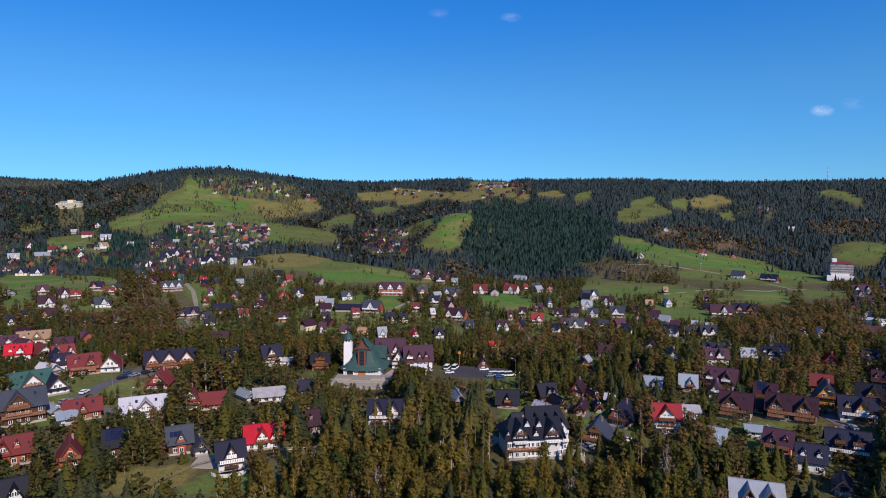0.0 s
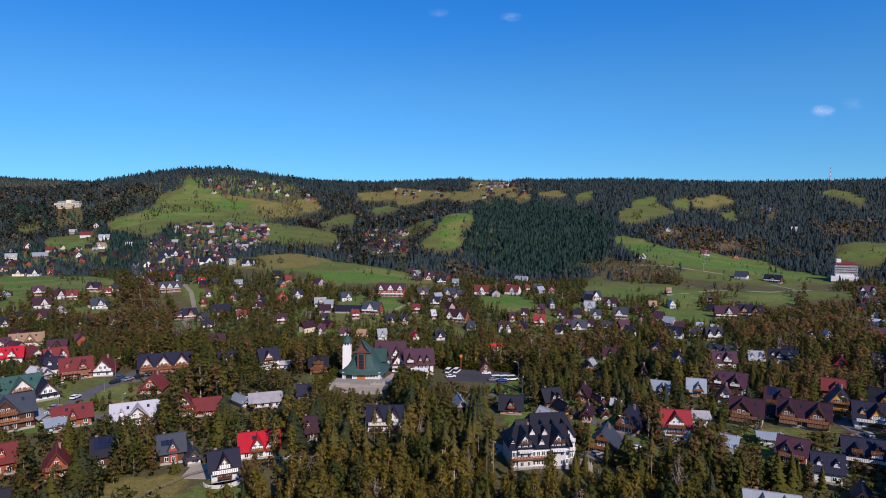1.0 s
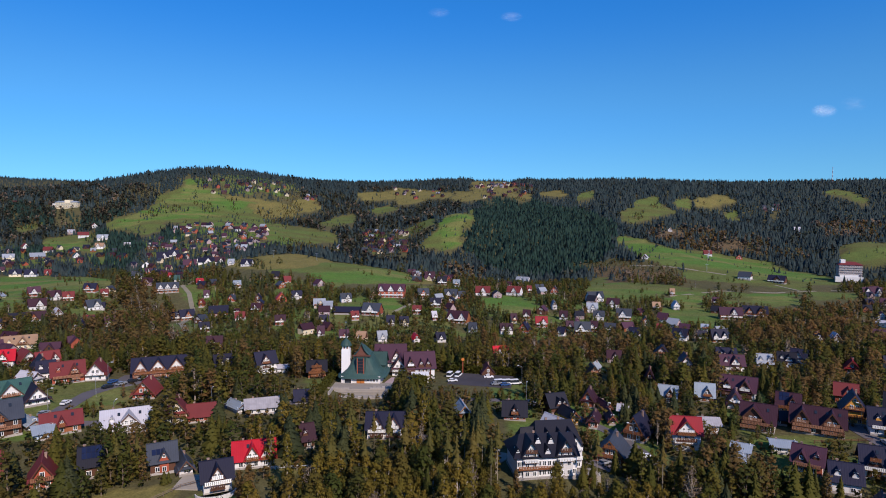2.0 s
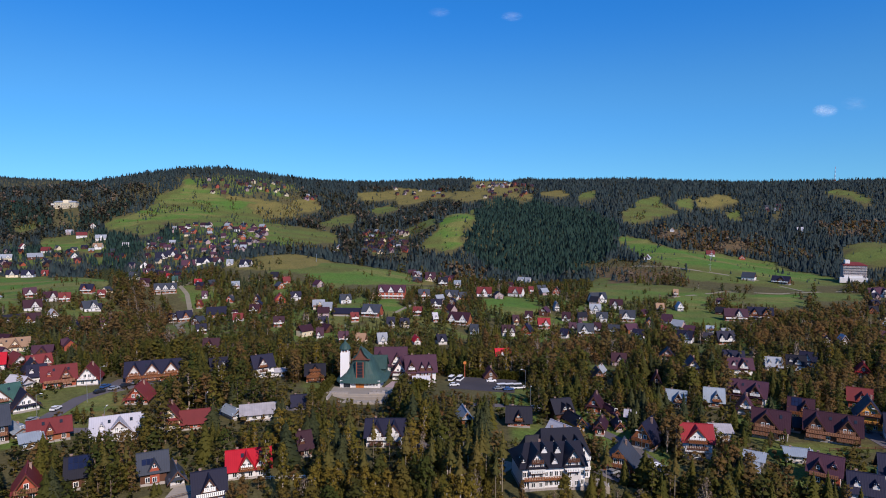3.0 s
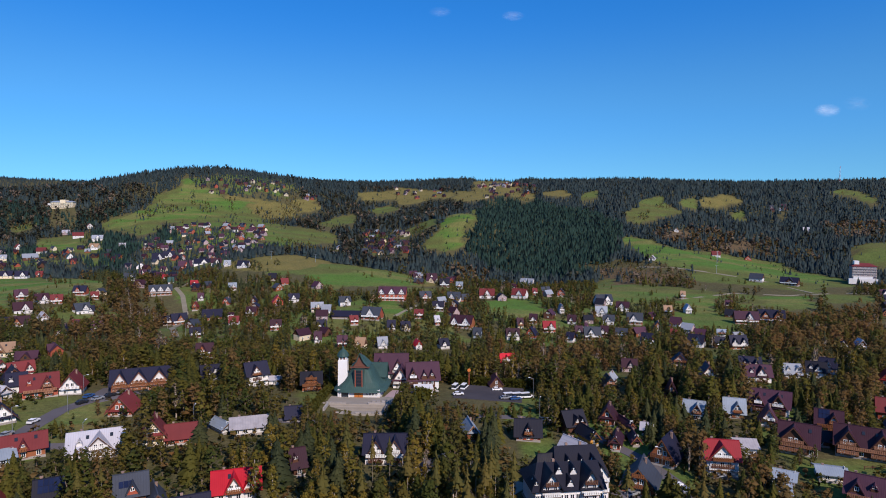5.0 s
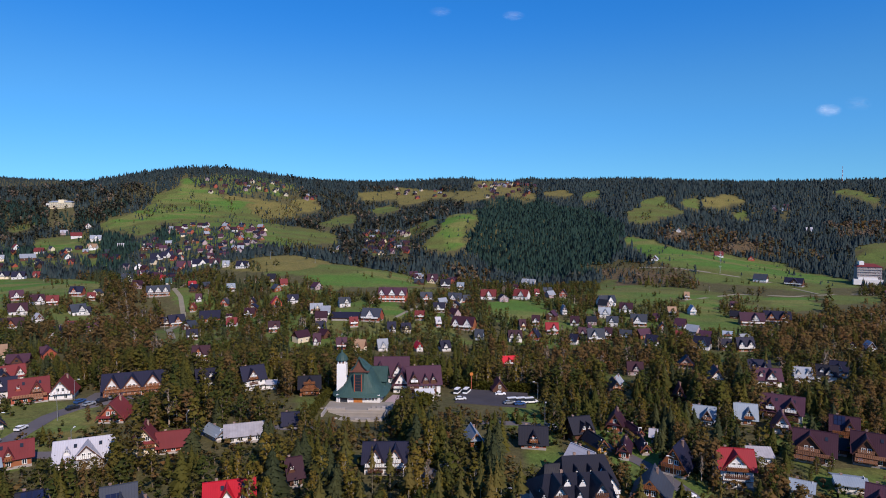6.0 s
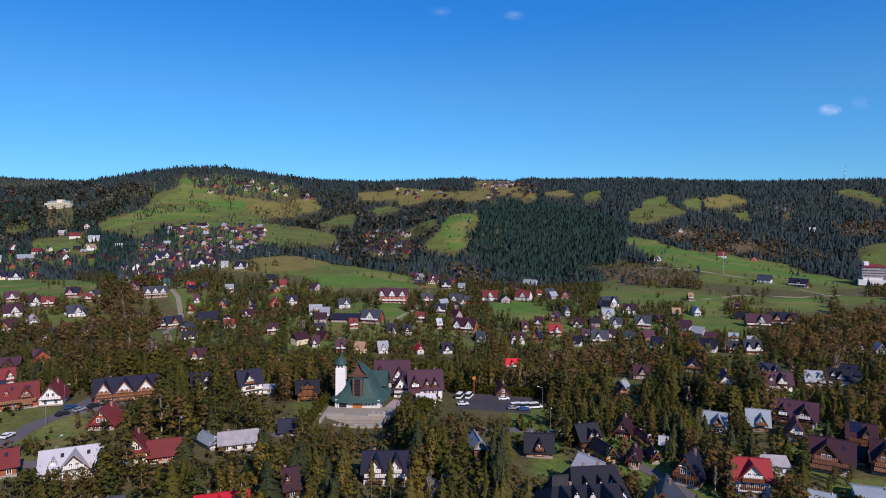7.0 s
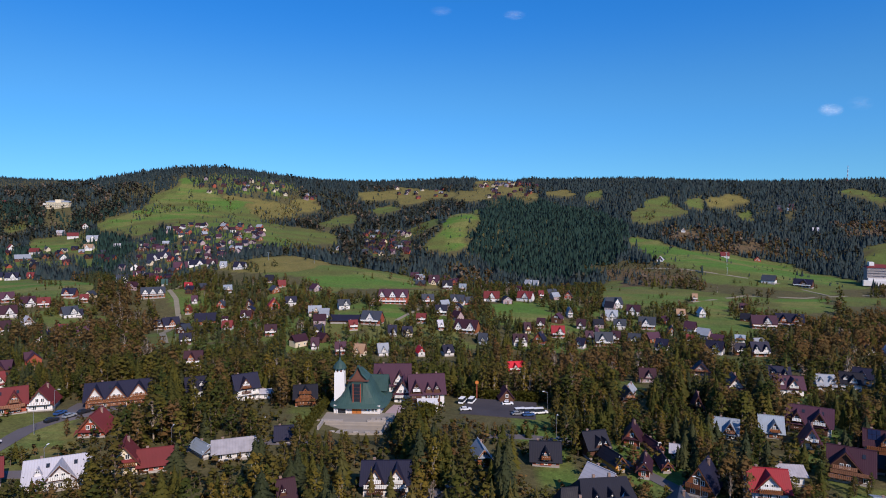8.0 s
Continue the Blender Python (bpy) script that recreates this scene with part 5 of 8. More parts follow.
    house(401.1, 1126.4, -24, 7.0, 7.0, 2.3, 3.9, 'tan', 'white', ridge='y', detail=0)
    house(399.2, 962.9, -12, 11.3, 8.5, 3.3, 5.2, 'brick', 'white', ridge='x', detail=0)
    house(454.9, 979.4, -21, 8.8, 7.0, 2.3, 4.5, 'brick', 'rose', ridge='y', detail=0)
    house(630.1, 1135.6, -16, 10.3, 7.7, 3.3, 4.5, 'white', 'white', ridge='x', gables=((-1.0, 4.3),), detail=0)
    house(687.6, 1330.7, -41, 6.6, 7.0, 2.3, 4.0, 'white', 'white', ridge='y', detail=0)
    house(-537.2, 1000.3, 7, 13.2, 9.9, 3.3, 5.2, 'tan', 'white', ridge='x', gables=((-0.7, 5.6),), detail=0)
    house(-614.7, 1092.1, 32, 16.1, 12.0, 3.3, 5.2, 'brick', 'white', ridge='x', detail=0)
    house(-563.9, 1060.4, 16, 17.1, 12.0, 3.3, 5.2, 'grey', 'white', ridge='x', gables=((1.1, 7.2),), detail=0)
    house(-633.1, 1160.2, 38, 10.6, 7.9, 3.3, 5.2, 'brick', 'white', ridge='y', detail=0)
    house(-650.5, 1118.9, 5, 11.8, 8.8, 3.3, 4.6, 'white', 'mauve', ridge='x', gables=((-0.8, 4.9),), detail=0)
    house(-658.2, 1006.7, 53, 9.0, 7.0, 3.3, 5.0, 'brick', 'white', ridge='y', detail=0)
    house(-604.9, 979.6, 7, 12.9, 9.7, 3.3, 5.2, 'brick', 'white', ridge='x', detail=0)
    house(-595.7, 938.4, 39, 19.0, 12.0, 3.3, 5.2, 'grey', 'umber', ridge='x', detail=0)
    house(-632.6, 930.8, 35, 14.9, 11.2, 3.3, 5.2, 'grey', 'cream', ridge='x', gables=((2.2, 6.3),), detail=0, upper='white')
    house(-541.9, 944.3, 42, 8.4, 7.0, 2.3, 4.8, 'teal', 'white', ridge='y', detail=0)
    house(-873.2, 1304.5, 18, 6.4, 7.0, 2.3, 4.2, 'brick', 'cream', ridge='x', gables=((0.6, 2.7),), detail=0)
    house(-492.9, 999.8, 27, 10.4, 7.8, 3.3, 4.5, 'white', 'white', ridge='x', detail=0)
    house(-158.8, 924.3, -1, 6.9, 7.0, 2.3, 4.2, 'grey', 'white', ridge='y', detail=0)
    house(-162.1, 996.1, 20, 8.9, 7.0, 2.3, 4.5, 'sky', 'white', ridge='y', detail=0)
    house(-222.1, 589.9, 3, 4.8, 6.5, 3.3, 3.8, 'brick', 'timber', ridge='y', detail=1, balconies=1, upper='white')
    house(-135.5, 382.0, 12, 9.4, 7.4, 3.0, 4.4, 'brown', 'timber', ridge='x', gables=((-0.9, 4.6),), detail=1, balconies=1)
    house(-207.2, 643.7, 22, 7.7, 6.5, 3.3, 3.8, 'sky', 'white', ridge='x', gables=((0.5, 3.5),), detail=1, balconies=1)
    house(-156.1, 536.0, 0, 8.5, 6.5, 3.3, 3.8, 'brown', 'timber', ridge='x', gables=((-0.5, 3.8),), detail=1, balconies=1, upper='white')
    house(6.6, 588.0, -12, 12.5, 9.4, 3.3, 5.0, 'slate', 'white', ridge='x', gables=((-1.2, 5.6),), detail=1, balconies=1)
    house(13.9, 681.8, -11, 7.3, 6.5, 3.3, 3.8, 'sky', 'white', ridge='x', gables=((0.7, 3.3),), detail=1, balconies=1)
    house(54.5, 506.0, 8, 4.7, 6.5, 3.3, 3.8, 'brown', 'cream', ridge='x', gables=((0.3, 2.1),), detail=1, balconies=1)
    house(67.2, 522.6, -15, 6.0, 6.5, 3.3, 3.8, 'brown', 'timber', ridge='x', gables=((0.2, 2.7),), detail=1, balconies=1, upper='white')
    house(96.5, 564.7, 7, 4.4, 6.5, 3.3, 3.8, 'sky', 'white', ridge='y', detail=1, balconies=1)
    house(94.9, 487.7, -3, 5.3, 6.5, 3.3, 3.8, 'maroon', 'white', ridge='x', gables=((0.2, 2.4),), detail=1, balconies=1)
    house(113.3, 486.8, -19, 5.7, 6.5, 3.3, 3.8, 'brown', 'timber', ridge='x', gables=((-0.6, 2.6),), detail=1, balconies=1, upper='white')
    house(206.3, 571.7, 1, 5.6, 6.5, 3.3, 3.8, 'white', 'white', ridge='y', detail=1, balconies=1)
    house(-224.1, 540.6, 23, 10.2, 7.6, 2.4, 4.5, 'navy', 'umber', ridge='x', gables=((1.0, 4.3),), detail=1, balconies=1)
    house(-397.8, 857.1, 25, 11.2, 8.4, 2.6, 4.8, 'slate', 'white', ridge='y', detail=0)
    house(-400.3, 913.2, 24, 15.9, 11.9, 2.6, 6.4, 'navy', 'white', ridge='x', gables=((1.6, 6.7),), detail=0)
    house(-390.0, 924.3, 23, 14.5, 10.9, 2.6, 6.0, 'navy', 'white', ridge='x', gables=((1.4, 6.1),), detail=0)
    house(-329.7, 832.5, 22, 15.9, 11.9, 2.6, 6.4, 'maroon', 'rose', ridge='x', gables=((1.6, 6.7),), detail=0)
    house(-307.9, 832.5, 20, 20.2, 15.2, 2.6, 5.4, 'navy', 'white', ridge='x', gables=((2.0, 8.5),), detail=0)
    house(-279.7, 802.3, 19, 11.8, 8.9, 2.6, 5.1, 'brown', 'white', ridge='x', gables=((1.2, 5.0),), detail=0)
    house(-119.8, 471.2, 14, 7.9, 7.0, 2.6, 4.2, 'brown', 'rose', ridge='x', gables=((0.8, 3.3),), detail=1, balconies=1)
    house(-102.6, 530.5, 11, 10.0, 7.5, 2.4, 4.4, 'grey', 'cream', ridge='x', gables=((1.0, 4.2),), detail=1, balconies=1)
    house(-66.8, 429.3, 9, 6.4, 7.0, 2.6, 4.2, 'maroon', 'rose', ridge='x', gables=((0.6, 2.7),), detail=1, balconies=1)
    house(191.8, 472.6, -22, 6.2, 7.0, 2.4, 2.0, 'sky', 'white', ridge='x', gables=((0.6, 2.6),), detail=1, balconies=1)
    house(-324.5, 845.3, 21, 8.8, 7.0, 2.6, 4.2, 'slate', 'white', ridge='y', detail=0)
    house(-173.5, 537.5, 18, 5.1, 7.0, 2.4, 2.0, 'brown', 'timber', ridge='x', gables=((0.5, 2.1),), detail=1, balconies=1)


valley_houses()


FAR_WALLS, FAR_ROOFS, FAR_PANES = {}, {}, {}


def far_house(x, y, turn, w, d, eaves, rise, roof, wall):
    """A house too far to pick apart: added to the joined mesh of its wall and roof colours."""
    FOOTPRINTS.append((x, y, max(w, d) * 0.5, eaves + rise))
    m = pose(x, y, ground_z(x, y), 0, 0, turn)
    hw, hd = w / 2, d / 2
    for table, key, build in ((FAR_WALLS, wall, 0), (FAR_ROOFS, roof, 1), (FAR_PANES, "glass", 2)):
        bm = table.setdefault(key, bmesh.new())
        k = len(bm.verts)
        if build == 0:
            prism(bm, [(-hd, -2.5), (hd, -2.5), (hd, eaves), (0, eaves + rise), (-hd, eaves)], -hw, hw, "x")
            g = w * 0.24
            prism(bm, [(-g, 0), (g, 0), (g, eaves + 0.3), (0, eaves + 0.3 + g * 1.2), (-g, eaves + 0.3)], -hd - 0.5, 0)
        elif build == 2:
            for cx in (-0.36, -0.1, 0.1, 0.36):
                off = 0.54 if abs(cx) < 0.2 else 0.04
                box(bm, cx * w - 0.5, cx * w + 0.5, -hd - off, -hd - off + 0.1, 0.9, 2.2)
            box(bm, -0.5, 0.5, -hd - 0.54, -hd - 0.44, eaves + 0.2, eaves + 1.3)
        else:
            s = rise / hd
            for sg in (-1, 1):
                slab(bm, [(-hw - 0.6, 0, eaves + rise + 0.25), (hw + 0.6, 0, eaves + rise + 0.25), (hw + 0.6, sg * (hd + 0.6), eaves - s * 0.6 + 0.25), (-hw - 0.6, sg * (hd + 0.6), eaves - s * 0.6 + 0.25)], 0.22)
                g = w * 0.24
                slab(bm, [(0, -hd - 0.9, eaves + 0.55 + g * 1.2), (sg * (g + 0.4), -hd - 0.9, eaves + 0.1), (sg * (g + 0.4), -hd * 0.6, eaves + 0.1), (0, -hd + (g * 1.2 + 0.3) / s, eaves + 0.55 + g * 1.2)], 0.2)
        bm.verts.ensure_lookup_table()
        for v in bm.verts[k:]:
            v.co = m @ v.co


def join_far_houses():
    mats, bm = [], bmesh.new()
    for table, stock in ((FAR_WALLS, WALL), (FAR_ROOFS, ROOF), (FAR_PANES, {"glass": GLASS})):
        for key, one in table.items():
            for f in one.faces:
                f.material_index = len(mats)
            me = bpy.data.meshes.new("piece")
            one.to_mesh(me)
            one.free()
            bm.from_mesh(me)
            bpy.data.meshes.remove(me)
            mats.append(stock[key])
    tagged(part("hillside_houses", bm, mats, None, "scattered small hillside houses with steep coloured roofs"), "", "houses", kind="stuff")


def hamlet(count, seed, single, *corners):
    """Small houses strewn over a patch of hillside."""
    r = random.Random(seed)
    poly = np.array(corners, float)
    (x0, y0), (x1, y1) = poly.min(0), poly.max(0)
    placed = []
    for _ in range(count * 30):
        x, y = r.uniform(x0, x1), r.uniform(y0, y1)
        if len(placed) >= count:
            break
        if not inside(np.array([x]), np.array([y]), poly)[0] or any(math.hypot(x - a, y - b) < (10 if single else 12) for a, b in placed) or any(math.hypot(x - f[0], y - f[1]) < f[2] + (5 if single else 9) for f in FOOTPRINTS):
            continue
        placed.append((x, y))
        w, d = r.uniform(6.5, 10), r.uniform(5.5, 7.5)
        roof = r.choice(("navy", "slate", "slate", "brown", "maroon", "dark", "grey", "brown", "maroon", "navy", "dark"))
        wall = r.choice(("white", "cream", "mauve", "rose", "umber", "umber", "mauve", "timber") if single else ("cream", "mauve", "rose", "umber", "umber", "umber", "timber"))
        turn = r.uniform(-50, 50)
        eaves, rise = r.choice((2.4, 3.0, 3.8)), r.uniform(0.9, 1.2) * d / 2
        if single:
            house(x, y, turn, w, d, eaves, rise, roof, wall, ridge=r.choice("xxy"), detail=0, chimneys=0)
        else:
            far_house(x, y, turn, w, d, eaves, rise, roof, wall)


hamlet(84, 1, True, (-479, 1054), (-463, 1147), (-315, 1130), (-257, 966), (-290, 847), (-368, 851), (-431, 923))
hamlet(26, 2, False, (-149, 1177), (-63, 1139), (-58, 976), (-122, 958))
hamlet(24, 3, False, (-561, 1441), (-389, 1548), (-319, 1479), (-512, 1360))
hamlet(14, 4, False, (-139, 1700), (12, 1648), (-2, 1485), (-113, 1558))
hamlet(26, 5, False, (55, 1615), (244, 1674), (195, 1379), (71, 1373))
hamlet(11, 19, False, (84, 1590), (186, 1590), (196, 1680), (86, 1680))
hamlet(12, 6, False, (908, 1543), (829, 1576))
hamlet(22, 7, False, (-702, 1002), (-498, 1007), (-446, 901), (-603, 860))
hamlet(10, 8, False, (-46, 763), (12, 806), (11, 695), (-32, 694))
hamlet(4, 9, False, (-322, 1495), (-290, 1538), (-280, 1481), (-314, 1455))
hamlet(4, 10, False, (684, 1369), (722, 1370), (692, 1312), (660, 1321))
hamlet(8, 11, False, (-145, 1141), (-112, 1025), (-54, 975), (-82, 1124))
hamlet(9, 12, True, (-256, 644), (-129, 644), (-69, 582), (-56, 439), (-139, 403), (-177, 453))
hamlet(8, 13, True, (-25, 657), (130, 665), (108, 528), (49, 464), (-17, 446))
hamlet(8, 14, True, (120, 613), (258, 575), (198, 441), (93, 456))
hamlet(4, 15, True, (-486, 691), (-322, 625), (-246, 480), (-300, 425))
hamlet(14, 16, False, (-430, 867), (-339, 836), (-228, 662), (-254, 624), (-322, 661))
hamlet(10, 17, False, (484, 759), (524, 738), (381, 536), (366, 557))
hamlet(5, 18, False, (-260, 368), (-202, 371), (-179, 298), (-204, 287))
join_far_houses()


# ---- the church and its forecourt ----
COPPER = surface("green_copper_patina", (0.038, 0.078, 0.071), 0.6, spread=0.45, pattern="seams", pitch=0.8, broad=0.25)
SHINGLE = surface("brown_wood_shingle", (0.13, 0.055, 0.04), 0.8, pattern="courses", pitch=0.4)
DOOR = surface("varnished_orange_door", (0.50, 0.17, 0.04), 0.5, pattern="boards", pitch=0.3)


def loft(bm, rings):
    """Rings of equal count joined into a skin."""
    loops = [[bm.verts.new(p) for p in r] for r in rings]
    n = len(loops[0])
    for a, b in zip(loops, loops[1:]):
        for i in range(n):
            j = (i + 1) % n
            bm.faces.new((a[i], a[j], b[j], b[i]))
    bm.faces.new(loops[-1])
    bm.faces.new(loops[0][::-1])
    bmesh.ops.recalc_face_normals(bm, faces=bm.faces[:])


def church(x, y, z):
    root = thing("church", x, y, -3, "modern church with sweeping green copper roof, white tower", "church", z=z)
    FOOTPRINTS.append((x, y, 12, 14))
    bm = bmesh.new()
    box(bm, -8.4, 8.4, -8.6, 13, -2, 2.9)
    nave = part("wall", bm, WALL["white"], root)
    bm = bmesh.new()
    rings = []
    for hx, yf, yb, h in ((11.0, -10.2, 13.6, 2.1), (10.9, -10.1, 13.5, 2.4), (8.9, -8.8, 11.5, 3.5), (6.9, -7.6, 9.4, 5.3), (5.4, -6.7, 7.4, 7.6), (4.2, -6.0, 5.4, 9.8), (3.8, -5.6, 4.4, 11.4)):
        cy, hy = (yf + yb) / 2, (yb - yf) / 2
        ring = []
        for k in range(24):
            a = (k + 0.5) * math.pi / 12
            ca, sa = math.cos(a), math.sin(a)
            ring.append((hx * math.copysign(abs(ca) ** 0.5, ca), cy + hy * math.copysign(abs(sa) ** 0.5, sa), h))
        rings.append(ring)
    loft(bm, rings)
    part("roof", bm, COPPER, root, "flaring green copper roof skirt")
    bm = bmesh.new()
    prism(bm, [(-2.9, 11.3), (2.9, 11.3), (1.3, 13.4), (0, 16.4), (-1.3, 13.4)], -5.2, -2.0)
    part("upper_gable", bm, SHINGLE, root, "brown shingled gable")
    bm = bmesh.new()
    for e in (-1, 1):
        slab(bm, [(0, -6.2, 17.2), (e * 1.6, -5.9, 13.5), (e * 2.2, 1.0, 12.2), (0, 3.5, 14.2)], 0.25)
        slab(bm, [(e * 1.6, -5.9, 13.5), (e * 3.7, -5.7, 11.2), (e * 4.0, 3.4, 10.6), (e * 2.2, 1.0, 12.2)], 0.25)
        slab(bm, [(0, 3.5, 14.2), (e * 2.2, 1.0, 12.2), (e * 4.0, 3.4, 10.6), (0, 7.0, 11.0)], 0.25)
    part("ridge_roof", bm, COPPER, root)
    bm = bmesh.new()
    box(bm, -3.9, 3.9, -6.4, -5.0, 11.1, 11.45)
    part("canopy", bm, SHINGLE, root)
    bm = bmesh.new()
    box(bm, -1.9, 1.9, -8.3, -4.6, 3.6, 10.9)
    bay = part("window_bay", bm, COPPER, root)
    bm = bmesh.new()
    box(bm, -1.15, 1.15, -8.42, -8.32, 4.3, 10.6)
    part("pane", bm, GLASS, bay, "tall dark stained glass pane")
    for e in (-1, 1):
        bm = bmesh.new()
        box(bm, e * 1.35 - 0.16, e * 1.35 + 0.16, -8.5, -8.32, 4.0, 10.8)
        part("mullion", bm, WALL["rose"], bay, "red-brown upright mullion")
    bm = bmesh.new()
    for k in range(1, 5):
        box(bm, -1.15, 1.15, -8.46, -8.42, 4.3 + k * 1.25, 4.4 + k * 1.25)
    part("glazing_bar", bm, SHINGLE, bay)
    # entrance porch, side openings and glazed strip
    bm = bmesh.new()
    box(bm, -1.7, 1.7, -8.75, -8.6, 0, 2.45)
    door = part("door", bm, DOOR, root, "orange varnished double door")
    bm = bmesh.new()
    box(bm, -0.06, 0.06, -8.8, -8.75, 0.1, 2.4)
    part("astragal", bm, TIMBER, door)
    for cx in (3.2, 4.5, 5.8, 7.1):
        window(root, cx, -8.62, 0.7, 1.0, 1.5)
    # dark plate on the solid wall, standing in for shade inside the porch
    bm = bmesh.new()
    box(bm, -6.9, -4.0, -8.68, -8.6, 0.1, 2.2)
    part("porch_opening", bm, GLASS, root)
    bm = bmesh.new()
    box(bm, -7.3, -6.9, -9.0, -8.6, 0, 2.5)
    box(bm, -4.0, -3.6, -9.0, -8.6, 0, 2.5)
    box(bm, -7.3, -3.6, -9.0, -8.6, 2.2, 2.5)
    part("porch_surround", bm, WALL["white"], root)
    bm = bmesh.new()
    slab(bm, [(2.5, 7.4, 10.4), (9.5, 7.4, 10.4), (9.5, 2.2, 5.2), (2.5, 2.2, 5.2)], 0.3)
    slab(bm, [(2.5, 7.4, 10.4), (9.5, 7.4, 10.4), (9.5, 12.6, 5.2), (2.5, 12.6, 5.2)], 0.3)
    part("side_roof", bm, COPPER, root)
    bm = bmesh.new()
    prism(bm, [(3.0, -2), (11.8, -2), (11.8, 5.5), (7.4, 9.9), (3.0, 5.5)], 3.0, 8.9, "x")
    part("side_chapel", bm, COPPER, root)


def bell_tower(x, y, z):
    root = thing("bell_tower", x, y, 0, "white plastered bell tower with green copper cap and spire", "tower", z=z)
    FOOTPRINTS.append((x, y, 3.5, 20))
    bm = bmesh.new()
    loft(bm, [[(-2.0, -1.9, -2), (2.2, -1.9, -2), (2.2, 1.9, -2), (-2.0, 1.9, -2)], [(-1.8, -1.75, 13.9), (1.8, -1.75, 13.9), (1.8, 1.75, 13.9), (-1.8, 1.75, 13.9)]])
    part("shaft", bm, WALL["white"], root)
    bm = bmesh.new()
    box(bm, -1.5, 1.5, -1.5, 1.5, 13.9, 15.6)
    belfry = part("belfry", bm, WALL["white"], root)
    for e in (-0.65, 0.65):
        bm = bmesh.new()
        box(bm, e - 0.3, e + 0.3, -1.6, -1.5, 14.2, 15.3)
        part("louvre", bm, SHINGLE, belfry)
    bm = bmesh.new()
    rings = []
    for r, h in ((2.5, 15.3), (2.5, 15.55), (2.1, 16.5), (1.5, 17.3), (0.8, 17.9), (0.42, 18.4), (0.28, 19.4)):
        rings.append([(math.cos(k * math.pi / 6) * r, math.sin(k * math.pi / 6) * r, h) for k in range(12)])
    loft(bm, rings)
    part("dome", bm, COPPER, root, "flared green copper cap")
    bm = bmesh.new()
    loft(bm, [[(math.cos(k * math.pi / 3) * r, math.sin(k * math.pi / 3) * r, h) for k in range(6)] for r, h in ((0.34, 19.3), (0.2, 21.6), (0.07, 24.6))])
    part("spire", bm, ROOF["dark"], root, "thin dark needle spire")
    bm = bmesh.new()
    box(bm, -0.05, 0.05, -0.05, 0.05, 24.5, 26.0)
    box(bm, -0.4, 0.4, -0.05, 0.05, 25.4, 25.52)
    part("cross", bm, STEEL, root)


def forecourt():
    root = thing("forecourt", -35.5, 268, -3, "pale stone forecourt terraces with broad steps before the church", "terrace", z=0, kind="structure")
    for name, x0, x1, y0, y1, z in (("upper_terrace", -13, 12, 4, 14, 6.4), ("lower_terrace", -11, 10, -3.6, 0.4, 5.0)):
        bm = bmesh.new()
        box(bm, x0, x1, y0, y1, z - 5, z + 0.0)
        part(name, bm, PAVING, root)
    for k in range(8):
        bm = bmesh.new()
        box(bm, -11, 10, 0.4 + k * 0.45, 0.4 + (k + 1) * 0.45, 1.0, 5.0 + (k + 1) * 0.175)
        part("step", bm, PAVING, root)
    for x0, x1 in ((-12.2, -11.6), (10.6, 11.2)):
        bm = bmesh.new()
        box(bm, x0, x1, -3.6, 4.2, 1, 7.1)
        part("side_wall", bm, STONE, root)
    for x0, x1 in ((-12.6, -5.0), (3.6, 11.6)):
        bm = bmesh.new()
        box(bm, x0, x1, 3.75, 4.15, 6.0, 7.0)
        box(bm, x0 - 0.1, x1 + 0.1, 3.7, 4.2, 7.0, 7.12)
        part("parapet", bm, STONE, root)
    for k in range(10):
        bm = bmesh.new()
        box(bm, -16.4, -13.4, -9 + k * 1.5, -7.5 + k * 1.5, 0.0, 3.4 + k * 0.32)
        part("garden_step", bm, WALL["white"] if k % 3 else PAVING, root)
    for k in range(4):
        bm = bmesh.new()
        box(bm, 4.6 + k * 1.9, 5.8 + k * 1.9, 6.0, 7.2, 6.4, 6.95)
        part("planter", bm, STONE, root)
    for k in range(5):
        bm = bmesh.new()
        box(bm, -8 + k * 4.0, -6.4 + k * 4.0, -3.3, -2.7, 5.0, 5.5)
        part("bench", bm, STONE, root)


church(-36.2, 289.5, 6.4)
bell_tower(-43.6, 287, 6.2)
forecourt()
house(-26.6, 318, 2, 14, 12, 5.6, 7.6, "maroon", "white", gables=((-5.0, 5.6), (3.0, 4.6)), upper="white", label="large parish house with maroon roof and white timbered gables", chimneys=1)
house(-21.4, 306, 0, 6.5, 9, 4.2, 5.2, "maroon", "white", ridge="y", balconies=1, label="white entrance wing with maroon roof beside parish house", chimneys=0)
house(-12.2, 302, 8, 12.8, 11, 5.2, 6.6, "maroon", "white", gables=((-4.4, 4.0), (0.4, 2.4), (3.6, 2.4)), upper="umber", label="white parish hall with maroon roof and pointed dormers", chimneys=2)


def terrace(x, y, turn, radius):
    """A half-round paved terrace with a low white wall along its rim."""
    root = thing("terrace", x, y, turn, "half-round paved terrace with a low white wall", "terrace")
    arc = [(radius * math.cos(-a * math.pi / 14), 0.72 * radius * math.sin(-a * math.pi / 14)) for a in range(15)]
    bm = bmesh.new()
    loft(bm, [[(px, py, -1.5) for px, py in arc], [(px, py, 0.25) for px, py in arc]])
    bm.faces.new([bm.verts.new((px, py, 0.25)) for px, py in arc])
    part("paving", bm, PAVING, root)
    bm = bmesh.new()
    for (ax, ay), (bx, by) in zip(arc, arc[1:]):
        slab(bm, [(ax, ay, -0.6), (bx, by, -0.6), (bx, by, 0.95), (ax, ay, 0.95)], 0.2)
    part("rim_wall", bm, WALL["white"], root)


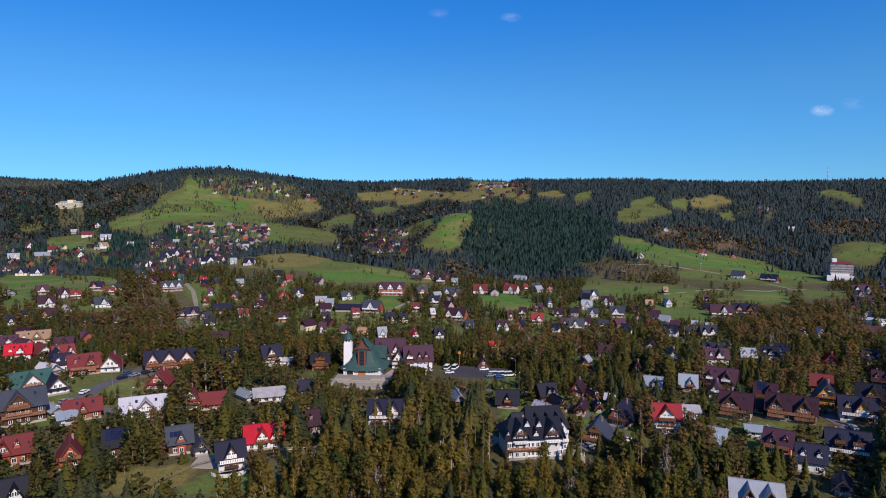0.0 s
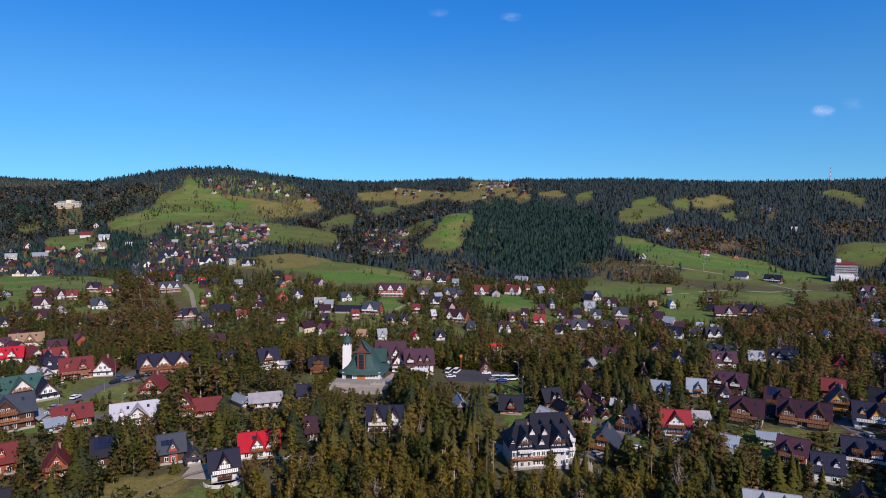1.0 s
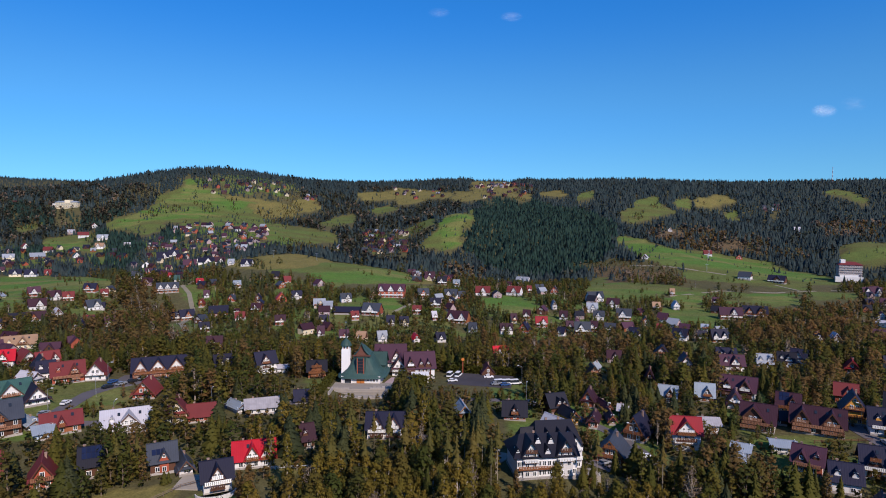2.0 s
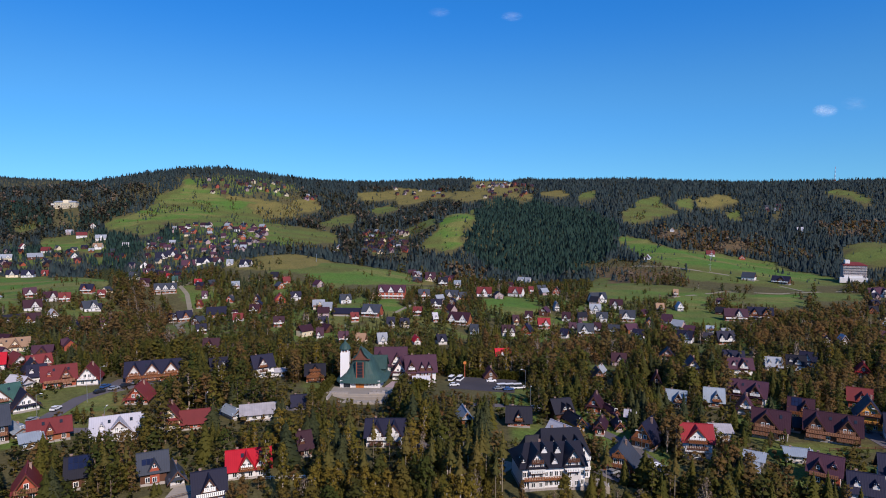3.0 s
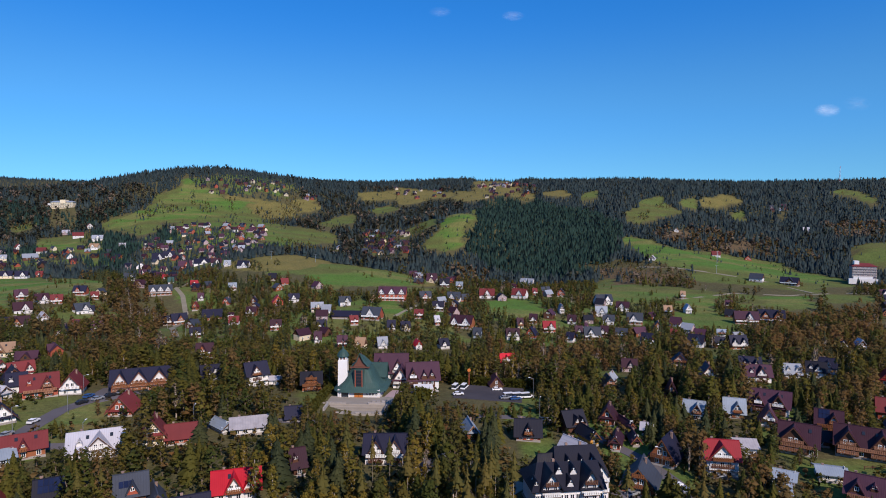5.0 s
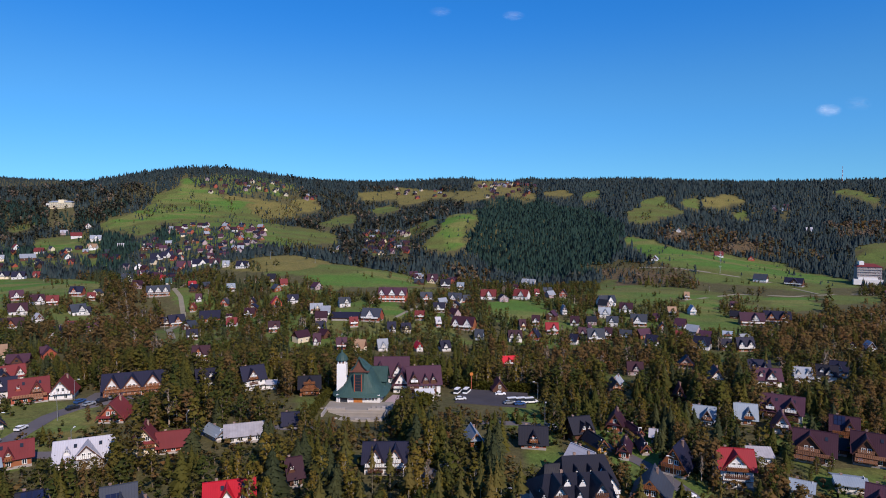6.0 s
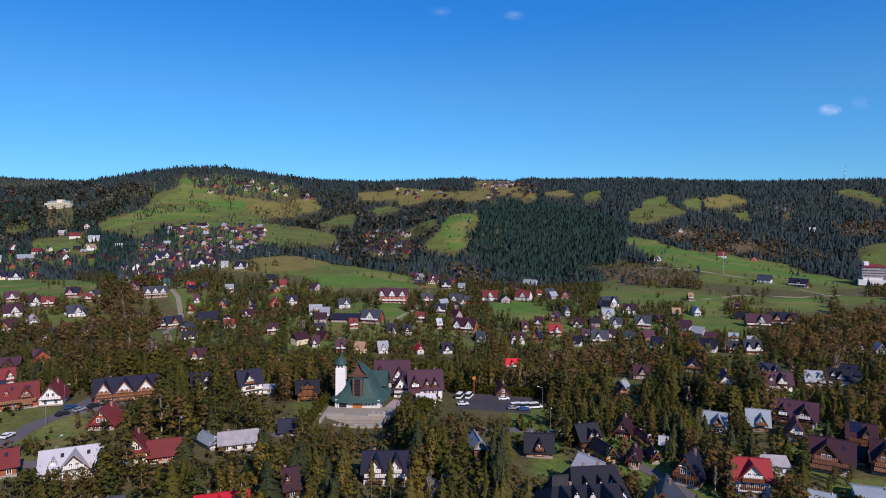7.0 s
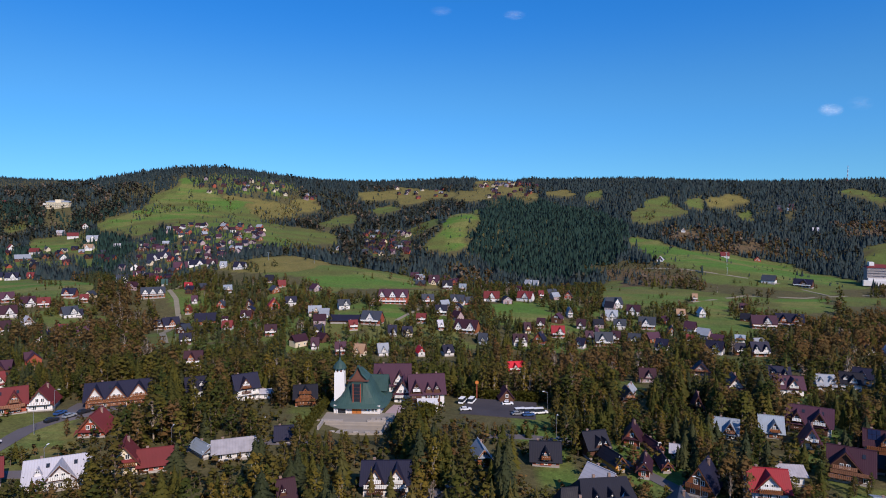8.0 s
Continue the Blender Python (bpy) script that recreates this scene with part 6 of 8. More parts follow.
terrace(-60.0, 172.8, 25, 4.9)


def garage(x, y):
    root = thing("garage", x, y, 5, "white plastered flat-roofed garage with a dark opening", "garage")
    FOOTPRINTS.append((x, y, 4, 3))
    bm = bmesh.new()
    box(bm, -3.6, 3.6, -3, 3, -2, 3.2)
    part("wall", bm, WALL["white"], root)
    bm = bmesh.new()
    box(bm, -3.9, 3.9, -3.3, 3.2, 3.2, 3.45)
    part("roof", bm, WALL["white"], root)
    # the opening's inner shade is a flat dark plate on the front
    bm = bmesh.new()
    box(bm, -1.7, 1.7, -3.06, -3.0, 0.1, 2.4)
    part("garage_door", bm, GLASS, root)


garage(-11.4, 291.0)


def hedge(points, height, width, label):
    """A clipped hedge of dense small sprays along a line."""
    v, t = [], []
    r = np.random.default_rng(11)
    for (x0, y0), (x1, y1) in zip(points, points[1:]):
        n = int(math.hypot(x1 - x0, y1 - y0) * 90)
        for _ in range(n):
            f = r.random()
            px = x0 + (x1 - x0) * f + r.uniform(-width, width) / 2
            py = y0 + (y1 - y0) * f + r.uniform(-width, width) / 2
            c = np.array((px, py, ground_z(px, py) + height * (1 - r.random() ** 2)))
            s = r.uniform(0.25, 0.5)
            k = len(v)
            v += [c + r.normal(size=3) * s, c + r.normal(size=3) * s, c + r.normal(size=3) * s]
            t.append((k, k + 1, k + 2))
    HEDGES.append((np.array(v), np.array(t), label))


HEDGES = []
hedge([(-51.5, 250), (-49.5, 300)], 2.6, 2.2, "tall clipped green hedge along the church path")
hedge([(-22, 262), (-14, 275), (-9, 284), (-14, 288)], 3.4, 3.2, "dense dark green conifer hedge beside the forecourt")
hedge([(2, 314), (32, 309)], 4.0, 3.0, "tall dense hedge behind the car park")


# ---- large buildings that stand alone ----
def guesthouse(x, y, turn):
    """The big white guesthouse: a long main roof with hipped end, a higher cross wing, dormer gables and balconies."""
    root = thing("guesthouse", x, y, turn, "large white guesthouse with charcoal roofs, gables and balconies", "guesthouse", z=ground_z(x, y) - 0.3)
    FOOTPRINTS.append((x, y, 12, 14))
    R, W = ROOF["dark"], WALL["white"]
    bm = bmesh.new()
    box(bm, -9.9, 8.5, -6.5, 6.5, -2.5, 0.6)
    part("plinth", bm, STONE, root)
    bm = bmesh.new()
    box(bm, -9.6, 8.2, -6.2, 6.2, 0.6, 7.2)
    part("wall", bm, W, root)
    bm = bmesh.new()
    e, t = 6.5, 11.2
    slab(bm, [(-7.6, 0, t), (8.8, 0, t), (8.8, -7.3, e), (-10.8, -7.3, e)], 0.25)
    slab(bm, [(-7.6, 0, t), (8.8, 0, t), (8.8, 7.3, e), (-10.8, 7.3, e)], 0.25)
    slab(bm, [(-7.6, 0, t), (-10.8, -7.3, e), (-10.8, 7.3, e)], 0.25)
    part("roof", bm, R, root)
    # the higher wing behind, with its ridge along the front, and a low link beside it
    bm = bmesh.new()
    box(bm, -1.0, 12.4, 3.5, 15.0, 0.6, 6.6)
    part("wing_wall", bm, W, root)
    bm = bmesh.new()
    slab(bm, [(-0.2, 9.2, 11.9), (11.6, 9.2, 11.9), (13.2, 2.4, 6.2), (-1.8, 2.4, 6.2)], 0.25)
    slab(bm, [(-0.2, 9.2, 11.9), (11.6, 9.2, 11.9), (13.2, 16.0, 6.2), (-1.8, 16.0, 6.2)], 0.25)
    slab(bm, [(-0.2, 9.2, 11.9), (-1.8, 2.4, 6.2), (-1.8, 16.0, 6.2)], 0.25)
    slab(bm, [(11.6, 9.2, 11.9), (13.2, 2.4, 6.2), (13.2, 16.0, 6.2)], 0.25)
    part("wing_roof", bm, R, root)
    bm = bmesh.new()
    box(bm, -5.6, -1.0, 5.0, 12.0, -1.0, 5.0)
    part("link_wall", bm, W, root)
    bm = bmesh.new()
    slab(bm, [(-5.0, 8.5, 10.2), (0.5, 8.5, 10.4), (0.5, 4.2, 4.9), (-6.6, 4.2, 4.9)], 0.2)
    slab(bm, [(-5.0, 8.5, 10.2), (0.5, 8.5, 10.4), (0.5, 12.8, 4.9), (-6.6, 12.8, 4.9)], 0.2)
    slab(bm, [(-5.0, 8.5, 10.2), (-6.6, 4.2, 4.9), (-6.6, 12.8, 4.9)], 0.2)
    part("link_roof", bm, R, root)
    for cx in (-5.6, 4.6):
        gable_front(root, cx, 4.6, -6.75, -0.2, 0.6, 7.9, 3.5, R, W, W, over=0.8, windows=1, floors=(1.0, 3.7, 6.2))
        bargeboards(root, cx, 3.1, -7.6, 7.9, 3.5, 1.52, R)
        balcony(root, cx - 2.1, cx + 2.1, -6.75, 5.3, 1.1, FRAME)
        balcony(root, cx - 1.7, cx + 1.7, -6.75, 8.0, 0.9, TIMBER)
    for cx, y0, z in ((-0.5, -6.3, 6.9), (-9.2, -5.6, 6.6), (1.2, -3.4, 8.9), (-2.6, -3.2, 9.0)):
        gable_front(root, cx, 1.7, y0, y0 + 3.0, z - 0.8, z + 0.9, 1.5, R, W, W, over=0.3, windows=1)
    for cx in (2.5, 6.2, 9.6):
        gable_front(root, cx, 1.8, 4.6, 7.6, 7.2, 8.6, 1.6, R, W, W, over=0.3, windows=1)
    gable_front(root, 9.4, 4.0, -1.6, 5.0, 0.6, 7.2, 3.0, R, W, W, windows=1, floors=(1.0, 3.8))
    balcony(root, 7.5, 11.3, -1.6, 6.2, 1.0, FRAME)
    balcony(root, 7.5, 11.3, -1.6, 3.4, 1.0, FRAME)
    for z in (1.0, 3.7):
        for wx in (-9.0, -7.9, -2.9, -1.5, 0.0, 1.5, 7.4):
            window(root, wx, -6.22, z, 1.1, 1.5)
        for wy in (5.5, 8.5, 11.5):
            window(root, 12.42, wy, z, 1.1, 1.5, 90)
    balcony(root, -9.4, 2.5, -6.2, 3.1, 1.3)
    for cx, cy in ((-3, 0.8), (7.5, 10.0), (3.4, 9.6)):
        bm = bmesh.new()
        box(bm, cx - 0.32, cx + 0.32, cy - 0.3, cy + 0.3, 8, 11.7 if cx < 0 else 12.5)
        part("chimney", bm, CHIMNEY, root)
    bm = bmesh.new()
    box(bm, 8.5, 15, -7.5, -1.8, -2.0, 0.5)
    terrace = part("terrace", bm, PAVING, root)
    for k in range(8):
        bm = bmesh.new()
        box(bm, 8.7 + k * 0.85, 8.8 + k * 0.85, -7.5, -7.4, 0.5, 1.5)
        part("baluster", bm, FRAME, terrace)
    root.scale = (0.96, 0.96, 0.96)


guesthouse(27.4, 191.2, 7)


def block(name, x, y, turn, w, d, floors, storey, wall, roof, label, cols, category="hotel", z=None):
    """A large flat-sided building with storeys of windows and a low hipped roof."""
    root = thing(name, x, y, turn, label, category, z=z)
    FOOTPRINTS.append((x, y, max(w, d) * 0.5, floors * storey))
    top = floors * storey
    bm = bmesh.new()
    box(bm, -w / 2, w / 2, -d / 2, d / 2, -6, top)
    part("wall", bm, WALL[wall], root)
    bm = bmesh.new()
    loft(bm, [[(-w / 2 - 0.8, -d / 2 - 0.8, top), (w / 2 + 0.8, -d / 2 - 0.8, top), (w / 2 + 0.8, d / 2 + 0.8, top), (-w / 2 - 0.8, d / 2 + 0.8, top)],
              [(-w / 2 - 0.8, -d / 2 - 0.8, top + 0.6), (w / 2 + 0.8, -d / 2 - 0.8, top + 0.6), (w / 2 + 0.8, d / 2 + 0.8, top + 0.6), (-w / 2 - 0.8, d / 2 + 0.8, top + 0.6)],
              [(-w / 2 + d * 0.35, -0.6, top + d * 0.22), (w / 2 - d * 0.35, -0.6, top + d * 0.22), (w / 2 - d * 0.35, 0.6, top + d * 0.22), (-w / 2 + d * 0.35, 0.6, top + d * 0.22)]])
    part("roof", bm, ROOF[roof], root)
    for f in range(floors):
        bm = bmesh.new()
        box(bm, -w / 2 - 0.25, w / 2 + 0.25, -d / 2 - 0.9, -d / 2, f * storey - 0.12, f * storey + 0.12)
        box(bm, -w / 2 - 0.25, w / 2 + 0.25, -d / 2 - 0.9, -d / 2 - 0.8, f * storey + 0.12, f * storey + 1.0)
        part("balcony", bm, STONE if wall == "mauve" else WALL[wall], root)
        for k in range(cols):
            window(root, -w / 2 + (k + 0.5) * w / cols, -d / 2 - 0.02, f * storey + 0.9, w / cols * 0.5, 1.3)
    return root


hotel = block("hotel", 512, 806, -22, 25, 18, 5, 3.0, "mauve", "brick", "five-storey pinkish hotel block with a red-brown roof", 10, z=-0.5)
bm = bmesh.new()
box(bm, -10, -5, -5, 4, 12, 21.5)
part("lift_tower", bm, WALL["white"], hotel, "white lift tower")
bm = bmesh.new()
box(bm, -17, 15, -15, -9.95, -6, 0.6)
box(bm, -12, 8, -13, -9.95, 0.6, 3.0)
part("podium", bm, WALL["white"], hotel, "white terrace podium")
sanatorium = block("sanatorium", -745, 1272, 4, 42, 13, 3, 3.2, "cream", "grey", "long pale sanatorium building standing on the wooded hill", 13)
bm = bmesh.new()
box(bm, -3, 7, -7.5, 5.5, 8, 14.5)
part("central_tower", bm, WALL["cream"], sanatorium)
bm = bmesh.new()
box(bm, -28, -21.1, -4, 6, -6, 7.5)
part("side_wing", bm, WALL["white"], sanatorium)


def mast(x, y):
    root = thing("radio_mast", x, y, 0, "slender red and white banded lattice radio mast", "mast")
    red = surface("red_mast_paint", (0.5, 0.05, 0.04), 0.6)
    for k in range(9):
        bm = bmesh.new()
        z0, z1 = k * 5.0, (k + 1) * 5.0
        for a in (0.5, 2.6, 4.7):
            r0, r1 = 1.5 - 0.14 * k, 1.5 - 0.14 * (k + 1)
            c0, c1 = Vector((math.cos(a) * r0, math.sin(a) * r0, z0)), Vector((math.cos(a) * r1, math.sin(a) * r1, z1))
            q = Vector((0.16, 0, 0))
            p = Vector((0, 0.16, 0))
            slab(bm, [c0 - q - p, c0 + q - p, c1 + q + p, c1 - q + p], 0.3)
            b = a + 2.1
            c2 = Vector((math.cos(b) * r1, math.sin(b) * r1, z1))
            slab(bm, [c0 - q, c0 + q, c2 + q, c2 - q], 0.15)
        box(bm, -r1, r1, -0.12, 0.12, z1 - 0.2, z1)
        part("mast_section", bm, red if k % 2 == 0 else FRAME, root)
    return root


mast(947, 1551)


# ---- vehicles, lamps, fences and other small things ----
PAINT = {"white": surface("white_car_paint", (0.75, 0.76, 0.78), 0.3, spread=0.04), "silver": surface("silver_car_paint", (0.42, 0.44, 0.47), 0.3, 0.5, spread=0.05),
         "black": surface("dark_car_paint", (0.02, 0.022, 0.03), 0.3, spread=0.1), "red": surface("red_car_paint", (0.45, 0.02, 0.02), 0.3, spread=0.05), "blue": surface("blue_car_paint", (0.03, 0.08, 0.22), 0.3, spread=0.05)}


def vehicle(x, y, turn, colour, van=False):
    words = {"white": "white", "silver": "silver", "black": "dark", "red": "red", "blue": "blue"}[colour]
    root = thing("van" if van else "car", x, y, turn, "%s parked %s standing on asphalt" % (words, "minibus van" if van else "passenger car"), "van" if van else "car", "parked vehicles", z=ground_z(x, y) + 0.28)
    L, w, h = (5.6, 2.0, 2.3) if van else (4.4, 1.78, 1.45)
    bm = bmesh.new()
    prism(bm, [(-L / 2, 0.35), (L / 2, 0.35), (L / 2, 0.8), (L / 2 - 0.1, 0.95), (L * 0.28, 1.0), (-L / 2 + 0.05, 1.0)], -w / 2, w / 2)
    bmesh.ops.bevel(bm, geom=[e for e in bm.edges], offset=0.06, segments=1, affect="EDGES")
    part("body", bm, PAINT[colour], root)
    bm = bmesh.new()
    if van:
        prism(bm, [(-L / 2 + 0.05, 1.0), (L * 0.3, 1.0), (L * 0.18, h - 0.15), (-L / 2 + 0.1, h - 0.15)], -w / 2 + 0.06, w / 2 - 0.06)
    else:
        prism(bm, [(-L * 0.42, 1.0), (L * 0.24, 1.0), (L * 0.06, h - 0.1), (-L * 0.3, h - 0.1)], -w / 2 + 0.1, w / 2 - 0.1)
    part("glazing", bm, GLASS, root)
    bm = bmesh.new()
    x0, x1 = (-L / 2 + 0.08, L * 0.19) if van else (-L * 0.31, L * 0.07)
    box(bm, x0, x1, -w / 2 + 0.08, w / 2 - 0.08, h - 0.12, h)
    part("roof_panel", bm, PAINT[colour], root)
    for sx in (-0.3, 0.31):
        for sy in (-1, 1):
            bm = bmesh.new()
            bmesh.ops.create_cone(bm, cap_ends=True, segments=12, radius1=0.34, radius2=0.34, depth=0.22, matrix=pose(L * sx, sy * (w / 2 - 0.08), 0.34, 90))
            part("wheel", bm, RUBBER, root)


for k, (vx, vy, vt, vc, van) in enumerate(((2.2, 304, 70, "white", True), (6.0, 305, 70, "white", True), (3, 291, 10, "white", False), (20, 303, 5, "white", False), (24, 289, 12, "white", True),
                                          (27.5, 289.5, 12, "white", True), (31, 290, 12, "white", True), (22, 287, 12, "silver", False), (26, 286, 12, "blue", False))):
    vehicle(vx, vy, vt, vc, van)
for vx, vy, vt, vc in ((-135, 262, 60, "black"), (-132, 267, 65, "silver"), (-130, 272, 65, "black"), (-128, 277, 65, "silver"), (-137, 270, 75, "blue"), (-138.5, 240, 85, "white"), (-139, 228, 80, "silver"),
                       (61, 206, 20, "white"), (63, 203, 70, "silver"), (-8, 209, 60, "silver"), (-6, 214, 70, "black"), (-3, 222, 50, "silver"), (14, 204, 40, "silver"), (47, 199, 30, "silver"), (53, 240, 20, "red"), (33, 258, 10, "silver"),
                       (142, 214, 80, "silver"), (140, 198, 85, "black"), (150, 239, 30, "white"), (-72, 243, 30, "black")):
    vehicle(vx, vy, vt, vc)


def street_lamp(x, y, turn=0.0):
    root = thing("street_lamp", x, y, turn, "grey steel street lamp with a curved arm", "lamp", "street lamps")
    bm = bmesh.new()
    bmesh.ops.create_cone(bm, cap_ends=True, segments=8, radius1=0.11, radius2=0.06, depth=8.3, matrix=pose(0, 0, 3.9))
    part("pole", bm, STEEL, root)
    bm = bmesh.new()
    slab(bm, [(0, -0.05, 8.0), (0, 0.05, 8.0), (1.6, 0.05, 8.5), (1.6, -0.05, 8.5)], 0.1)
    part("arm", bm, STEEL, root)
    bm = bmesh.new()
    box(bm, 1.3, 2.1, -0.16, 0.16, 8.38, 8.54)
    part("lamp_head", bm, FRAME, root)


for lx, ly, lt in ((-133, 250, 180), (-140, 272, 0), (-84, 236, 90), (-60, 245, 90), (-110, 219, 90), (60, 214, 180), (32, 262, 270), (146, 232, 180), (34, 292, 180), (-140, 232, 0), (-172, 445, 0), (-208, 500, 0)):
    street_lamp(lx, ly, lt)


def round_sign(x, y):
    root = thing("round_sign", x, y, 0, "round orange sign board on a tall red post", "sign")
    bm = bmesh.new()
    box(bm, -0.16, 0.16, -0.16, 0.16, -0.5, 7.0)
    part("post", bm, WALL["rose"], root)
    bm = bmesh.new()
    bmesh.ops.create_cone(bm, cap_ends=True, segments=20, radius1=0.75, radius2=0.75, depth=0.25, matrix=pose(0, -0.05, 7.6, 90))
    part("board", bm, DOOR, root)


round_sign(8.2, 310)


def rail_fence(points, label, height=1.3, mm=None):
    root = thing("fence", points[0][0], points[0][1], 0, label, "fence")
    ox, oy, oz = root.location
    for (x0, y0), (x1, y1) in zip(points, points[1:]):
        n = max(1, int(math.hypot(x1 - x0, y1 - y0) / 2.5))
        for i in range(n):
            a, b = i / n, (i + 1) / n
            pa, pb = ((x0 + (x1 - x0) * q, y0 + (y1 - y0) * q) for q in (a, b))
            za, zb = ground_z(*pa), ground_z(*pb)
            bm = bmesh.new()
            box(bm, pa[0] - ox - 0.07, pa[0] - ox + 0.07, pa[1] - oy - 0.07, pa[1] - oy + 0.07, za - oz - 0.4, za - oz + height)
            part("post", bm, mm or TIMBER, root)
            bm = bmesh.new()
            for hgt in (0.5, 0.95):
                slab(bm, [(pa[0] - ox, pa[1] - oy, za - oz + hgt), (pb[0] - ox, pb[1] - oy, zb - oz + hgt), (pb[0] - ox, pb[1] - oy, zb - oz + hgt + 0.16), (pa[0] - ox, pa[1] - oy, za - oz + hgt + 0.16)], 0.05)
            part("rail", bm, mm or TIMBER, root)


rail_fence([(-80, 152), (-76, 163), (-70, 175), (-62, 182)], "weathered grey wooden rail fence across the meadow", 1.1, mm=BARK)
rail_fence([(-52, 188.5), (-40, 190.5), (-33, 191)], "white garden fence before the red-roofed house", 1.4, FRAME)
rail_fence([(238, 455), (262, 452), (285, 458)], "pale wooden fence beside navy-roofed chalets", 1.4, WALL["amber"])
rail_fence([(120, 216), (140, 217)], "dark wooden garden fence below the timber chalets", 1.2)


def ski_pylon(x, y):
    root = thing("lift_pylon", x, y, 0, "slim steel drag-lift pylon on the meadow", "pylon", "ski lift pylons")
    bm = bmesh.new()
    box(bm, -0.15, 0.15, -0.15, 0.15, -0.6, 9)
    part("post", bm, STEEL, root)
    bm = bmesh.new()
    box(bm, -1.8, 1.8, -0.12, 0.12, 8.7, 9.0)
    part("crossbar", bm, STEEL, root)


for px, py in ((330, 800), (352, 850), (374, 900), (396, 950), (-150, 760), (-205, 775), (-330, 1180), (-345, 1110)):
    ski_pylon(px, py)


# ---- a few small fair-weather clouds, far off ----
def cloud(x, y, z, w, h, seed, strength):
    m, n, l, b = nodes_of("thin_cloud")
    tc = n.new("ShaderNodeTexCoord")
    no = n.new("ShaderNodeTexNoise")
    no.noise_dimensions = "4D"
    no.inputs["W"].default_value, no.inputs["Scale"].default_value, no.inputs["Detail"].default_value, no.inputs["Roughness"].default_value = seed, 1.6, 5, 0.5
    l.new(tc.outputs["Generated"], no.inputs["Vector"])
    gr = n.new("ShaderNodeTexGradient")
    gr.gradient_type = "SPHERICAL"
    mp = n.new("ShaderNodeMapping")
    mp.inputs["Location"].default_value, mp.inputs["Scale"].default_value = (-1, 0, -1), (2, 0, 2)
    l.new(tc.outputs["Generated"], mp.inputs["Vector"])
    l.new(mp.outputs[0], gr.inputs["Vector"])
    add = n.new("ShaderNodeMath")
    add.operation = "MULTIPLY"
    l.new(gr.outputs["Fac"], add.inputs[0])
    l.new(times(n, l, no.outputs["Fac"], 2.4, -0.7), add.inputs[1])
    add.use_clamp = True
    l.new(times(n, l, add.outputs[0], strength), b.inputs["Alpha"])
    b.inputs["Base Color"].default_value = (0.85, 0.82, 0.88, 1)
    b.inputs["Roughness"].default_value = 1.0
    bm = bmesh.new()
    k = 14
    grid = [[bm.verts.new(((i / k - 0.5) * w, 1.5 * math.sin(i * 0.4 + seed) * math.cos(j * 0.4), (j / k - 0.5) * h)) for i in range(k + 1)] for j in range(k + 1)]
    for j in range(k):
        for i in range(k):
            bm.faces.new((grid[j][i], grid[j][i + 1], grid[j + 1][i + 1], grid[j + 1][i]))
    ob = tagged(part("cloud", bm, m, None, "small thin white cloud in a clear sky"), "", "cloud", "clouds", "structure")
    ob.matrix_world = pose(x, y, z)
    ob.visible_shadow = False


cloud(2510, 4200, 751, 181, 90, 1.7, 0.46)
cloud(451, 4200, 1355, 151, 68, 4.2, 0.20)
cloud(-22, 4200, 1380, 151, 68, 7.9, 0.11)
cloud(2704, 4200, 795, 188, 98, 9.3, 0.10)


# ---- trees ----
rng = np.random.default_rng(5)


def tube(p0, p1, r0, r1, sides=5):
    """A tapered limb as vertices and triangles."""
    p0, p1 = np.array(p0, float), np.array(p1, float)
    d = p1 - p0
    a = np.cross(d, (0.3, 0.9, 0.2))
    a /= np.linalg.norm(a) + 1e-9
    b = np.cross(d, a)
    b /= np.linalg.norm(b) + 1e-9
    an = np.arange(sides) * 2 * math.pi / sides
    ring = np.cos(an)[:, None] * a + np.sin(an)[:, None] * b
    v = np.concatenate([np.hstack([p0 + ring * r0, ring]), np.hstack([p1 + ring * r1, ring])])
    t = []
    for i in range(sides):
        j = (i + 1) % sides
        t += [(i, j, sides + j), (i, sides + j, sides + i)]
    return v, np.array(t)


def joined(pieces, forked=False):
    """Pieces put into one skin; forked: each one grows out of the first."""
    vs, ts, k = [], [], 0
    for v, t in pieces:
        vs.append(v)
        ts.append(t + k)
        if forked and k:
            ts.append(np.array([(len(pieces[0][0]) - 1, k, k + 1)]))
        k += len(v)
    return np.concatenate(vs), np.concatenate(ts)


def rounded(v, up):
    """Adds to each vertex the direction in which the crown's surface faces there."""
    v = np.array(v, float)
    n = v * (1, 1, 0)
    n /= np.linalg.norm(n, axis=1)[:, None] + 1e-4
    return np.hstack([v, n + (0, 0, up) + rng.normal(size=v.shape) * 0.30])


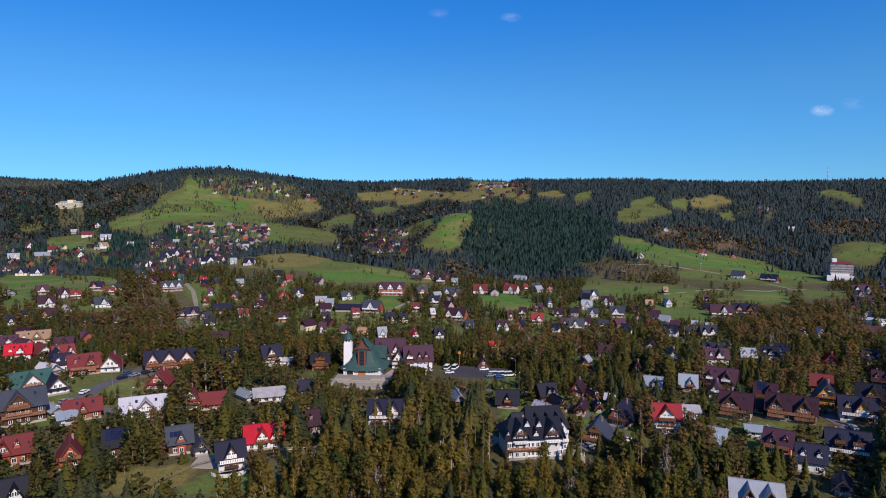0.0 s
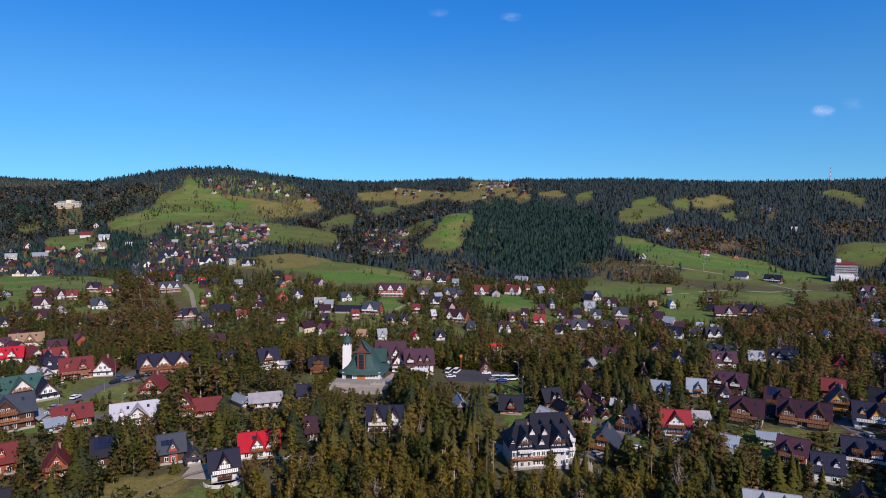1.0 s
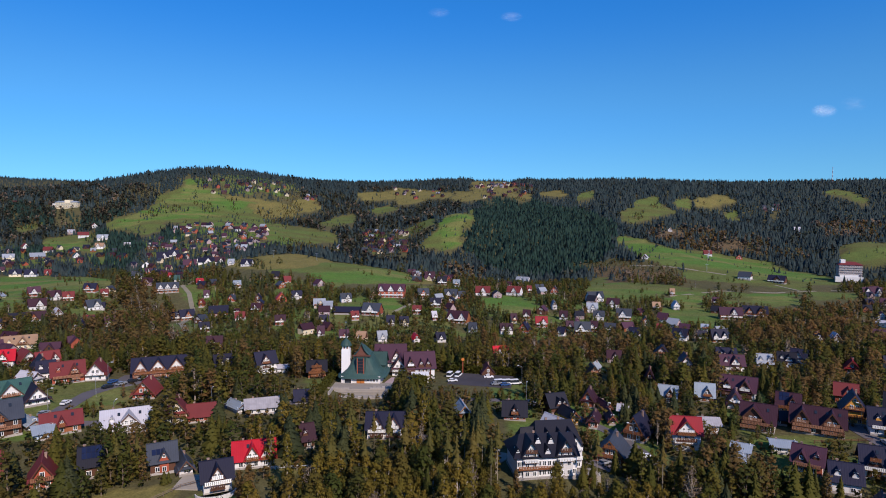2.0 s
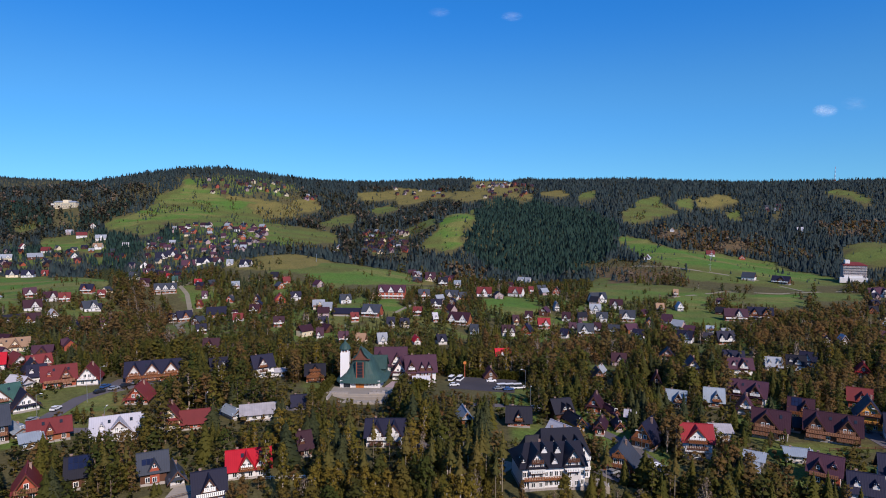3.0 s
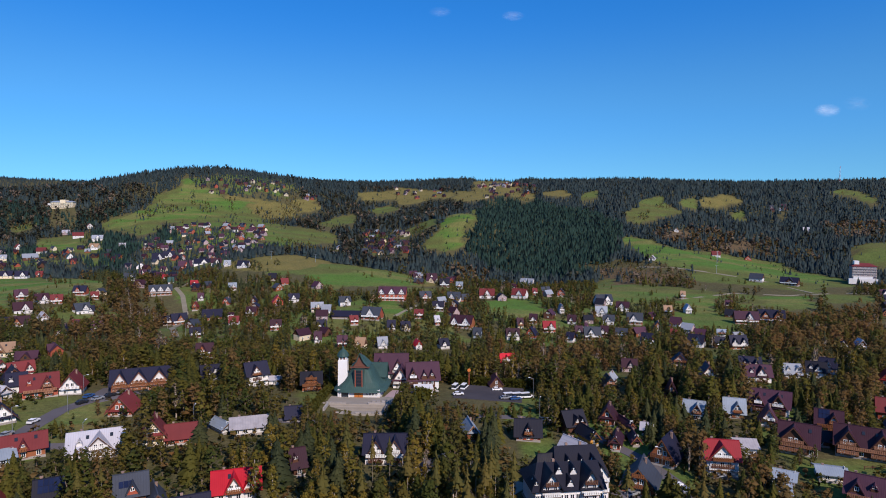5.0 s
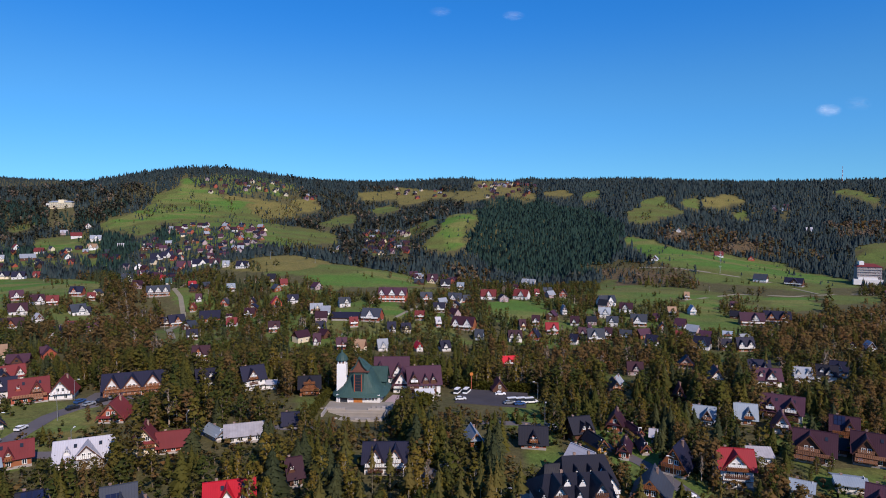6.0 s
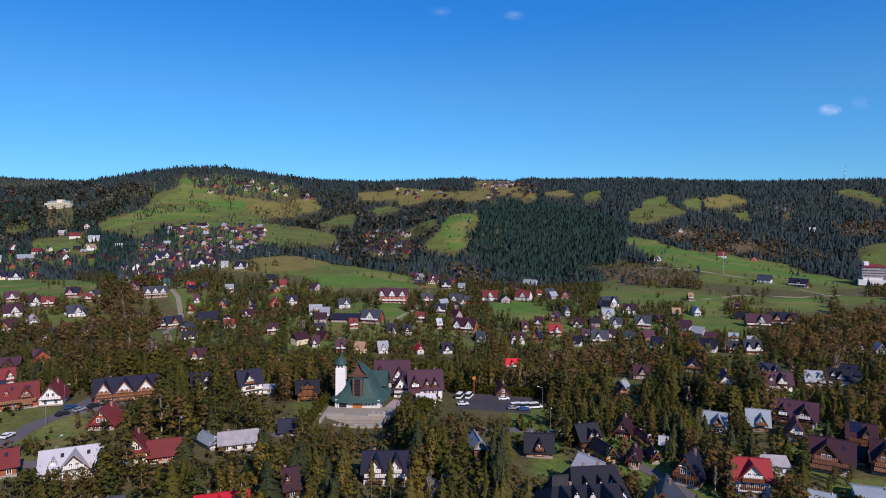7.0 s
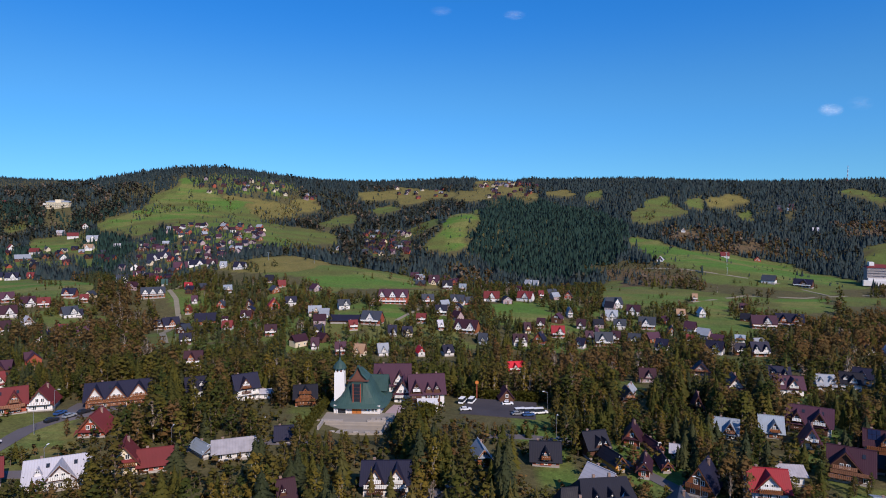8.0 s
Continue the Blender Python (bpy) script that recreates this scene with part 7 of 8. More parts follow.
def conifer(tiers, per, width=0.19, start=0.1, gaps=0.0, stem=0.016):
    """A spruce of height 1: drooping boughs in whorls that shorten upwards. Returns crown and trunk."""
    v, t = [], []
    for i in range(tiers):
        f = i / (tiers - 1)
        z = start + (0.97 - start) * f ** 0.92
        r = width * ((1 - f) ** 0.82) * rng.uniform(0.72, 1.2) + 0.008
        off = rng.uniform(0, 6.28)
        for k in range(per):
            if rng.random() < gaps:
                continue
            a = off + (k + rng.uniform(-0.25, 0.25)) * 6.283 / per
            rr = r * rng.uniform(0.7, 1.2)
            half = 3.0 / per * rng.uniform(0.7, 1.0)
            drop = rr * rng.uniform(0.3, 0.7)
            zz = z + rng.uniform(-0.02, 0.02)
            tall = 0.45 * r + 0.015
            n = len(v)
            v += [(0, 0, zz + tall), (math.cos(a - half) * rr * 0.6, math.sin(a - half) * rr * 0.6, zz - drop * 0.9),
                  (math.cos(a) * rr, math.sin(a) * rr, zz - drop * 0.7), (math.cos(a + half) * rr * 0.6, math.sin(a + half) * rr * 0.6, zz - drop * 0.9)]
            t += [(n, n + 1, n + 2), (n, n + 2, n + 3)]
    n = len(v)
    for k in range(6):
        v.append((math.cos(k * 1.047) * width * 0.5, math.sin(k * 1.047) * width * 0.5, start + 0.04))
    v.append((0, 0, 0.9))
    t += [(n + k, n + (k + 1) % 6, n + 6) for k in range(6)]
    n = len(v)
    v += [(0.012, 0, 0.93), (-0.012, 0.01, 0.93), (0, -0.012, 0.93), (0, 0, 1.0)]
    t += [(n, n + 1, n + 3), (n + 1, n + 2, n + 3), (n + 2, n, n + 3)]
    return (rounded(v, 0.55), np.array(t)), tube((0, 0, -0.04), (0, 0, 0.9), stem, 0.25 * stem)


def leafy(clumps, leaves, size, wide=0.3, low=0.28, sparse=False, core=8):
    """A broadleaf tree of height 1: trunk, forked limbs, and a crown of small leaf sprays in uneven clumps."""
    limbs = [tube((0, 0, -0.04), (0.01, 0.0, 0.5), 0.022, 0.012)]
    v, t, face = [], [], []
    for c in range(clumps):
        a = c * 2.4 + rng.uniform(-0.4, 0.4)
        f = (c + 0.5) / clumps
        z = low + (0.92 - low) * f + rng.uniform(-0.04, 0.04)
        rad = wide * math.sin(math.pi * (0.16 + 0.78 * f)) * rng.uniform(0.2, 0.8)
        cx, cy = math.cos(a) * rad, math.sin(a) * rad
        if (c % 3 == 0 and clumps > 9) or sparse:
            limbs.append(tube((0, 0, max(0.2, z - 0.25)), (cx, cy, z), 0.009, 0.003, 3))
        spread = wide * rng.uniform(0.34, 0.58) * (1.35 if clumps < 14 else 1.0)
        if not sparse:
            v0 = len(v)
            rr = spread * 0.5
            for ox, oy, oz in ((1, 0, 0), (-0.1, 1, 0.1), (-1, 0.1, 0), (0, -1, -0.1), (0, 0, 0.85), (0, 0, -0.7)):
                v.append(np.array((cx + ox * rr * rng.uniform(0.8, 1.15), cy + oy * rr * rng.uniform(0.8, 1.15), z + oz * rr)))
                face.append(np.array((0.6 * ox + cx / wide, 0.6 * oy + cy / wide, 0.6 * oz + 0.2 + (z - 0.35) * 1.5)))
            t += [(v0, v0 + 1, v0 + 4), (v0 + 1, v0 + 2, v0 + 4), (v0 + 2, v0 + 3, v0 + 4), (v0 + 3, v0, v0 + 4),
                  (v0 + 1, v0, v0 + 5), (v0 + 2, v0 + 1, v0 + 5), (v0 + 3, v0 + 2, v0 + 5), (v0, v0 + 3, v0 + 5)][:core]
        for _ in range(leaves):
            d = rng.normal(size=3)
            d /= np.linalg.norm(d)
            p = np.array((cx, cy, z)) + d * spread * rng.uniform(0.4, 1.05) * (1, 1, 1.1)
            e1 = np.cross(d, rng.normal(size=3))
            e1 /= np.linalg.norm(e1) + 1e-9
            e2 = np.cross(d, e1) + 0.5 * d * rng.uniform(-1, 1)
            s = size * rng.uniform(0.6, 1.4)
            n = len(v)
            v += [p + e1 * s, p - e1 * s * 0.8 + e2 * s * 0.8, p - e1 * s * 0.6 - e2 * s]
            face += [d * 0.35 + np.array((cx / wide, cy / wide, (z - 0.35) * 1.5)) * 1.0 + rng.normal(size=3) * 0.15] * 3
            t += [(n, n + 1, n + 2)]
    return (np.hstack([np.array(v), np.array(face)]), np.array(t)), joined(limbs, True)


def far_conifer():
    v, t = [], []
    off = rng.uniform(0, 6)
    for z0, z1, r in ((0.05, 0.66, 0.22), (0.34, 1.0, 0.15)):
        n = len(v)
        for k in range(4):
            a = off + k * 1.5708 + rng.uniform(-0.2, 0.2)
            rr = r * rng.uniform(0.75, 1.25)
            v.append((math.cos(a) * rr, math.sin(a) * rr, z0 + rng.uniform(-0.05, 0.06)))
        v.append((rng.uniform(-0.01, 0.01), 0, z1))
        t += [(n + k, n + (k + 1) % 4, n + 4) for k in range(4)]
    return rounded(v, 0.9), np.array(t)


def far_leafy():
    (v, t), trunk = leafy(3, 3, 0.15, 0.26, 0.25, core=4)
    return joined([(v, t), tube((0, 0, -0.05), (0, 0, 0.5), 0.02, 0.01, 3)])


def raw_mesh(name, verts, tris, tint, mats, index=None):
    me = bpy.data.meshes.new(name)
    me.vertices.add(len(verts))
    me.vertices.foreach_set("co", np.ascontiguousarray(verts[:, :3], dtype=np.float32).ravel())
    me.loops.add(tris.size)
    me.loops.foreach_set("vertex_index", np.ascontiguousarray(tris, dtype=np.int32).ravel())
    me.polygons.add(len(tris))
    me.polygons.foreach_set("loop_start", np.arange(len(tris), dtype=np.int32) * 3)
    if index is not None:
        me.polygons.foreach_set("material_index", np.ascontiguousarray(index, dtype=np.int32))
    me.update(calc_edges=True)
    me.attributes.new("tint", "FLOAT", "POINT").data.foreach_set("value", np.ascontiguousarray(tint, dtype=np.float32))
    if verts.shape[1] == 6:
        face = verts[:, 3:]
    else:
        face = np.zeros(len(verts) * 3, np.float32)
        me.vertex_normals.foreach_get("vector", face)
    me.attributes.new("facing", "FLOAT_VECTOR", "POINT").data.foreach_set("vector", np.ascontiguousarray(face, dtype=np.float32).ravel())
    for mm in mats:
        me.materials.append(mm)
    return me


def wood(name, protos, spots, leaf, bark, label, category="trees"):
    """Many trees as one mesh. spots: rows of x, y, height, turn, tint, breadth."""
    if not len(spots):
        return
    z = land(spots[:, 0], spots[:, 1])
    pick = rng.integers(0, len(protos), len(spots))
    V, T, C, M, k = [], [], [], [], 0
    for p, proto in enumerate(protos):
        rows = np.nonzero(pick == p)[0]
        for mi, (v, t) in enumerate(proto if isinstance(proto[0], tuple) else [proto]):
            s = spots[rows]
            ca, sa = np.cos(s[:, 3])[:, None], np.sin(s[:, 3])[:, None]
            hh, br = s[:, 2][:, None], (s[:, 2] * s[:, 5])[:, None]
            x = (v[None, :, 0] * ca - v[None, :, 1] * sa) * br + s[:, 0][:, None]
            y = (v[None, :, 0] * sa + v[None, :, 1] * ca) * br + s[:, 1][:, None]
            zz = v[None, :, 2] * hh + z[rows][:, None]
            nx = v[None, :, 3] * ca - v[None, :, 4] * sa
            ny = v[None, :, 3] * sa + v[None, :, 4] * ca
            V.append(np.stack([x, y, zz, nx, ny, np.broadcast_to(v[None, :, 5], nx.shape)], -1).reshape(-1, 6))
            T.append((t[None] + (np.arange(len(rows)) * len(v))[:, None, None] + k).reshape(-1, 3))
            C.append(np.repeat(s[:, 4], len(v)))
            M.append(np.full(len(rows) * len(t), mi))
            k += len(rows) * len(v)
    me = raw_mesh(name, np.concatenate(V), np.concatenate(T), np.concatenate(C), [leaf, bark], np.concatenate(M))
    tagged(new(name, me), label, category, kind="stuff")


def tree_thing(name, proto, leaf, bark, label):
    """One tree with trunk and crown, to be copied."""
    (cv, ct), (tv, tt) = proto
    root = thing(name, 0, 0, 0, label, "tree", "trees of the near wood", z=0)
    for nm, v, t, mm in (("crown", cv, ct, leaf), ("trunk", tv, tt, bark)):
        ob = new(nm, raw_mesh(nm, v, t, np.zeros(len(v)), [mm]))
        ob.parent = root
    return root


def shrubs():
    """Undergrowth and garden bushes between the near houses and trees."""
    gx, gy = [], []
    for y in np.arange(128, 335, 3.1):
        x = np.arange(-0.71 * y - 10, 0.71 * y + 10, 3.1)
        gx.append(x + rng.uniform(-1.4, 1.4, len(x)))
        gy.append(np.full(len(x), y) + rng.uniform(-1.4, 1.4, len(x)))
    x, y = np.concatenate(gx), np.concatenate(gy)
    keep = rng.random(len(x)) < np.where(covered(x, y, "lush") | covered(x, y, "dry") | covered(x, y, "field"), 0.02, 0.72)
    for poly in CLEARINGS:
        keep &= ~inside(x, y, poly)
    for hx, hy, r, hh in FOOTPRINTS:
        keep &= (x - hx) ** 2 + (y - hy) ** 2 > (r * 1.15) ** 2
    x, y = x[keep], y[keep]
    spots = np.stack([x, y, rng.uniform(1.2, 4.6, len(x)) * rng.choice([0.7, 1.0, 1.0], len(x)), rng.uniform(0, 6.28, len(x)), rng.random(len(x)), rng.uniform(1.1, 1.9, len(x))], -1)
    pick = rng.random(len(x))
    for k, lo, hi, name in (("green", 0, 0.6, "olive_shrubs"), ("autumn", 0.6, 0.85, "brown_shrubs"), ("spruce", 0.85, 1.1, "dark_shrubs")):
        wood(name, [leafy(3, 7, 0.11, 0.34, 0.1, core=4) for _ in range(4)], spots[(pick >= lo) & (pick < hi)], LEAF[k], BARK, "low %s bushes between trees and houses" % {"green": "olive", "autumn": "brown", "spruce": "dark green"}[k], "bushes")


KEPT = []
belt_rng = random.Random(21)


def belt(x0, y0, x1, y1, count, height, kinds=("spruce", "green", "green", "autumn", "spruce")):
    """A loose row of garden trees between two points, kept before the houses behind it."""
    for k in range(count):
        f = (k + 0.5) / count
        kind = belt_rng.choice(kinds)
        KEPT.append((x0 + (x1 - x0) * f + belt_rng.uniform(-1.3, 1.3), y0 + (y1 - y0) * f + belt_rng.uniform(-1.3, 1.3), height * belt_rng.uniform(0.75, 1.15), kind))


belt(-88, 154, -89, 176, 5, 10)
belt(-54, 171, -45, 158, 3, 11)
belt(-94, 152, -98, 174, 5, 11)
belt(-52, 252, -42, 257, 4, 3.5)
belt(-39, 252, -22, 252, 6, 5)
belt(-50, 242, -33, 246, 7, 6)
belt(-48, 234, -32, 236, 6, 8)
belt(-46, 227, -31, 228, 6, 9)
belt(-45, 219, -31, 221, 6, 10)
belt(-22, 266, -12, 264, 4, 3.5)
belt(-22, 259, 23, 261, 14, 5)
belt(-14, 249, 2, 251, 5, 7)
belt(-12, 241, -1, 242, 4, 8)
belt(-13, 232, -1, 233, 4, 9)
belt(-13, 223, 11, 225, 8, 10)
belt(2, 263, 29, 266, 6, 4)
belt(108, 193, 112, 192, 2, 11)
belt(73, 195, 80, 195, 4, 11)
belt(47, 193, 56, 194, 3, 9)
belt(81, 203, 85, 204, 3, 9)
belt(97, 227, 96, 222, 2, 6.5)
belt(100, 238, 97, 232, 2, 8)
belt(102, 221, 110, 222, 3, 5)
belt(122, 226, 124, 221, 2, 6)
belt(47, 227, 60, 257, 2, 8)
belt(74, 238, 77, 244, 1, 7)
belt(-110, 182, -100, 182, 4, 11)
belt(-94, 184, -86, 184, 4, 11)
belt(-116, 194, -115, 198, 2, 8.5)
belt(-104, 194, -100, 198, 2, 7)
belt(-105, 201, -95, 202, 4, 8.5)
belt(-96, 208, -91, 213, 3, 8)
belt(-83, 209, -72, 214, 4, 8)
belt(-129, 233, -119, 223, 2, 5.5)
belt(-122, 248, -118, 253, 2, 5.5)
belt(85, 210, 78, 187, 4, 7)
belt(81, 192, 93, 183, 6, 6)
belt(89, 180, 104, 177, 5, 8)
belt(87, 223, 89, 213, 4, 6)
belt(112, 193, 112, 183, 2, 5)
belt(52, 192, 65, 186, 6, 10)
belt(49, 183, 69, 180, 8, 12)
belt(86, 202, 94, 196, 4, 4)
belt(95, 211, 107, 222, 3, 4)
belt(126, 214, 128, 209, 2, 4.5)
belt(16, 180, 41, 183, 11, 6.5)
belt(62, 240, 70, 238, 5, 7.5, ("fir",))
belt(69, 246, 80, 256, 7, 10, ("fir", "fir", "spruce"))
belt(70, 260, 86, 256, 7, 10, ("fir", "fir", "green"))
belt(72, 228, 70, 221, 3, 6, ("fir",))
belt(10, 224, 14, 238, 6, 11, ("fir", "spruce"))
belt(72, 187, 84, 190, 6, 11)
belt(72, 181, 90, 183, 8, 11)
belt(74, 175, 100, 176, 11, 11)
belt(-86, 178, -80, 178, 3, 7.5)
belt(-76, 177, -73, 179, 2, 4)
belt(-92, 170, -89, 174, 3, 6)
belt(-106, 203, -86, 209, 10, 6.5)


# tall thin stems with sparse tops that stand out of the near wood
for px, py, tall in ((-22, 199, 15), (-17, 193.5, 17), (-5, 179, 20), (-0.2, 178, 19), (4.5, 183, 20), (6.6, 180, 18), (8, 181, 21), (9.4, 185, 19), (13.3, 181, 19), (-22, 176, 18), (-30, 172, 19), (2, 171, 20), (11, 174, 18), (-12, 186, 18), (-84, 181, 13), (-88, 178, 12), (-30, 207, 17), (-3, 205, 16), (40, 180, 17), (150, 340, 15), (178, 322, 15), (57, 178, 18)):
    KEPT.append((px, py, tall, "stem"))


def gardens():
    """A few small trees close round each house of the valley floor."""
    for hx, hy, r, hh in FOOTPRINTS:
        if 360 < hy < 780 and hh > 4.5:
            for k in range(5):
                a = belt_rng.uniform(0, 6.283)
                reach = r + belt_rng.uniform(1.2, 4.5)
                tall = belt_rng.uniform(3.2, 5.2) if math.sin(a) < 0.2 else belt_rng.uniform(5, 10)
                KEPT.append((hx + math.cos(a) * reach, hy + math.sin(a) * reach, tall, belt_rng.choice(("spruce", "green", "fir", "green", "autumn"))))


def hides(tree, house_spot):
    """Whether a garden tree would stand so close before a house that it hides its gables."""
    hx, hy, r, hh = house_spot
    n = math.hypot(hx, hy)
    ahead = -((tree[0] - hx) * hx + (tree[1] - hy) * hy) / n
    lat = abs((tree[0] - hx) * hy - (tree[1] - hy) * hx) / n
    return lat < r and 0 < ahead < 60 and tree[2] - 76 / n * max(0, ahead - r) > (0.6 if hy > 330 else 0.78) * hh


def grow():
    bands = ((118, 140, 5.5), (140, 215, 3.7), (215, 330, 4.1), (330, 760, 5.6), (760, 1250, 5.0), (1250, 2050, 5.6), (2400, 3300, 16.0))
    X, Y = [], []
    for y0, y1, cell in bands:
        yy = np.arange(y0, y1, cell)
        for y in yy:
            half = 0.71 * y + 18
            x = np.arange(-half, half, cell)
            if y0 > 2000:
                x = x[x < -0.45 * y]
            X.append(x + rng.uniform(-0.48, 0.48, len(x)) * cell)
            Y.append(np.full(len(x), y) + rng.uniform(-0.48, 0.48, len(x)) * cell)
    x, y = np.concatenate(X), np.concatenate(Y)
    is_in = {k: covered(x, y, k) for k in ("lush", "dry", "bare", "village", "autumn", "dark", "mixed", "thicket", "field")}
    open_land = (is_in["lush"] | is_in["dry"] | is_in["field"]) & ~is_in["thicket"]
    clump = np.sin(x / 13 + 2 * np.sin(y / 29)) * np.sin(y / 17 + 1.5 * np.sin(x / 23))
    chance = np.where(y < 330, 0.9, np.where(y < 760, 0.68, 0.94 + 0.2 * clump))
    chance = np.where((y > 330) & (y < 760), chance + 0.3 * clump, chance)
    chance = np.where(is_in["autumn"], 0.85, chance)
    chance = np.where(is_in["mixed"], 0.86 + 0.3 * clump, chance)
    chance = np.where(is_in["village"], np.where(y < 330, 0.68, 0.86) + 0.25 * clump, chance)
    chance = np.where(is_in["bare"], 0.22, chance)
    chance = np.where(open_land, np.where((y > 900) & (clump > 0.45), 0.22, np.where((y > 600) & (clump > 0.72), 0.4, 0.012)), chance)
    chance = np.where(is_in["dark"] & (y > 330), 0.97, chance)
    chance = np.where(is_in["thicket"], 0.7, chance)
    keep = rng.random(len(x)) < chance
    size = np.where(y < 330, rng.uniform(9.5, 18, len(x)), np.where(y < 760, rng.uniform(7, 15, len(x)), rng.uniform(7, 13, len(x)) * rng.choice([0.7, 0.9, 1.0, 1.15, 1.45], len(x))))
    size = np.where(is_in["village"], size * 0.72, size)
    size = np.where(is_in["dark"] & (y > 330), rng.uniform(9, 15, len(x)), size)
    size = np.where(is_in["thicket"], rng.uniform(2.5, 8, len(x)), size)
    size = np.where(open_land & (y > 330), size * rng.uniform(0.25, 0.62, len(x)), size)
    # meadows on the slopes stay open down to their lower edge: no tall trees right below them
    z = land(x, y)
    back = np.hypot(x, y)
    rise = (land(x * (1 + 45 / back), y * (1 + 45 / back)) - z) / 45 - (z - 79) / back
    reach = np.clip(size / np.clip(rise, 0.10, None), 0, 130)
    slope = (y > 560) & ~open_land & ~is_in["thicket"]
    for part_way in (0.3, 0.6, 0.9):
        k = 1 + reach * part_way / back
        above = covered(x * k, y * k, "lush") | covered(x * k, y * k, "dry")
        keep &= ~(slope & above & (rng.random(len(x)) < 0.94))
    for poly in CLEARINGS:
        keep &= ~inside(x, y, poly)
    for hx, hy, r, hh in FOOTPRINTS:
        n = math.hypot(hx, hy)
        vx, vy = hx / n, hy / n
        rx, ry = x - hx, y - hy
        ahead = -(rx * vx + ry * vy)
        lat = np.abs(rx * vy - ry * vx)
        fall = (80 - 4) / max(n, 60)
        shade = (lat < r + (1.4 if n < 460 else 0.5)) & (ahead > -r - 1) & (size - fall * np.clip(ahead - r, 0, None) > 0.5 * hh)
        near = (rx * rx + ry * ry) < (r + (1.5 if n < 330 else 0.4)) ** 2
        keep &= ~near & ~(shade & (rng.random(len(x)) < (0.96 if n < 460 else 0.84 if r > 6 else 0.55)))
    shrubs()
    x, y, size = x[keep], y[keep], size[keep]
    is_in = {k: v[keep] for k, v in is_in.items()}
    patch = np.sin(x / 19 + 1.7 * np.sin(y / 31) + 0.8) * np.sin(y / 23 + 1.3 * np.sin(x / 37)) + 0.5 * np.sin(x / 7.3 + y / 9.1)
    u = np.clip(rng.random(len(x)) * 0.72 + 0.14 + 0.22 * patch, 0, 0.999)
    kind = np.full(len(x), "spruce", dtype=object)
    near = y < 330
    mid = (y >= 330) & (y < 760)
    front = y < 205
    kind[near & (u > np.where(is_in["autumn"], 0.26, np.where(front, 0.34, np.where(x > 60, 0.22, 0.30))))] = "green"
    kind[near & (u > np.where(is_in["autumn"], 0.62, np.where(x > 60, 0.68, 0.80)))] = "autumn"
    kind[near & (u > np.where(is_in["autumn"], 0.84, np.where(front, 0.92, 0.95)))] = "twig"
    kind[mid & (u > 0.36)] = "green"
    kind[mid & (u > 0.78)] = "autumn"
    kind[mid & (u > 0.93)] = "twig"
    a = is_in["autumn"] & mid
    kind[a & (u > 0.22)] = "green"
    kind[a & (u > 0.42)] = "autumn"
    kind[a & (u > 0.84)] = "twig"
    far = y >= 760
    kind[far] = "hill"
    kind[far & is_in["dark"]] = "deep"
    kind[far & ~is_in["dark"] & (u > 0.93)] = "scrub"
    kind[far & is_in["autumn"] & (u > 0.5)] = "autumn"
    kind[far & is_in["autumn"] & (u > 0.75)] = "twig"
    kind[far & is_in["mixed"] & (u > 0.52)] = "scrub"
    kind[far & is_in["mixed"] & (u > 0.84)] = "twig"
    kind[far & is_in["bare"] & (u > 0.3)] = "twig"
    grazed = far & (is_in["lush"] | is_in["dry"])
    kind[grazed & (u > 0.55)] = "scrub"
    kind[grazed & (u > 0.8)] = "autumn"
    kind[is_in["thicket"] & (u > 0.3)] = "green"
    kind[is_in["thicket"] & (u > 0.55)] = "autumn"
    kind[is_in["thicket"] & (u > 0.85)] = "twig"
    shade = np.sin(x / 11 + 1.9 * np.sin(y / 17)) + np.sin(y / 14 + x / 29)
    kind[~far & (kind == "spruce") & (shade + rng.uniform(-0.8, 0.8, len(x)) > 0.5)] = "fir"
    pick = rng.random(len(x))
    kind[front & (x > -60) & (x < 62) & ((pick < 0.45) | (kind == "autumn")) & (kind != "twig")] = "larch"
    kind[front & (x >= 62) & (pick < 0.5)] = "fir"
    kind[near & ~front & (kind == "green") & (pick < 0.14)] = "larch"
    kind[~far & is_in["dark"] & (rng.random(len(x)) < 0.6)] = "fir"
    gardens()
    extra = [q for q in KEPT if q[3] == "stem" or all(math.hypot(q[0] - f[0], q[1] - f[1]) > f[2] + 1 and not hides(q, f) for f in FOOTPRINTS if f[3] > 5)]
    x, y = np.append(x, [q[0] for q in extra]), np.append(y, [q[1] for q in extra])
    size = np.append(size, [q[2] * 1.1 for q in extra])
    kind = np.append(kind, np.array([q[3] for q in extra], dtype=object))
    near, mid, far = y < 330, (y >= 330) & (y < 760), y >= 760
    spots = np.stack([x, y, size, rng.uniform(0, 6.28, len(x)), rng.random(len(x)), rng.uniform(0.85, 1.2, len(x))], -1)
    spots[:, 2] *= np.where((kind == "green") | (kind == "autumn") | (kind == "twig"), 0.88, 0.92)
    bark = {"stem": STEM_BARK, "scrub": BARK, "larch": PALE_BARK, "spruce": BARK, "fir": BARK, "hill": BARK, "deep": BARK, "green": BARK, "autumn": BARK, "twig": PALE_BARK}
    words = {"stem": "thin bare-stemmed trees", "scrub": "dull green broadleaf trees", "larch": "olive-gold larches", "spruce": "olive-green spruces", "fir": "dark green firs", "green": "olive-green broadleaf trees", "autumn": "autumn-brown broadleaf trees", "twig": "half-bare grey-brown trees", "hill": "dense dark spruces", "deep": "close-planted deep green spruces"}
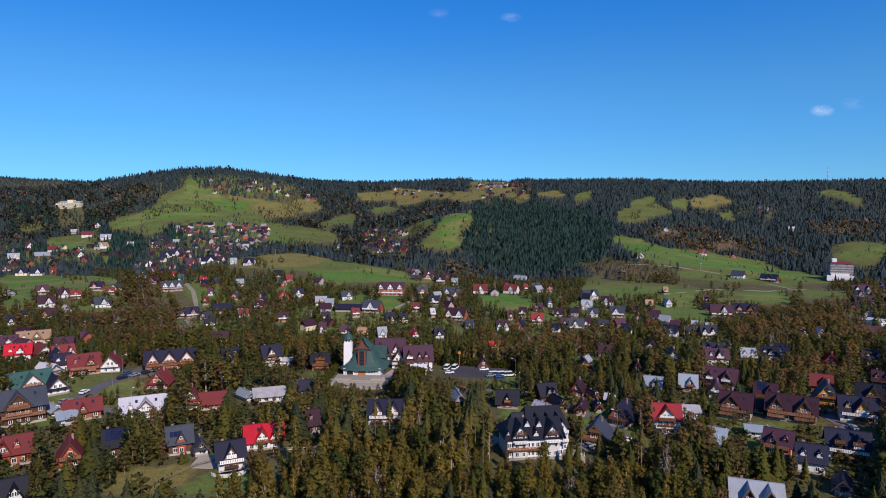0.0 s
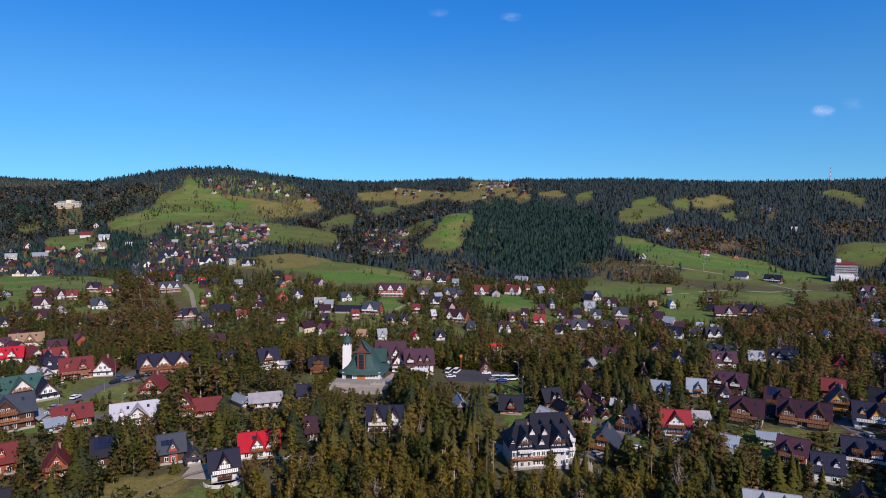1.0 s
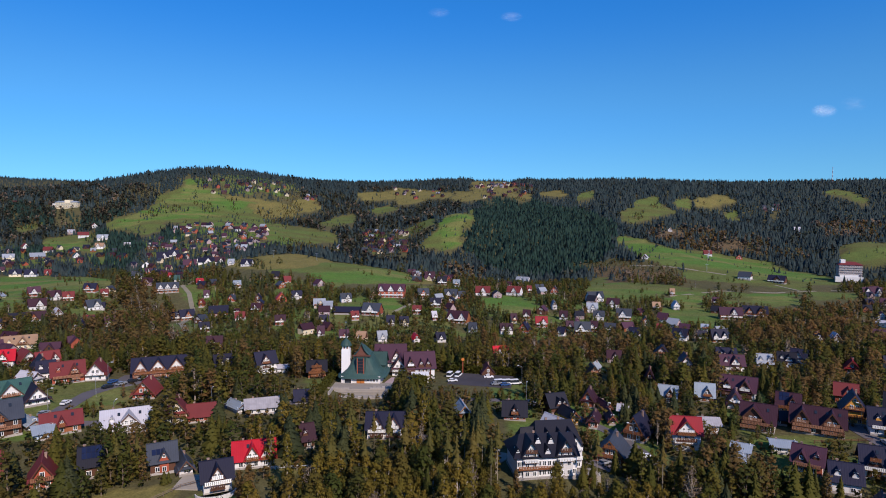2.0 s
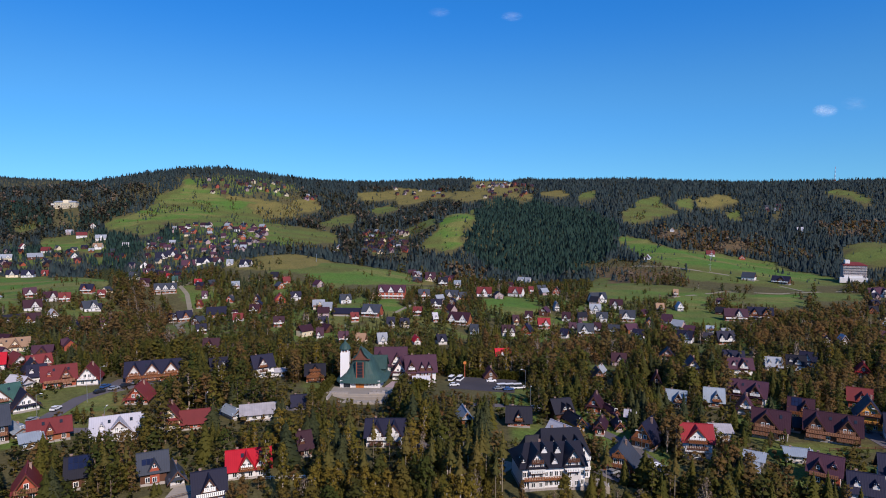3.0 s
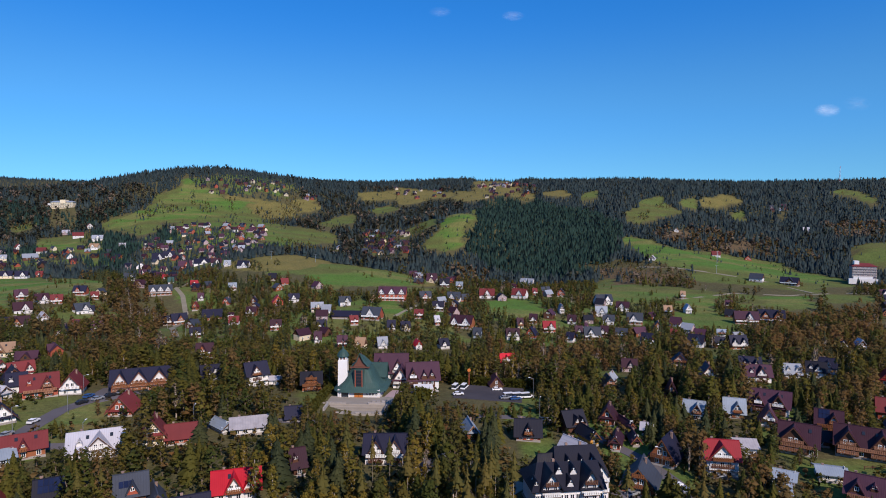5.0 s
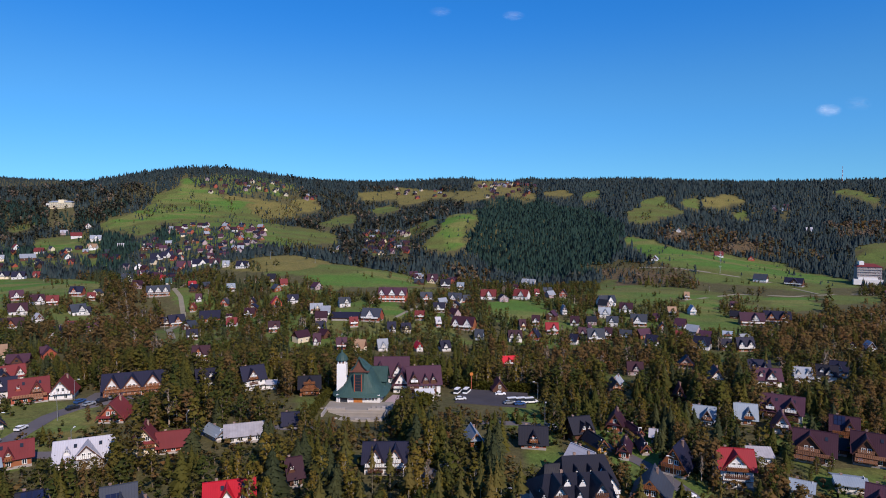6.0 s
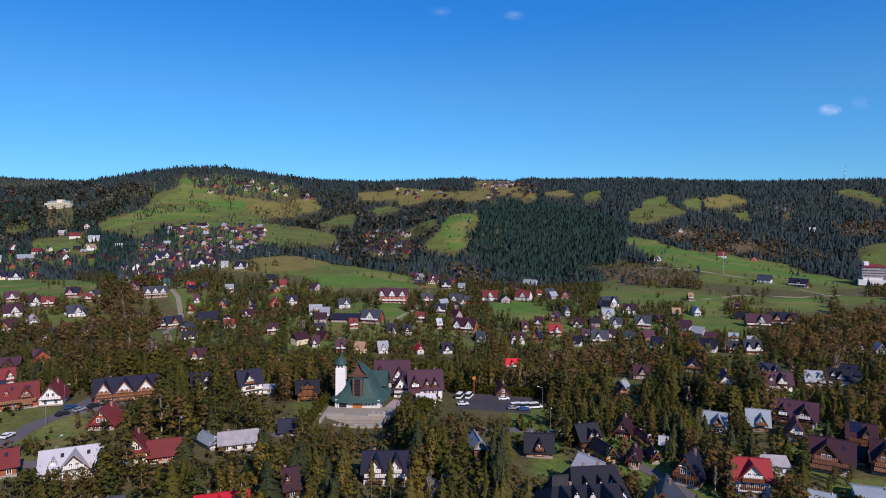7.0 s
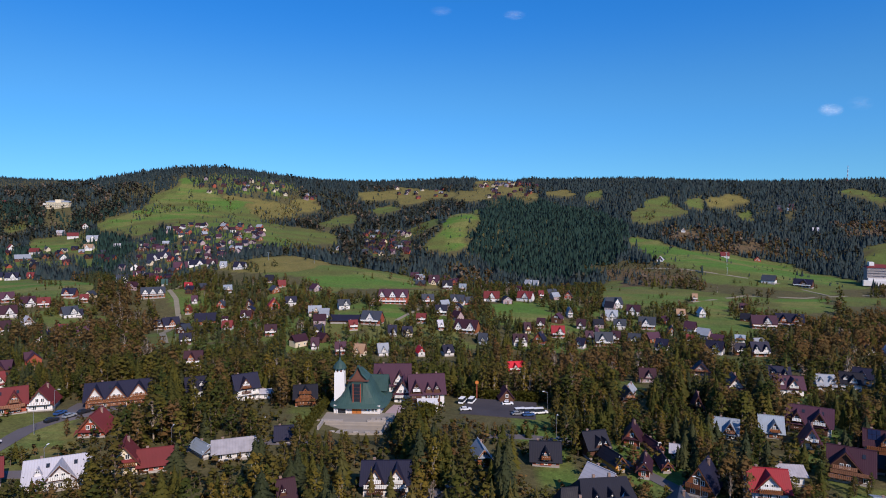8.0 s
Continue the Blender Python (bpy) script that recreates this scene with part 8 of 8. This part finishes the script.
    singles = {"stem": [conifer(15, 6, rng.uniform(0.07, 0.10), rng.uniform(0.52, 0.66), 0.4, 0.008) for _ in range(4)], "larch": [leafy(46, 24, 0.0162, rng.uniform(0.13, 0.19), 0.10) for _ in range(5)], "fir": [conifer(40, 12, rng.uniform(0.23, 0.32), rng.uniform(0.03, 0.1), 0.08) for _ in range(4)], "spruce": [conifer(40, 12, rng.uniform(0.18, 0.27), rng.uniform(0.03, 0.12), 0.1) for _ in range(6)], "green": [leafy(46, 23, 0.0188, rng.uniform(0.17, 0.27), 0.08) for _ in range(6)],
               "autumn": [leafy(46, 23, 0.0188, rng.uniform(0.17, 0.26), 0.08) for _ in range(5)], "twig": [leafy(30, 16, 0.017, 0.17, 0.25, True) for _ in range(3)]}
    one = {"stem": "tall thin tree with a bare pale stem", "larch": "slender olive-gold larch in the near wood", "fir": "broad dark green fir in the near wood", "spruce": "tall olive-green spruce in the near wood", "green": "olive-green broadleaf tree in the near wood", "autumn": "broadleaf tree with brown autumn leaves", "twig": "half-bare tree with a pale trunk"}
    nm = {"stem": "bare_stemmed_tree", "larch": "larch", "fir": "fir", "spruce": "spruce", "green": "broadleaf_tree", "autumn": "autumn_tree", "twig": "half_bare_tree"}
    inner = (np.abs(x) < 0.72 * y + 10) & (y > 140)
    picked = np.nonzero(inner & (y < 205))[0]
    picked = picked[np.argsort(np.hypot(x[picked], y[picked] - 57) - 500 * (kind[picked] == "stem"))][:290]
    used = np.zeros(len(x), bool)
    used[picked] = True
    for k in singles:
        rows = [i for i in picked if kind[i] == k]
        made = []
        for j, i in enumerate(rows):
            sx, sy, sh, st, _, sb = spots[i]
            m = pose(sx, sy, ground_z(sx, sy), 0, 0, math.degrees(st))
            if len(made) < len(singles[k]):
                root = tree_thing(nm[k], singles[k][j], LEAF[k], bark[k], one[k])
                root.matrix_world = m
                made.append(root)
            else:
                root = copy_thing(made[j % len(made)], m)
            root.scale = (sh * sb, sh * sb, sh)
    simple = {"stem": [conifer(12, 5, 0.09, 0.6, 0.35, 0.008) for _ in range(2)], "larch": [leafy(34, 14, 0.021, rng.uniform(0.14, 0.21), 0.10, core=4) for _ in range(4)], "fir": [conifer(24, 8, rng.uniform(0.23, 0.33), rng.uniform(0.03, 0.1), 0.05) for _ in range(5)], "spruce": [conifer(24, 8, rng.uniform(0.19, 0.28), rng.uniform(0.03, 0.12), 0.06) for _ in range(7)], "green": [leafy(24, 10, 0.0285, rng.uniform(0.22, 0.34), 0.08, core=4) for _ in range(6)],
              "autumn": [leafy(24, 10, 0.0285, rng.uniform(0.21, 0.33), 0.08, core=4) for _ in range(5)], "twig": [leafy(15, 7, 0.024, 0.15, 0.3, True) for _ in range(3)]}
    closer = {"stem": [conifer(8, 5, 0.09, 0.55, 0.35, 0.008) for _ in range(2)], "fir": [conifer(10, 6, rng.uniform(0.2, 0.29)) for _ in range(4)], "spruce": [conifer(10, 6, rng.uniform(0.19, 0.28)) for _ in range(5)], "green": [leafy(14, 10, 0.042, rng.uniform(0.27, 0.42), 0.06, core=4) for _ in range(5)],
              "autumn": [leafy(14, 10, 0.042, rng.uniform(0.27, 0.42), 0.06, core=4) for _ in range(5)], "twig": [leafy(9, 7, 0.036, 0.17, 0.3, True) for _ in range(3)]}
    middle = {"fir": [conifer(7, 5, rng.uniform(0.2, 0.29)) for _ in range(4)], "spruce": [conifer(7, 5, rng.uniform(0.20, 0.28)) for _ in range(5)], "green": [leafy(9, 8, 0.062, rng.uniform(0.28, 0.42), 0.06, core=4) for _ in range(5)],
              "autumn": [leafy(9, 8, 0.062, rng.uniform(0.28, 0.40), 0.06, core=4) for _ in range(5)], "twig": [leafy(6, 6, 0.05, 0.18, 0.3, True) for _ in range(3)]}
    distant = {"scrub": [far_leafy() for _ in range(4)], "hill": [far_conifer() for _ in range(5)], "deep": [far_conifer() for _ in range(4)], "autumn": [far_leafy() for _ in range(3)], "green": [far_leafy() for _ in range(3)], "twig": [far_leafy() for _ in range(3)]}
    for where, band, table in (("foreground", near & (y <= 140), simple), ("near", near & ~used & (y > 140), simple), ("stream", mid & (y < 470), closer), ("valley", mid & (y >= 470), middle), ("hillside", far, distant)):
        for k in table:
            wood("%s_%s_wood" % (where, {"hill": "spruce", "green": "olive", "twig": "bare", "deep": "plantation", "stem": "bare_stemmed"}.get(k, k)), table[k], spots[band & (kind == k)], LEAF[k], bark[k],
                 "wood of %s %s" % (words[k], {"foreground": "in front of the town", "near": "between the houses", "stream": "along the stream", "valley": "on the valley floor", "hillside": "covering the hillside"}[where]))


grow()
for hv, ht, words in HEDGES:
    tagged(new("hedge", raw_mesh("hedge", hv, ht, np.full(len(hv), 0.4), [LEAF["spruce"]])), words, "hedge")
